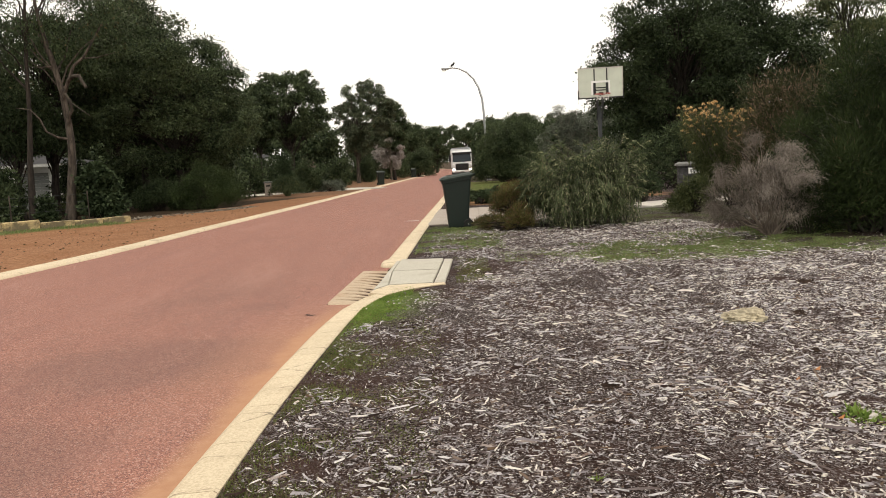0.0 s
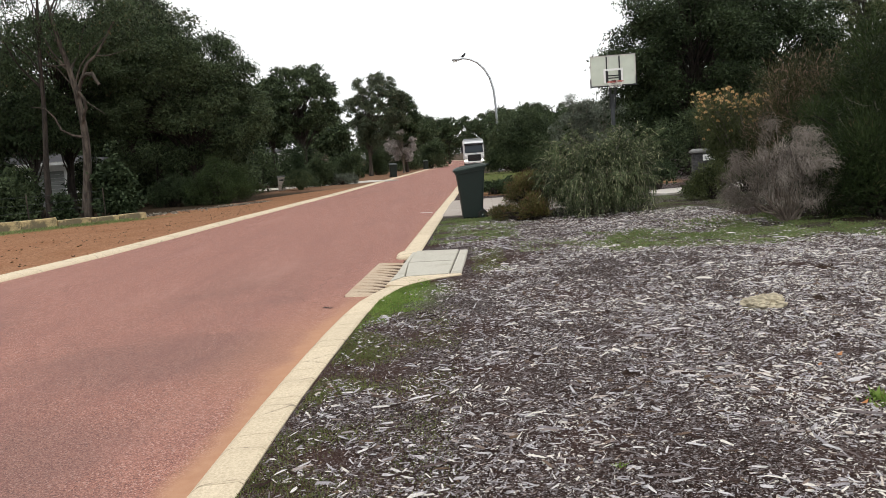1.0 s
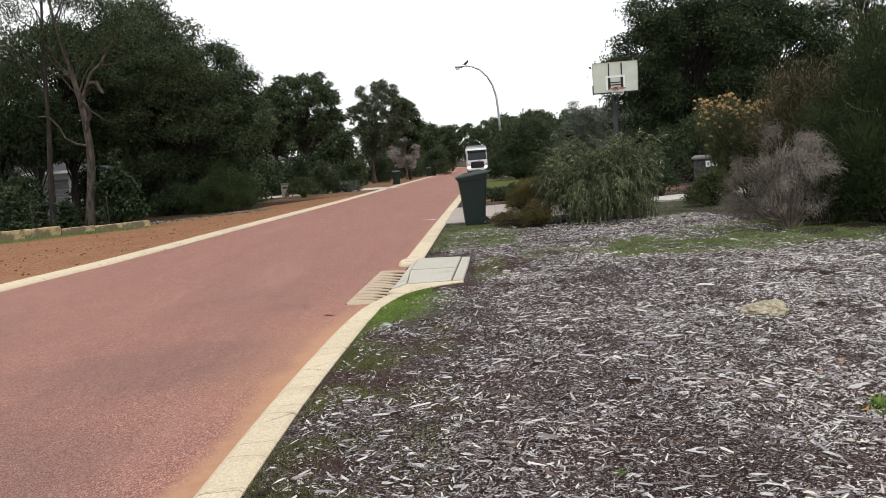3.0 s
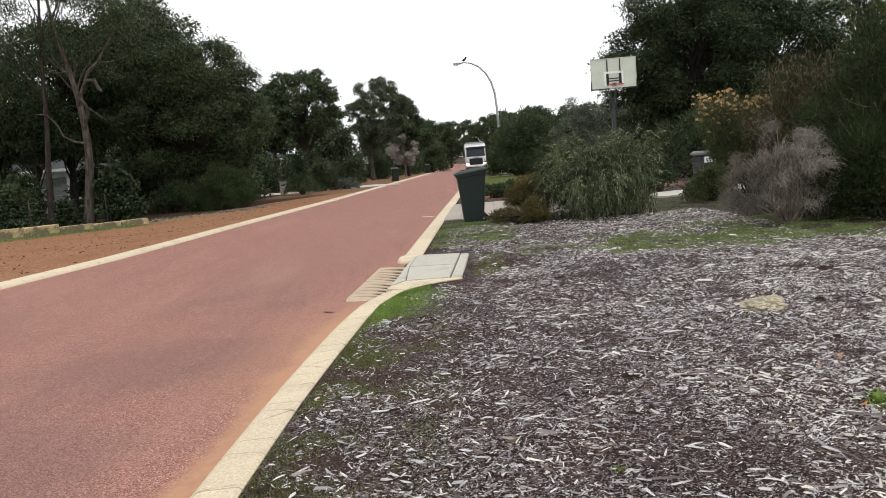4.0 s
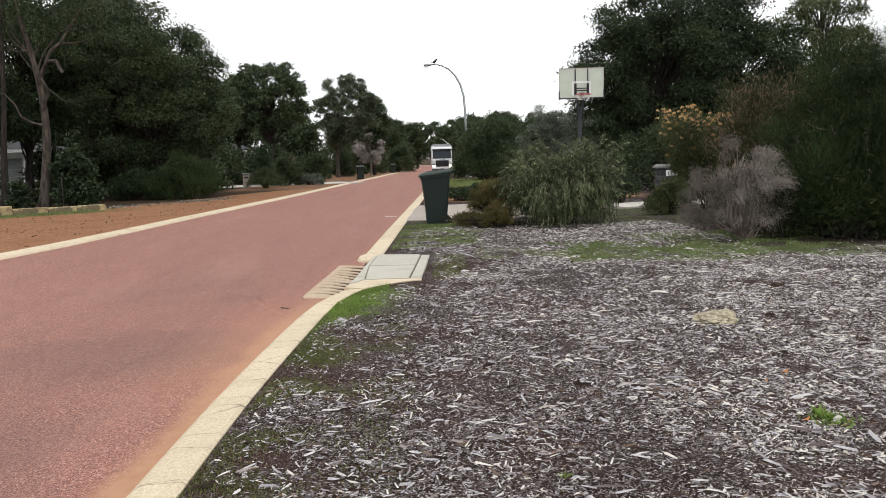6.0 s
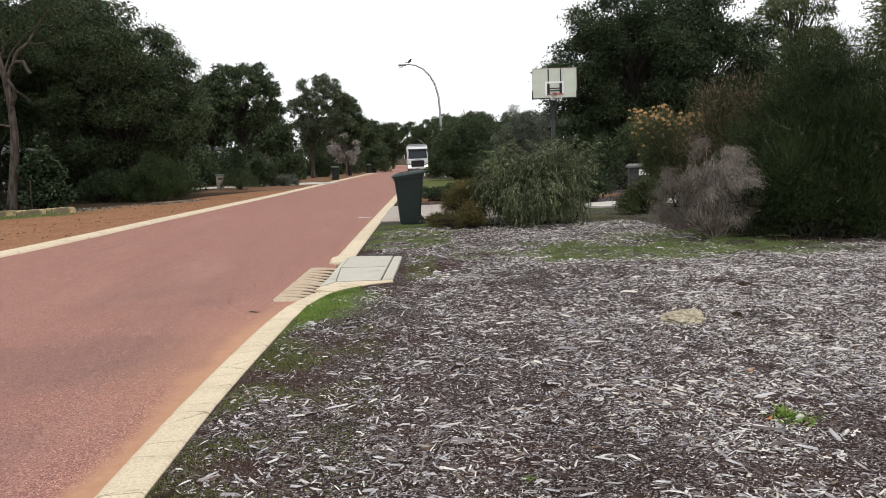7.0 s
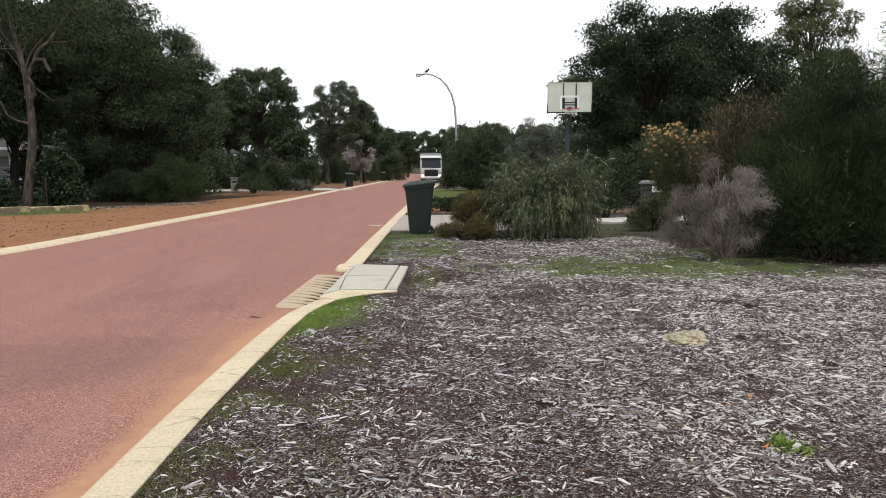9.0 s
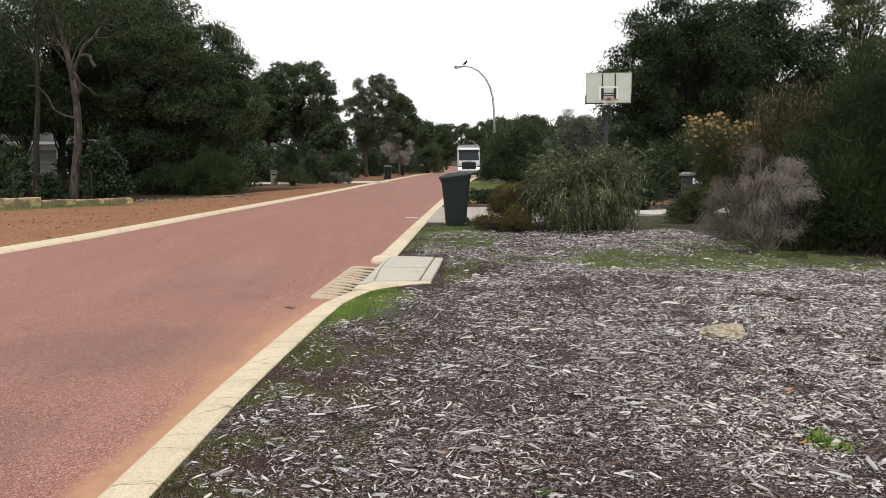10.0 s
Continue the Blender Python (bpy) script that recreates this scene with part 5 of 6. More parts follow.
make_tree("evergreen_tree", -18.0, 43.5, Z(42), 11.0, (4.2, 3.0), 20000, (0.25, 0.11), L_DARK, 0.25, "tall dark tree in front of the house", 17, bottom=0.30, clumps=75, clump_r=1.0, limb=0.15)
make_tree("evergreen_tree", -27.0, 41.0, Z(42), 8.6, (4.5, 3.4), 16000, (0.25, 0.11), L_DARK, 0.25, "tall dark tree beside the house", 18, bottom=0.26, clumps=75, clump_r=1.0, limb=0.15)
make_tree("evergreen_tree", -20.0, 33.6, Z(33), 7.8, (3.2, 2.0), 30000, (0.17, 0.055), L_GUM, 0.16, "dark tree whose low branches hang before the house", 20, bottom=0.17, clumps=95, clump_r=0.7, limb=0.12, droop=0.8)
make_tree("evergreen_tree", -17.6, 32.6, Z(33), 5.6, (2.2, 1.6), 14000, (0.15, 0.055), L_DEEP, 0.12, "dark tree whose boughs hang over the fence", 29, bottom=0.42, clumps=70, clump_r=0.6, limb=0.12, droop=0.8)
# understorey that closes the view below the crowns
for i, (sx, sy, rx, sh) in enumerate(((-16.2, 39.5, 1.9, 2.6), (-13.2, 40.5, 2.0, 2.6), (-12.8, 44.5, 1.6, 2.8), (-17.2, 45.0, 1.7, 2.6), (-24.2, 38.5, 1.6, 2.2), (-27.0, 37.5, 1.8, 2.6), (-13.6, 48.0, 2.2, 3.0), (-14.5, 56.5, 2.4, 3.6), (-11.8, 63.5, 2.0, 3.0), (-9.3, 69.0, 1.6, 3.0), (-17.5, 66.0, 2.4, 3.4), (-20.5, 33.0, 1.3, 1.6), (-23.0, 31.0, 1.5, 1.8), (-17.9, 31.8, 1.0, 2.3), (-18.6, 39.5, 1.3, 3.0), (-20.6, 31.5, 1.1, 2.4), (-11.8, 88.0, 2.6, 3.4), (-14.6, 70.0, 2.2, 3.0), (-11.0, 95.0, 2.4, 4.2), (-8.0, 97.0, 2.2, 3.8), (-14.0, 93.0, 2.4, 4.2), (-19.5, 53.0, 2.4, 4.2), (-16.4, 70.5, 2.4, 4.2), (-14.2, 101.0, 3.0, 5.2), (-10.4, 103.0, 2.6, 4.6))):
    make_shrub("understorey_shrub", sx, sy, Z(sy), (rx, 1.2, sh), 4000, (0.18, 0.115), L_DARK, "dark shrub in the deep shade below the trees", 140 + i, clumps=34, clump_r=0.55)
for i, (tx, ty, th, rx) in enumerate(((-34.0, 62.0, 9.0, 4.5), (-26.5, 63.0, 9.0, 4.5), (-20.0, 70.0, 8.0, 4.0), (-40.0, 50.0, 9.0, 4.5), (-14.5, 84.0, 7.4, 3.8), (-31.0, 47.0, 8.0, 3.2), (-27.5, 59.0, 7.0, 3.4), (-22.0, 57.0, 6.5, 3.0))):
    make_tree("background_tree", tx, ty, Z(ty), th, (rx, rx * 0.8), 10000, (0.40, 0.16), L_DARK, 0.25, "dense tree closing the view behind the gardens", 160 + i, bottom=0.02, clumps=60, clump_r=1.1, limb=0.1)
make_shrub("mound_shrub", -10.25, 33.8, Z(34), (1.95, 1.5, 2.05), 46000, (0.085, 0.022), L_MOUND, "dense rounded dark-green mound shrub", 21, clumps=130, clump_r=0.34)
make_shrub("mound_shrub", -12.5, 34.0, Z(34), (1.3, 1.2, 1.35), 12000, (0.12, 0.035), L_DEEP, "low dark shrub under the trees", 22, clumps=40, clump_r=0.40)
make_shrub("broadleaf_shrub", -13.35, 30.4, Z(30), (0.95, 0.8, 2.15), 5600, (0.16, 0.12), L_BROAD, "broad-leaved dark shrub beside the gum trunk", 23, clumps=36, clump_r=0.38, droop=0.5, up=0.3)
make_shrub("broadleaf_shrub", -16.7, 29.2, Z(30), (0.85, 0.7, 1.8), 4600, (0.14, 0.09), L_DARK, "leafy shrub behind the wire fence", 24, clumps=26, clump_r=0.40)
make_shrub("broadleaf_shrub", -15.1, 29.6, Z(30), (0.42, 0.4, 1.0), 1300, (0.13, 0.10), L_BROAD, "small leafy shrub by the fence", 25, clumps=12, clump_r=0.28)
make_shrub("mound_shrub", -18.6, 28.0, Z(28), (1.1, 0.8, 1.5), 5000, (0.13, 0.06), L_DARK, "dark shrub behind the low wall", 26, clumps=24, clump_r=0.42)
make_shrub("mound_shrub", -15.6, 34.5, Z(36), (1.3, 0.9, 1.5), 7000, (0.14, 0.06), L_OLIVE, "shrub in the shade of the trees", 27, clumps=26, clump_r=0.45)
# further along
for i, (tx, ty, th, rx, seed, lc) in enumerate(((-14.3, 62.0, 8.9, 1.5, 31, 11000), (-11.6, 60.5, 9.3, 3.5, 32, 23000), (-17.5, 58.0, 9.0, 2.6, 33, 16000))):
    make_tree("street_tree", tx, ty, Z(ty), th, (rx, rx), lc, (0.24, 0.085), L_DARK, 0.2, "open-crowned dark tree with sky showing through", seed, bottom=0.36, clumps=190, clump_r=0.42, limb=0.14, limbs=0.5)
make_tree("gum_tree", -8.5, 78.0, Z(78), 10.3, (3.5, 2.8), 27000, (0.24, 0.075), L_HAZE, 0.20, "pale-trunked gum with an airy layered crown", 34, bottom=0.24, clumps=170, clump_r=0.42, barkmat=M_BARK, limb=0.12, limbs=0.5, crown_shift=(1.0, 0.0))
make_tree("gum_tree", -5.4, 86.0, Z(86), 8.4, (2.2, 2.2), 14000, (0.28, 0.085), L_GUM, 0.18, "gum tree with thin feathery crown", 35, bottom=0.36, clumps=55, clump_r=0.65)
make_tree("blossom_tree", -5.7, 85.0, Z(85), 5.0, (2.0, 1.5), 5600, (0.13, 0.09), L_BLOSSOM, 0.10, "small tree in pale pink blossom", 36, bottom=0.2, clumps=40, clump_r=0.42, barkmat=M_TWIG)
make_shrub("mound_shrub", -3.2, 103.5, Z(103), (2.6, 2.4, 3.7), 16000, (0.22, 0.09), L_DARK, "large dark rounded shrub by the far kerb", 37, clumps=50, clump_r=0.75)
make_shrub("mound_shrub", -6.3, 99.0, Z(99), (2.3, 2.0, 3.3), 12000, (0.22, 0.09), L_DARK, "dark rounded shrub beside the far verge", 38, clumps=44, clump_r=0.7)
make_shrub("mound_shrub", -10.6, 74.0, Z(74), (2.2, 1.6, 2.1), 9000, (0.20, 0.07), L_DARK, "low dark hedge shrub across the street", 39, clumps=34, clump_r=0.55)
make_shrub("mound_shrub", -8.4, 82.0, Z(84), (1.5, 1.4, 2.4), 8000, (0.20, 0.07), L_DARK, "dark shrub below the gum tree", 40, clumps=30, clump_r=0.55)
make_shrub("leafy_shrub", -8.9, 51.0, Z(51), (1.1, 0.9, 2.1), 12000, (0.15, 0.05), L_DARK, "leafy green shrub by the far driveway", 41, clumps=34, clump_r=0.36)
make_shrub("leafy_shrub", -10.8, 53.5, Z(53), (1.2, 0.9, 2.9), 7000, (0.16, 0.06), L_BROAD, "dark plum-green shrub behind the letterbox", 46, clumps=34, clump_r=0.45)
make_shrub("low_shrub", -7.5, 51.8, Z(52), (1.3, 0.8, 0.75), 5000, (0.13, 0.05), L_GREY, "low grey-green shrub edging the driveway", 42, clumps=30, clump_r=0.28)
make_shrub("low_shrub", -11.8, 66.0, Z(66), (1.5, 1.0, 2.4), 6000, (0.18, 0.07), L_PINK, "dusty pink-tinged shrub in the shade", 43, clumps=30, clump_r=0.45)
fountain("grass_tree", -9.35, 46.5, Z(46), (1.20, 1.1, 1.15), 500, 7, (0.30, 0.018), L_BROAD, "rounded tussock of long narrow grey-green blades", 44, L_OLIVE, fall=0.85, stem_r=0.009, category="grass clump", hang=0.2)
for i, (tx, ty, th, rx, seed) in enumerate(((-16.0, 100.0, 9.5, 4.0, 51), (-10.5, 112.0, 9.0, 3.6, 52), (-5.0, 126.0, 8.6, 3.0, 53), (-1.2, 146.0, 9.0, 3.0, 54), (-22.0, 90.0, 10.0, 4.2, 55), (2.2, 196.0, 11.2, 4.2, 57), (7.4, 190.0, 12.0, 4.6, 65), (12.6, 186.0, 11.5, 4.6, 66), (-3.0, 215.0, 10.0, 4.0, 67), (5.9, 108.0, 6.8, 2.0, 68), (9.8, 135.0, 8.6, 3.4, 58), (7.2, 118.0, 8.4, 2.6, 59), (8.6, 88.0, 6.6, 3.4, 60), (15.0, 100.0, 7.5, 4.5, 61), (10.0, 66.0, 4.8, 2.6, 62), (14.5, 62.0, 5.6, 3.0, 63), (-4.5, 165.0, 9.5, 4.0, 64), (4.6, 168.0, 9.0, 3.6, 56))):
    make_tree("distant_tree", tx, ty, Z(ty), th, (rx, rx), 9500, (0.40, 0.155), L_GUM if i % 2 else L_DARK, 0.22, "distant dark-green street tree", seed, bottom=0.02, clumps=55, clump_r=0.95, limb=0.15)

# ---- trees and shrubs on the near side ----
make_shrub("evergreen_tree", 4.25, 51.5, Z(51), (2.9, 2.2, 4.15), 40000, (0.15, 0.05), L_DARK, "spreading dark tree with bare lower twigs by the lawn", 71, clumps=110, clump_r=0.55, category="tree", stem_r=0.05, foot=0.1)
make_tree("evergreen_tree", 5.6, 55.0, Z(55), 5.1, (1.5, 1.4), 12000, (0.17, 0.05), L_DARK, 0.12, "ragged dark tree behind the lawn", 66, bottom=0.2, clumps=40, clump_r=0.5)
make_tree("grey_leaved_tree", 6.5, 42.0, Z(42), 4.3, (1.5, 1.4), 14000, (0.14, 0.03), L_GREY, 0.10, "silvery grey-green small tree", 72, bottom=0.04, clumps=55, clump_r=0.45, barkmat=M_TWIG)
make_tree("grey_leaved_tree", 8.6, 46.0, Z(46), 4.6, (1.8, 1.6), 12000, (0.15, 0.035), L_GREY, 0.10, "silvery grey-green small tree behind the garden", 69, bottom=0.04, clumps=50, clump_r=0.5, barkmat=M_TWIG)
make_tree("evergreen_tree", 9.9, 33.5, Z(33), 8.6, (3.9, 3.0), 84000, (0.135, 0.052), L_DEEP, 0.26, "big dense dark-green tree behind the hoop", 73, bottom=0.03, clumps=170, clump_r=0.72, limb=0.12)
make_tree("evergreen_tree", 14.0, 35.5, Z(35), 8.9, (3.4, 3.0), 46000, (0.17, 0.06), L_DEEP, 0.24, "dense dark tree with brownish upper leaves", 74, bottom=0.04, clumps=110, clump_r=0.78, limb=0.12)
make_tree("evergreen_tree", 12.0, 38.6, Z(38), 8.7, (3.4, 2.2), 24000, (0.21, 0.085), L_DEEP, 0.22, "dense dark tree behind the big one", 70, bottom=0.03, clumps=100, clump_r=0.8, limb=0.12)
make_tree("gum_tree", 19.6, 38.5, Z(38), 10.4, (2.7, 2.4), 24000, (0.19, 0.05), L_OLIVE, 0.2, "airy olive gum tree", 75, bottom=0.25, clumps=80, clump_r=0.62, limb=0.15)
make_tree("gum_tree", 25.5, 33.0, Z(33), 8.0, (2.8, 2.6), 20000, (0.20, 0.06), L_OLIVE, 0.2, "light green gum tree", 76, bottom=0.1, clumps=70, clump_r=0.75, limb=0.15)
make_shrub("mound_shrub", 8.8, 28.8, Z(28), (2.4, 1.3, 2.2), 14000, (0.12, 0.045), L_DARK, "dark shrub under the big tree", 77, clumps=50, clump_r=0.45)
make_shrub("mound_shrub", 5.7, 29.0, Z(28), (1.2, 1.0, 1.75), 8000, (0.12, 0.035), L_GREY, "greyish shrub behind the hoop", 78, clumps=36, clump_r=0.34)
make_shrub("mound_shrub", 12.5, 25.0, Z(25), (3.0, 1.6, 2.6), 16000, (0.12, 0.045), L_DARK, "dark garden shrub beside the path", 79, clumps=56, clump_r=0.5)
make_shrub("mound_shrub", 16.5, 27.0, Z(27), (3.0, 1.6, 3.0), 12000, (0.14, 0.05), L_DARK, "dark garden shrub at the back of the bed", 68, clumps=50, clump_r=0.55)
# the weeping shrub and the heath by the bin
make_shrub("weeping_shrub", 2.62, 15.25, -0.01, (1.18, 0.88, 1.22), 30000, (0.085, 0.011), L_WEEP, "dense weeping green shrub with hanging narrow leaves", 81, clumps=95, clump_r=0.30, droop=1.1, out=0.45, barkmat=M_TWIG, up=0.0, flat=0.9, stem_r=0.016)
weeper = [o for o in bpy.data.objects if o.name == "weeping_shrub"][0]


def hanging_sprays(parent, seed, count, half, top_z, leaf, material, stalk=0.006, low=0.72, drop=(0.12, 0.50), lift=0.10, leaves=34, dome=0.5, reach=(0.12, 0.34), shift=(0.0, 0.0), up=0.6):
    """Arching sprays over a shrub's skin, whose narrow leaves hang from them."""
    rng = np.random.default_rng(seed)
    curves, ps, ds = [], [], []
    t = np.linspace(0, 1, 8)
    for _ in range(count):
        a, r = rng.uniform(0, 2 * math.pi), rng.uniform(0, 1) ** 0.5 * 0.95
        cx, cy = math.cos(a) * half[0] * r + shift[0], math.sin(a) * half[1] * r + shift[1]
        cz = top_z * (1 - dome * r ** 2.2) * rng.uniform(low, 1.02) * (1 + 0.10 * math.sin(3 * a + seed) + 0.06 * math.sin(7 * a))
        out = np.array((math.cos(a), math.sin(a))) * rng.uniform(*reach) + rng.normal(0, 0.08, 2)
        fall_by = rng.uniform(*drop)
        pts = np.stack([cx + out[0] * t, cy + out[1] * t, cz + lift * np.sin(t * 2.2) - fall_by * t ** 2.2], axis=1)
        pts[:, 2] = np.maximum(pts[:, 2], 0.03)
        curves.append((pts, np.linspace(stalk, stalk * 0.3, 8)))
        u = rng.uniform(0.1, 1.0, leaves)
        i = np.minimum((u * 7).astype(int), 6)
        f = (u * 7 - i)[:, None]
        p = pts[i] * (1 - f) + pts[i + 1] * f
        d = unit(pts[i + 1] - pts[i]) + rng.normal(0, 0.45, (leaves, 3))
        d[:, 2] -= 0.7
        ps.append(p)
        ds.append(d)
    vs, fs = tube_arrays(curves, 4)
    link_mesh("spray_stalk", vs, fs, M_TWIG, parent)
    leaf_mesh("spray_foliage", leaf_corners(rng, np.concatenate(ps), np.concatenate(ds), leaf[0], leaf[1], up=up), material, parent)


hanging_sprays(weeper, 80, 420, (1.05, 0.85), 1.34, (0.095, 0.012), L_WEEP, stalk=0.003, low=0.6, drop=(-0.10, 0.40), lift=0.08, leaves=44, reach=(0.12, 0.36))
hanging_sprays(weeper, 84, 150, (0.46, 0.45), 1.50, (0.10, 0.012), L_WEEP, stalk=0.003, low=0.75, drop=(-0.16, 0.30), lift=0.10, leaves=44, dome=0.3, reach=(0.10, 0.34), shift=(0.62, 0.0))
hanging_sprays(weeper, 85, 90, (0.40, 0.40), 1.36, (0.10, 0.012), L_WEEP, stalk=0.003, low=0.75, drop=(-0.12, 0.30), lift=0.10, leaves=44, dome=0.3, reach=(0.10, 0.34), shift=(-0.55, 0.0))
hanging_sprays(weeper, 86, 210, (1.12, 0.88), 1.08, (0.11, 0.010), L_WEEP, stalk=0.003, low=0.7, drop=(0.45, 1.0), lift=0.05, leaves=52, dome=0.25, reach=(0.02, 0.14), up=0.0)
hanging_sprays(weeper, 87, 60, (0.95, 0.70), 1.46, (0.10, 0.013), L_WEEP, stalk=0.004, low=0.85, drop=(-0.30, 0.10), lift=0.12, leaves=40, dome=0.35, reach=(0.10, 0.40), shift=(0.15, 0.0))
for o in weeper.children:
    if o.name.startswith("spray_stalk"):
        tagged(o, kind="stuff")
make_shrub("heath_shrub", 1.42, 15.5, 0.0, (0.82, 0.5, 0.95), 19000, (0.05, 0.010), L_HEATH, "olive-brown heath shrub beside the bin", 82, clumps=44, clump_r=0.18)
make_shrub("heath_shrub", 1.12, 14.85, 0.0, (0.78, 0.40, 0.46), 11000, (0.045, 0.012), L_HEATH, "low reddish heath shrub", 83, clumps=34, clump_r=0.13)
make_shrub("ground_cover", 1.2, 25.2, Z(25), (1.1, 0.9, 0.40), 6000, (0.085, 0.04), L_BROAD, "low dark-green ground cover beside the lawn", 84, clumps=36, clump_r=0.20)
make_shrub("ground_cover", 2.9, 22.5, Z(22), (1.3, 1.2, 0.9), 9000, (0.09, 0.04), L_BROAD, "dark leafy shrub behind the weeping shrub", 67, clumps=40, clump_r=0.28)
make_shrub("rose_shrub", 5.25, 20.9, Z(21), (0.5, 0.5, 1.0), 2000, (0.07, 0.04), L_BROAD, "sparse rose bush by the path", 85, clumps=22, clump_r=0.20)
# amber-flowered shrub, dead shrub and the big needle-leaved shrub
flower = make_shrub("flowering_shrub", 6.6, 18.0, -0.05, (0.85, 0.8, 1.95), 16000, (0.11, 0.016), L_OLIVE, "olive shrub topped with amber flower spikes", 86, clumps=60, clump_r=0.28, droop=-0.8, foot=0.25)


def flower_heads():
    rng = np.random.default_rng(87)
    ps, ds = [], []
    for i in range(320):
        x = rng.uniform(-1.25, 0.85)
        c = np.array((x, rng.uniform(-0.7, 0.4), 2.34 - 0.26 * abs(x + 0.75) - abs(rng.normal(0, 0.36)) + 0.10 * math.sin(x * 9)))
        v = unit(rng.normal(size=(20, 3)))
        v[:, 2] = np.abs(v[:, 2])
        ps.append(c + v * (0.014, 0.014, 0.026))
        ds.append(v)
    leaf_mesh("flower_head", leaf_corners(rng, np.concatenate(ps), np.concatenate(ds), 0.034, 0.029, broad=True), L_FLOWER, flower)
    tagged([o for o in flower.children if o.name.startswith("flower_head")][0], kind="stuff")
    curves = []
    for p in ps:
        c = p.mean(axis=0)
        curves.append((bend((c[0] * 0.5 + 0.1, c[1] * 0.5, 0.9), c, 5, rng, lift=0.05), np.linspace(0.010, 0.004, 5)))
    vs, fs = tube_arrays(curves, 4)
    link_mesh("flower_stalk", vs, fs, M_TWIG, flower)
    p = np.concatenate([bend((c[0] * 0.75 + 0.1, c[1] * 0.6, 0.8), c, 150, rng, lift=0.05) for c in (q.mean(axis=0) - (0, 0, 0.05) for q in ps)])
    d = rng.normal(0, 0.5, (len(p), 3)) + (0, 0, 0.7)
    leaf_mesh("upper_foliage", leaf_corners(rng, p + rng.normal(0, 0.08, p.shape), d, 0.085, 0.017), L_OLIVE, flower)


flower_heads()
def dead_shrub():
    """A dead shrub: a few forked stems and many feathery plumes of fine twigs that nod outwards."""
    rng = np.random.default_rng(88)
    top = empty("dead_shrub", pose(4.74, 11.55, -0.02), "dead grey dry shrub of fine wispy drooping twigs", "shrub")
    stems, fine = [], []
    t = np.linspace(0, 1, 4)
    for i in range(130):
        a = rng.uniform(0, 2 * math.pi)
        r = rng.uniform(0.05, 1.0) ** 0.55
        hx, hy = math.cos(a) * 0.76 * r - 0.10, math.sin(a) * 0.52 * r
        hz = (1.42 - 0.60 * r ** 2) * rng.uniform(0.30, 1.0) * (1 + 0.10 * math.sin(3 * a + 1))
        hz = max(hz, 0.16)
        if i % 3 == 0:
            stems.append((bend((rng.normal(0, 0.05), rng.normal(0, 0.04), 0.0), (hx, hy, hz), 6, rng, lift=0.04), np.linspace(0.016, 0.003, 6)))
        lean = np.array((math.cos(a), math.sin(a))) * (0.15 + 0.45 * r) + rng.normal(0, 0.36, 2)
        size, nod = rng.uniform(0.15, 0.30), rng.uniform(0.25, 1.1)
        for _ in range(74):
            w_ = rng.normal(0, 0.24, 3)
            ln = size * rng.uniform(0.5, 1.15)
            p0 = np.array((hx, hy, hz)) + rng.normal(0, 0.050, 3)
            run = ln * (0.55 + rng.uniform(0, 0.3))
            pts = np.stack([p0[0] + (lean[0] + w_[0]) * run * t, p0[1] + (lean[1] + w_[1]) * run * t, p0[2] + ln * (0.62 + w_[2]) * t - nod * ln * t ** 2.2], axis=1)
            pts[:, 2] = np.maximum(pts[:, 2], 0.03)
            fine.append((pts, np.linspace(0.0028, 0.0012, 4)))
    for k_ in range(3):
        stems.append((bend((0.03 * k_ - 0.03, 0.0, 0.0), (0.14 * k_ - 0.14, rng.normal(0, 0.05), 0.42), 6, rng, lift=0.02), np.linspace(0.026, 0.015, 6)))
    vs, fs = tube_arrays(stems, 5)
    link_mesh("stem", vs, fs, M_DEADWOOD, top, "pale forked stems", smooth=True)
    vs, fs = tube_arrays(fine, 3)
    twigs = link_mesh("plume", vs, fs, L_DEAD, top, "fine grey drooping twigs")
    tagged(twigs, kind="stuff")


dead_shrub()
make_shrub("mound_shrub", 5.2, 16.6, 0.0, (0.68, 0.55, 0.72), 8000, (0.07, 0.02), L_OLIVE, "low olive shrub in front of the letterbox", 89, clumps=34, clump_r=0.18)


def big_shrub(name, x, y, size, count, seed, label, material=None, foot=0.35):
    return make_shrub(name, x, y, -0.02, size, count, (0.12, 0.011), material or L_NEEDLE, label, seed, clumps=120, clump_r=0.42, droop=-0.6, out=0.9, foot=foot, up=0.0)


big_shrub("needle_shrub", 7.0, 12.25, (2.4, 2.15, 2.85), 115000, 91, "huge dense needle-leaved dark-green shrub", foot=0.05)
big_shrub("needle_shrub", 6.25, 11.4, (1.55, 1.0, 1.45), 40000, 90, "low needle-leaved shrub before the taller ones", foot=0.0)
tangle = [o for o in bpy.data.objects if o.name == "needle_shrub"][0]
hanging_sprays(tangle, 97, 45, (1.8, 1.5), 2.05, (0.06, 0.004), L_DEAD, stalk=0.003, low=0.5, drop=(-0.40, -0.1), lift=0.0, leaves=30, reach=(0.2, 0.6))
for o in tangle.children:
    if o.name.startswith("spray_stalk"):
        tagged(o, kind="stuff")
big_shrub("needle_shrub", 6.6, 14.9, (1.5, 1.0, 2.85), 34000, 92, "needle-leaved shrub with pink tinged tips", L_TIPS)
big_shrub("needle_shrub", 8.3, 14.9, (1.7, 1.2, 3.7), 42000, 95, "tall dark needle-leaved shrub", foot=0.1)
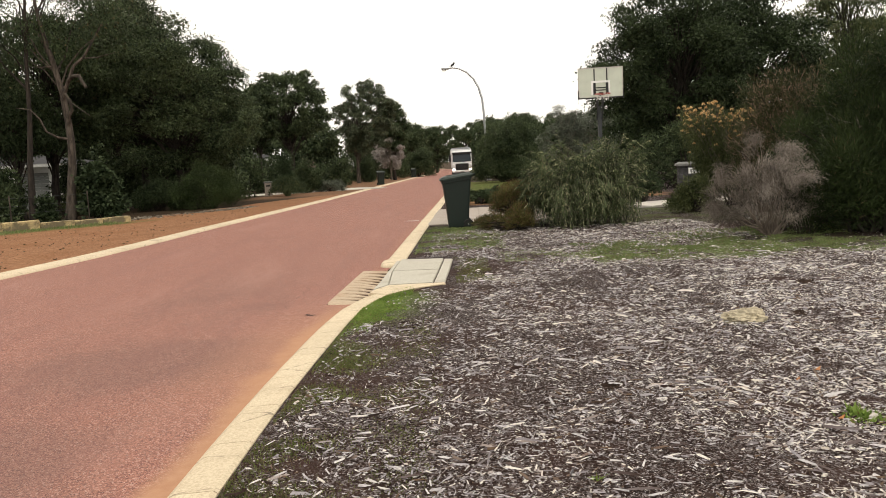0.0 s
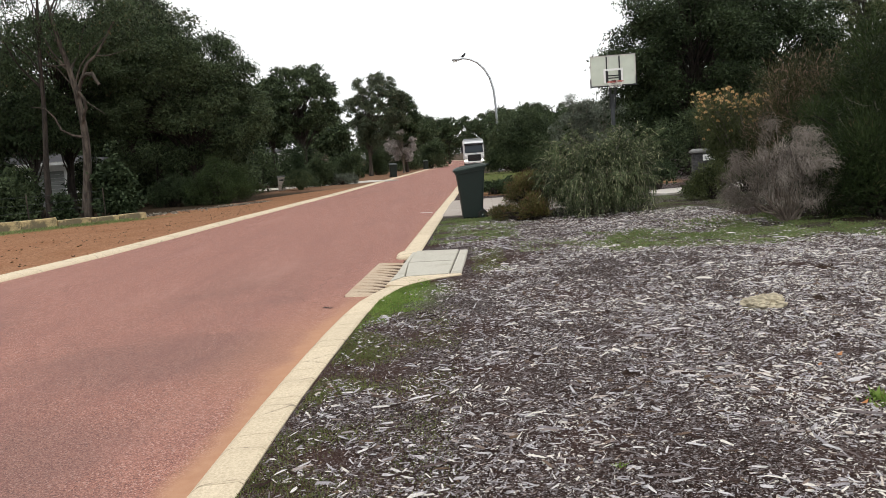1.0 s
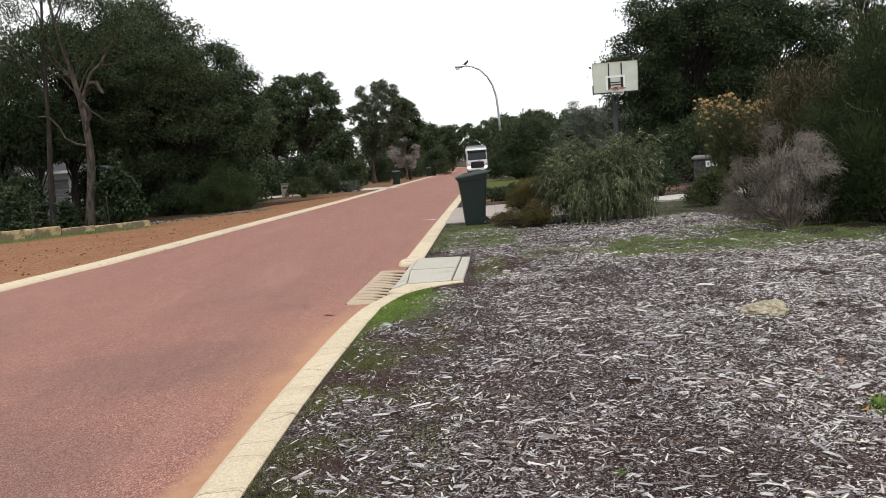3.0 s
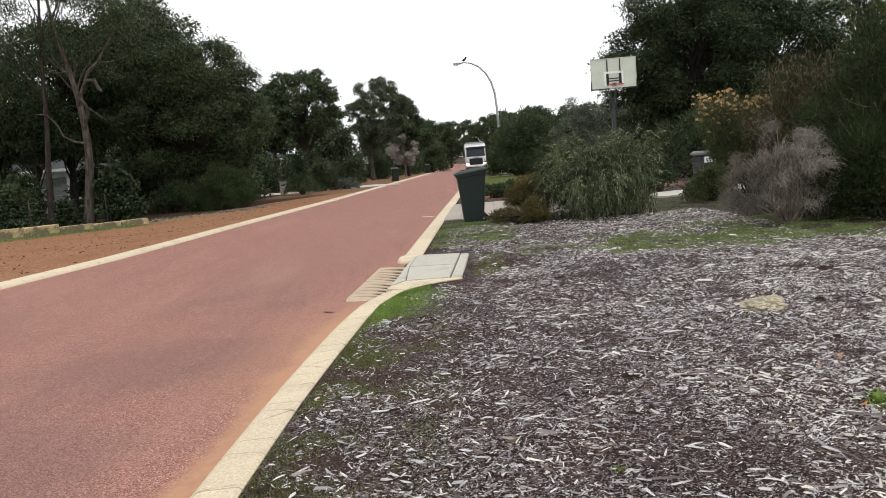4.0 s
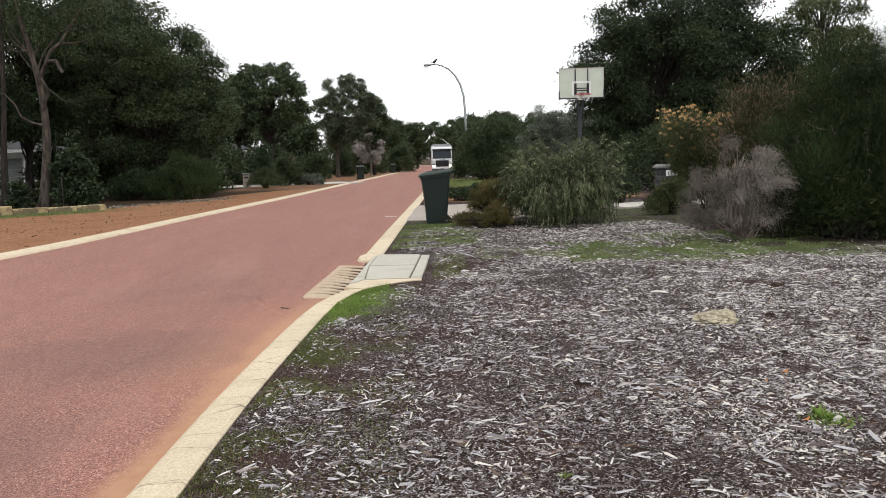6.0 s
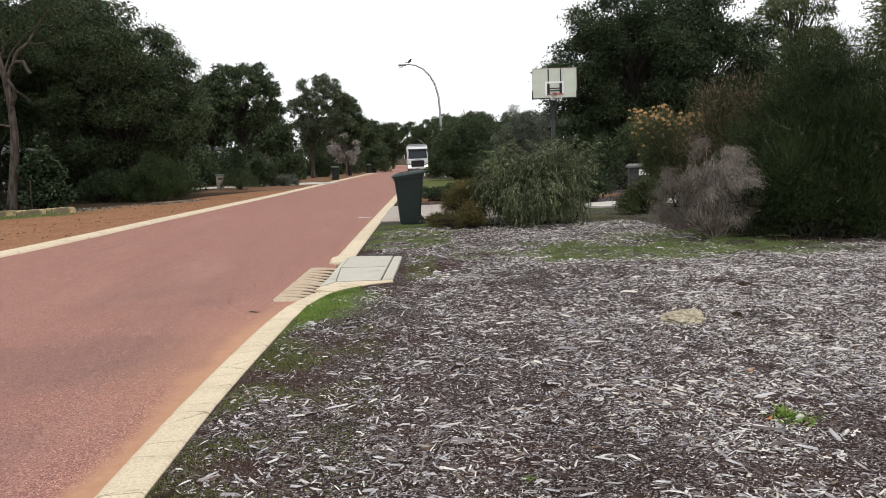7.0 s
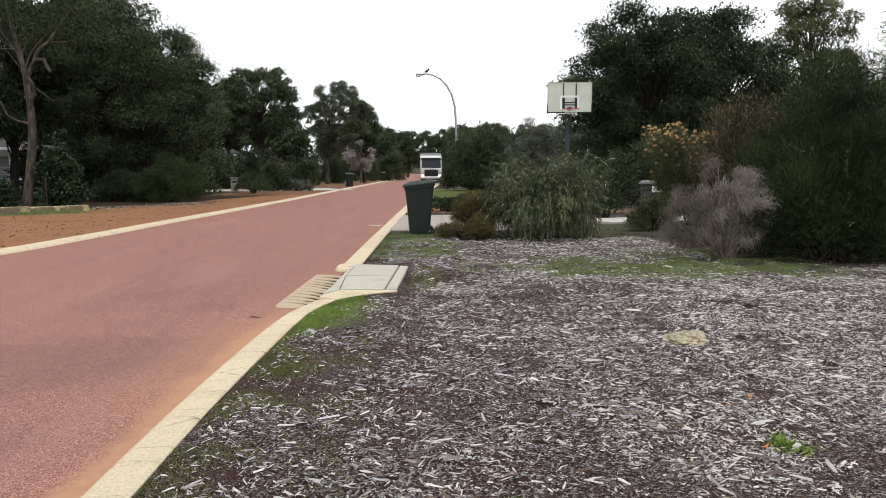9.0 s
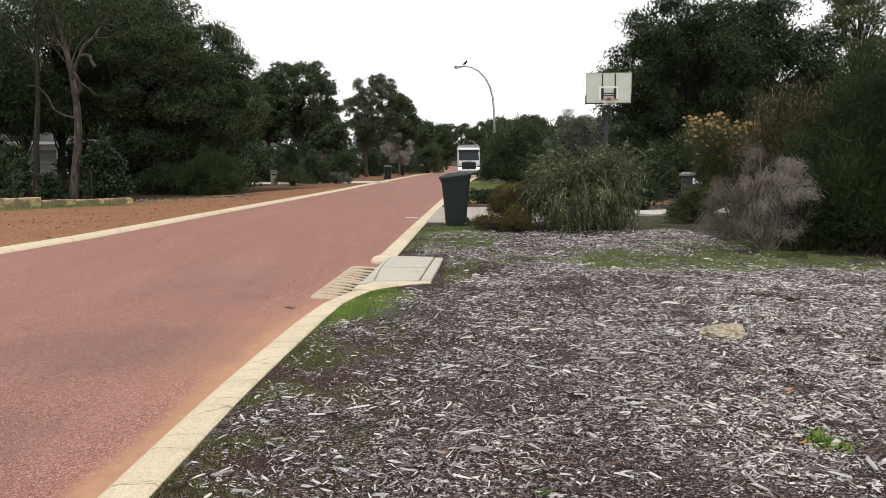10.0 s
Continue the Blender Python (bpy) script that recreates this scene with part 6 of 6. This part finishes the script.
make_shrub("feathery_shrub", 9.6, 14.0, 0.0, (1.6, 1.4, 4.5), 52000, (0.13, 0.03), L_OLIVE, "tall feathery shrub with light green tips", 93, clumps=120, clump_r=0.45, droop=0.2, foot=0.9, up=0.6)
make_shrub("mound_shrub", 8.6, 17.5, 0.0, (2.6, 1.2, 2.3), 14000, (0.11, 0.03), L_DARK, "dark shrub behind the needle-leaved shrubs", 96, clumps=50, clump_r=0.45)


# ---- small things on the mulch ----
def rock():
    bm = bmesh.new()
    bmesh.ops.create_icosphere(bm, subdivisions=5, radius=1.0)
    for v in bm.verts:
        c = v.co
        k = 1 + 0.26 * noise.noise(c * 1.6) + 0.20 * noise.noise(c * 4.0) + 0.12 * noise.noise(c * 9.0)
        v.co = Vector((c.x * 0.185 * k, c.y * 0.12 * k, max(-0.02, c.z * 0.080 * k)))
    ob = part("rock", bm, M_ROCK, None)
    ob.matrix_world = pose(2.22, 5.96, 0.015, 0, 0, 15)
    tagged(ob, "small cream limestone rock lying on the mulch", "rock")


rock()


def chip_slivers(rng, x, y, z, ln, wd, th, yaw, tilt):
    """Corners of many split slivers of wood: a crooked ridge on a flat base, six corners each."""
    n = len(x)
    base = np.array([(-0.5, -0.5, 0), (0.5, -0.4, 0), (0.5, 0.45, 0), (-0.5, 0.5, 0), (-0.40, 0.12, 1), (0.42, -0.1, 1)])
    p = base[None] * np.stack([ln, wd, th], axis=1)[:, None, :]
    p = p * rng.uniform((0.45, 0.6, 0.6), (1.25, 1.2, 1.3), (n, 6, 3))
    ct, st = np.cos(tilt)[:, None], np.sin(tilt)[:, None]
    px, pz = p[..., 0] * ct - p[..., 2] * st, p[..., 0] * st + p[..., 2] * ct
    c, s = np.cos(yaw)[:, None], np.sin(yaw)[:, None]
    return np.stack([px * c - p[..., 1] * s + x[:, None], px * s + p[..., 1] * c + y[:, None], pz + z[:, None]], axis=2)


def mulch_height(x, y):
    k = min(1.0, max(0.0, (x - float(road_right(y)) - 0.25) / 0.5))
    return k * (0.035 * noise.noise((x * 0.9, y * 0.9, 0.3)) + 0.02 * noise.noise((x * 2.7, y * 2.7, 1.7))) - 0.008


def scatter(rng, n, even=1.08, rest=False):
    """Places over the bed, in drifts, thinner on bare soil and grass; rest: the outer part of it, more thinly strewn."""
    y = rng.uniform(-4.0, 10.0, n) if rest else 2.3 + 12.6 * rng.uniform(0, 1, n) ** even
    inner = np.minimum(8.5, 1.75 + y * 0.74)
    right = np.full(n, 8.5) if rest else inner
    x0 = np.where(y < 8.2, np.interp(y, RIGHT_Y, RIGHT_X) + 0.30, np.where(y < 11.1, 0.06, np.interp(y, RIGHT_Y, RIGHT_X) + 0.5))
    x = x0 + (right - x0) * rng.uniform(0, 1, n)
    bare = np.array([noise.noise((a * 1.1, b * 1.1, 7.0)) for a, b in zip(x, y)])
    fine = np.array([noise.noise((a * 4.7, b * 4.7, 3.0)) for a, b in zip(x, y)])
    lawn = (x > 2.0) & (x < 5.6) & (y > 9.7) & (y < 11.6)
    kerb_grass = (x < -0.35) & (y > 6.7) & (y < 8.4)
    # pale chips thinned below the needle shrubs, so that the painted shade stays dark
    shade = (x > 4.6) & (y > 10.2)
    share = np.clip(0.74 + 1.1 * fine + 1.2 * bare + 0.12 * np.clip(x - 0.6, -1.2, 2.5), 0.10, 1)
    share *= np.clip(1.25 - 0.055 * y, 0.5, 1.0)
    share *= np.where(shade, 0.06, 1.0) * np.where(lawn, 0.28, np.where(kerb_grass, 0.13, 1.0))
    share *= np.clip((x - x0 + 0.10) / 0.30, 0.25, 1.0)
    keep = rng.uniform(0, 1, n) < share
    if rest:
        keep &= (y < 2.5) | (x > inner - 0.3)
    else:
        keep &= rng.uniform(0, 1, n) < np.clip((y - 2.0) / 0.8, 0, 1) * np.clip((inner - x) / 0.8 + 0.15, 0, 1)
    x, y = x[keep], y[keep]
    z = np.array([mulch_height(a, b) for a, b in zip(x, y)])
    return x, y, z


def wood_chips():
    rng = np.random.default_rng(101)
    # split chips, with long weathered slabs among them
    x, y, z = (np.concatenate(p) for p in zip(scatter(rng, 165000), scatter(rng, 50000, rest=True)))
    x2, y2, z2 = (np.concatenate(p) for p in zip(scatter(rng, 9500, 0.9), scatter(rng, 5000, rest=True)))
    n, nb = len(x) + len(x2), len(x2)
    ln = np.concatenate([np.clip(rng.lognormal(-4.05, 0.62, n - nb), 0.008, 0.085), np.clip(rng.lognormal(-2.85, 0.40, nb), 0.04, 0.19)])
    wd = np.concatenate([np.clip(ln[:-nb] * rng.uniform(0.10, 0.30, n - nb), 0.0028, 0.011), np.clip(ln[-nb:] * rng.uniform(0.06, 0.16, nb), 0.005, 0.015)])
    x, y, z = np.concatenate([x, x2]), np.concatenate([y, y2]), np.concatenate([z, z2])
    lift = np.concatenate([rng.uniform(0.0, 0.018, n - nb), rng.uniform(0.010, 0.024, nb)])
    tilt = np.concatenate([rng.normal(0, 0.28, n - nb), rng.normal(0, 0.07, nb)])
    q = chip_slivers(rng, x, y, z + lift, ln, wd, wd * rng.uniform(0.45, 1.0, n), rng.normal(0.05, 0.95, n), tilt)
    idx = np.array([0, 1, 5, 4, 2, 3, 4, 5, 3, 0, 4, 1, 2, 5])
    loops = (idx[None] + (np.arange(n) * 6)[:, None]).ravel()
    start = (np.array([0, 4, 8, 11])[None] + (np.arange(n) * 14)[:, None]).ravel()
    # fine pointed splinters: a ridge with a slope to each side
    x, y, z = (np.concatenate(p) for p in zip(scatter(rng, 340000), scatter(rng, 90000, rest=True)))
    m = len(x)
    ln = np.clip(rng.lognormal(-4.45, 0.55, m) * (0.85 + 0.03 * y), 0.005, 0.06)
    wd = np.clip(ln * rng.uniform(0.16, 0.50, m), 0.0020, 0.0065 + 0.0005 * y)
    base = np.array([(-0.5, 0.0, 0.7), (0.5, 0.0, 0.7), (-0.12, -0.5, 0.0), (0.12, 0.5, 0.0)])
    p = base[None] * np.stack([ln, wd, wd * rng.uniform(0.3, 1.1, m)], axis=1)[:, None, :]
    p = p + rng.uniform(-0.28, 0.28, (m, 4, 3)) * np.stack([ln, wd * 0.5, wd], axis=1)[:, None, :]
    yaw = rng.uniform(0, math.pi, m)
    c, s_ = np.cos(yaw)[:, None], np.sin(yaw)[:, None]
    lift = z + rng.uniform(0.0, 0.009, m)
    q2 = np.stack([p[..., 0] * c - p[..., 1] * s_ + x[:, None], p[..., 0] * s_ + p[..., 1] * c + y[:, None], p[..., 2] + lift[:, None]], axis=2)
    idx2 = np.array([0, 2, 1, 0, 1, 3])
    loops = np.concatenate([loops, (idx2[None] + 6 * n + (np.arange(m) * 4)[:, None]).ravel()]).astype(np.int32)
    start = np.concatenate([start, (np.array([0, 3])[None] + 14 * n + (np.arange(m) * 6)[:, None]).ravel()]).astype(np.int32)
    me = bpy.data.meshes.new("wood_chips")
    me.vertices.add(n * 6 + m * 4)
    me.vertices.foreach_set("co", np.concatenate([q.reshape(-1, 3), q2.reshape(-1, 3)]).astype(np.float32).ravel())
    me.loops.add(len(loops))
    me.loops.foreach_set("vertex_index", loops)
    me.polygons.add(len(start))
    me.polygons.foreach_set("loop_start", start)
    me.materials.append(M_CHIP)
    me.update(calc_edges=True)
    tagged(new("wood_chips", me), "weathered grey and brown wood chips covering the bed", "mulch", kind="stuff")


wood_chips()


def grass(name, areas, material, label, seed, ratio=0.14):
    """Short blades; areas are (x0, x1, y0, y1, blades, height)."""
    rng = np.random.default_rng(seed)
    out = []
    for x0, x1, y0, y1, count, h in areas:
        n = count * 3
        u, v = rng.uniform(-1, 1, n), rng.uniform(-1, 1, n)
        x, y = (x0 + x1) / 2 + u * (x1 - x0) / 2, (y0 + y1) / 2 + v * (y1 - y0) / 2
        clump = np.array([noise.noise((a * 2.1, b * 2.1, seed * 1.3)) for a, b in zip(x, y)])
        edge = 1 - np.maximum(np.abs(u), np.abs(v)) ** 3
        off_road = x > np.interp(y, RIGHT_Y, RIGHT_X) + np.where(y < 8.5, 0.27, 0.36)
        keep = (rng.uniform(0, 1, n) < np.clip(0.42 + clump * 1.6, 0.03, 1) * edge) & off_road & ~((y > 8.5) & (y < 11.0) & (x < 0.03))
        x, y = x[keep], y[keep]
        z = np.array([mulch_height(a, b) if b < 24 else float(fall(b)) - 0.012 for a, b in zip(x, y)])
        d = rng.normal(0, 0.45, (len(x), 3))
        d[:, 2] = rng.uniform(0.5, 1.2, len(x))
        out.append(leaf_corners(rng, np.stack([x, y, z], axis=1), d, h * rng.uniform(0.6, 1.3, len(x)), h * ratio))
    tagged(leaf_mesh(name, np.concatenate(out), material), label, "grass", kind="stuff")


grass("grass", [(-1.05, -0.42, 6.7, 8.45, 20000, 0.014), (-1.1, -0.70, 5.6, 7.2, 4500, 0.014), (1.9, 1.96, 3.7, 3.8, 60, 0.05)], L_GRASS, "short bright green grass patches by the kerb", 111, 0.6)
grass("grass", [(1.7, 5.9, 9.3, 12.0, 60000, 0.024), (0.6, 2.2, 9.9, 11.4, 2500, 0.026), (-0.75, 0.9, 11.6, 16.2, 9000, 0.035), (3.0, 8.0, 11.6, 13.0, 4000, 0.04), (7.6, 9.6, 11.8, 14.0, 1500, 0.05)], L_DRYGRASS, "thin mossy grass creeping over the mulch", 112, 0.34)
grass("grass", [(-1.30, -0.62, 2.0, 7.0, 24000, 0.017), (-1.1, -0.1, 2.6, 7.0, 12000, 0.017), (0.0, 0.5, 8.6, 11.2, 4000, 0.020)], L_VERGE, "thin dull moss and grass along the kerb", 114, 0.32)
grass("lawn", [(0.8, 7.0, 31.0, 50.0, 16000, 0.07)], L_DRYGRASS, "patchy green lawn beyond the driveway", 113)


def verge_grass():
    """Rough grass at the foot of the low wall."""
    rng = np.random.default_rng(117)
    u, w_ = rng.uniform(0, 16.7, 9000), np.abs(rng.normal(0.2, 0.55, 9000))
    x, y = -22.4 + 0.67 * u + 0.742 * (w_ + 0.16), 13.6 + 0.742 * u - 0.67 * (w_ + 0.16)
    d = rng.normal(0, 0.5, (9000, 3))
    d[:, 2] = rng.uniform(0.4, 1.2, 9000)
    q = leaf_corners(rng, np.stack([x, y, fall(y) - 0.01], axis=1), d, 0.09, 0.016)
    tagged(leaf_mesh("verge_grass", q, L_DRYGRASS), "rough grass at the foot of the low wall", "grass", kind="stuff")


verge_grass()


def weeds():
    rng = np.random.default_rng(121)
    for x, y, n, r, label in ((1.95, 3.71, 210, 0.11, "small green weed growing in the mulch"), (0.52, 3.1, 16, 0.03, "tiny weed sprout in the mulch")):
        top = empty("weed", pose(x, y, mulch_height(x, y)), label, "weed")
        p = rng.normal(0, r * 0.5, (n, 3)) * (1, 1, 0.1)
        p[:, 2] = np.abs(p[:, 2])
        d = rng.normal(0, 0.7, (n, 3))
        d[:, 2] = rng.uniform(0.3, 1.0, n)
        leaf_mesh("leaves", leaf_corners(rng, p, d, 0.032, 0.012), L_GRASS, top)


weeds()


def debris():
    """A few odd things on the mulch: orange dead leaves, bark lumps and a scrap of plastic."""
    rng = np.random.default_rng(141)
    amber = foliage("amber_dead_leaf", (0.40, 0.14, 0.05), (0.55, 0.27, 0.12))
    for x, y in ((1.89, 4.35), (2.07, 4.50), (1.80, 3.69)):
        q = leaf_corners(rng, np.array([(x, y, mulch_height(x, y) + 0.022)]), np.array([(1.0, 0.3, 0.15)]), 0.045, 0.032, 3.0, True)
        tagged(leaf_mesh("dead_leaf", q, amber), "curled orange dead leaf on the mulch", "leaf", group="dead leaves")
    for x, y, r in ((1.39, 5.27, 0.05), (1.36, 5.20, 0.035), (3.40, 7.50, 0.08), (0.86, 4.45, 0.06), (2.70, 6.1, 0.06), (3.0, 5.3, 0.06), (2.3, 5.0, 0.05)):
        n = 60
        hx, hy = rng.normal(0, r * 0.5, n), rng.normal(0, r * 0.32, n)
        q = chip_slivers(rng, hx, hy, rng.uniform(0, r * 0.28, n), rng.uniform(0.3, 0.9, n) * r, rng.uniform(0.1, 0.3, n) * r, rng.uniform(0.06, 0.16, n) * r, rng.uniform(0, 6.28, n), rng.normal(0, 0.5, n))
        fs = [[6 * a + b for b in f] for a in range(n) for f in ((0, 1, 5, 4), (2, 3, 4, 5), (3, 0, 4), (1, 2, 5))]
        ob = link_mesh("bark_lump", q.reshape(-1, 3), fs, M_ROT)
        ob.matrix_world = pose(x, y, mulch_height(x, y), 0, 0, x * 90)
        tagged(ob, "dark lump of rotting bark on the mulch", "bark", group="bark lumps")
    bm = bmesh.new()
    box(bm, -0.026, 0.026, -0.015, 0.015, 0.0, 0.014, 0.005, 0.004)
    for v in bm.verts:
        v.co.z += 0.012 * noise.noise(v.co * 60)
    ob = part("plastic_scrap", bm, M_PALE, None)
    ob.matrix_world = pose(1.97, 3.68, mulch_height(1.97, 3.68) + 0.02, 8, -14, 35)
    tagged(ob, "crumpled white plastic scrap beside a weed", "litter")


debris()


def fallen_leaves():
    rng = np.random.default_rng(131)
    n = 700
    x = rng.uniform(-13, -6.6, n)
    y = rng.uniform(11, 34, n)
    ok = (x < np.interp(y, LEFT_Y, LEFT_X) - 0.5) & (x > -13.5 + (y - 22) * 0.3)
    x, y = x[ok], y[ok]
    p = np.stack([x, y, fall(y) + 0.002], axis=1)
    d = rng.normal(0, 1, (len(x), 3)) * (1, 1, 0.12)
    d[:, 2] = np.abs(d[:, 2])
    tagged(leaf_mesh("fallen_leaves", leaf_corners(rng, p, d, 0.055, 0.03, 0.0, True), foliage("dry_fallen_leaves", (0.05, 0.03, 0.02), (0.22, 0.14, 0.08))), "dry brown leaves scattered on the red verge", "leaf litter", kind="stuff")


fallen_leaves()


def pale_litter():
    """Pale dry leaves and bark strips drifted below the wall's end and the mound shrub."""
    rng = np.random.default_rng(133)
    u = rng.uniform(0, 1, 900)
    x = -12.2 + 4.0 * u + rng.normal(0, 0.28, 900)
    y = 25.6 + 7.0 * u + rng.normal(0, 0.35, 900)
    d = rng.normal(0, 1, (900, 3)) * (1, 1, 0.15)
    q = leaf_corners(rng, np.stack([x, y, fall(y) + 0.004], axis=1), d, 0.10, 0.075, 0.5, True)
    tagged(leaf_mesh("leaf_litter", q, foliage("pale_dry_litter", (0.10, 0.08, 0.06), (0.42, 0.38, 0.32))), "pale dry leaf litter below the mound shrub", "leaf litter", kind="stuff")


pale_litter()


def motions():
    """The truck stands, then rolls slowly towards the camera; its wheels turn with it."""
    rows = ((0.0, 2.22, 96.0), (7.5, 2.22, 96.0), (8.3, 2.16, 95.0), (9.0, 2.02, 92.8), (10.0, 1.86, 88.5))
    walk(TRUCK, [(t, pose(x, y, float(fall(y)) - 0.075)) for t, x, y in rows])
    for wheel in TRUCK.children:
        if wheel.name.split(".")[0] == "wheel":
            home = wheel.location.copy()
            spun = []
            for t in [0.0, 7.5] + [7.5 + 0.25 * i for i in range(1, 11)]:
                y = float(np.interp(t, [r[0] for r in rows], [r[2] for r in rows]))
                spun.append((t, pose(*home, math.degrees((96.0 - y) / 0.5), 0, 0)))
            walk(wheel, spun)


motions()
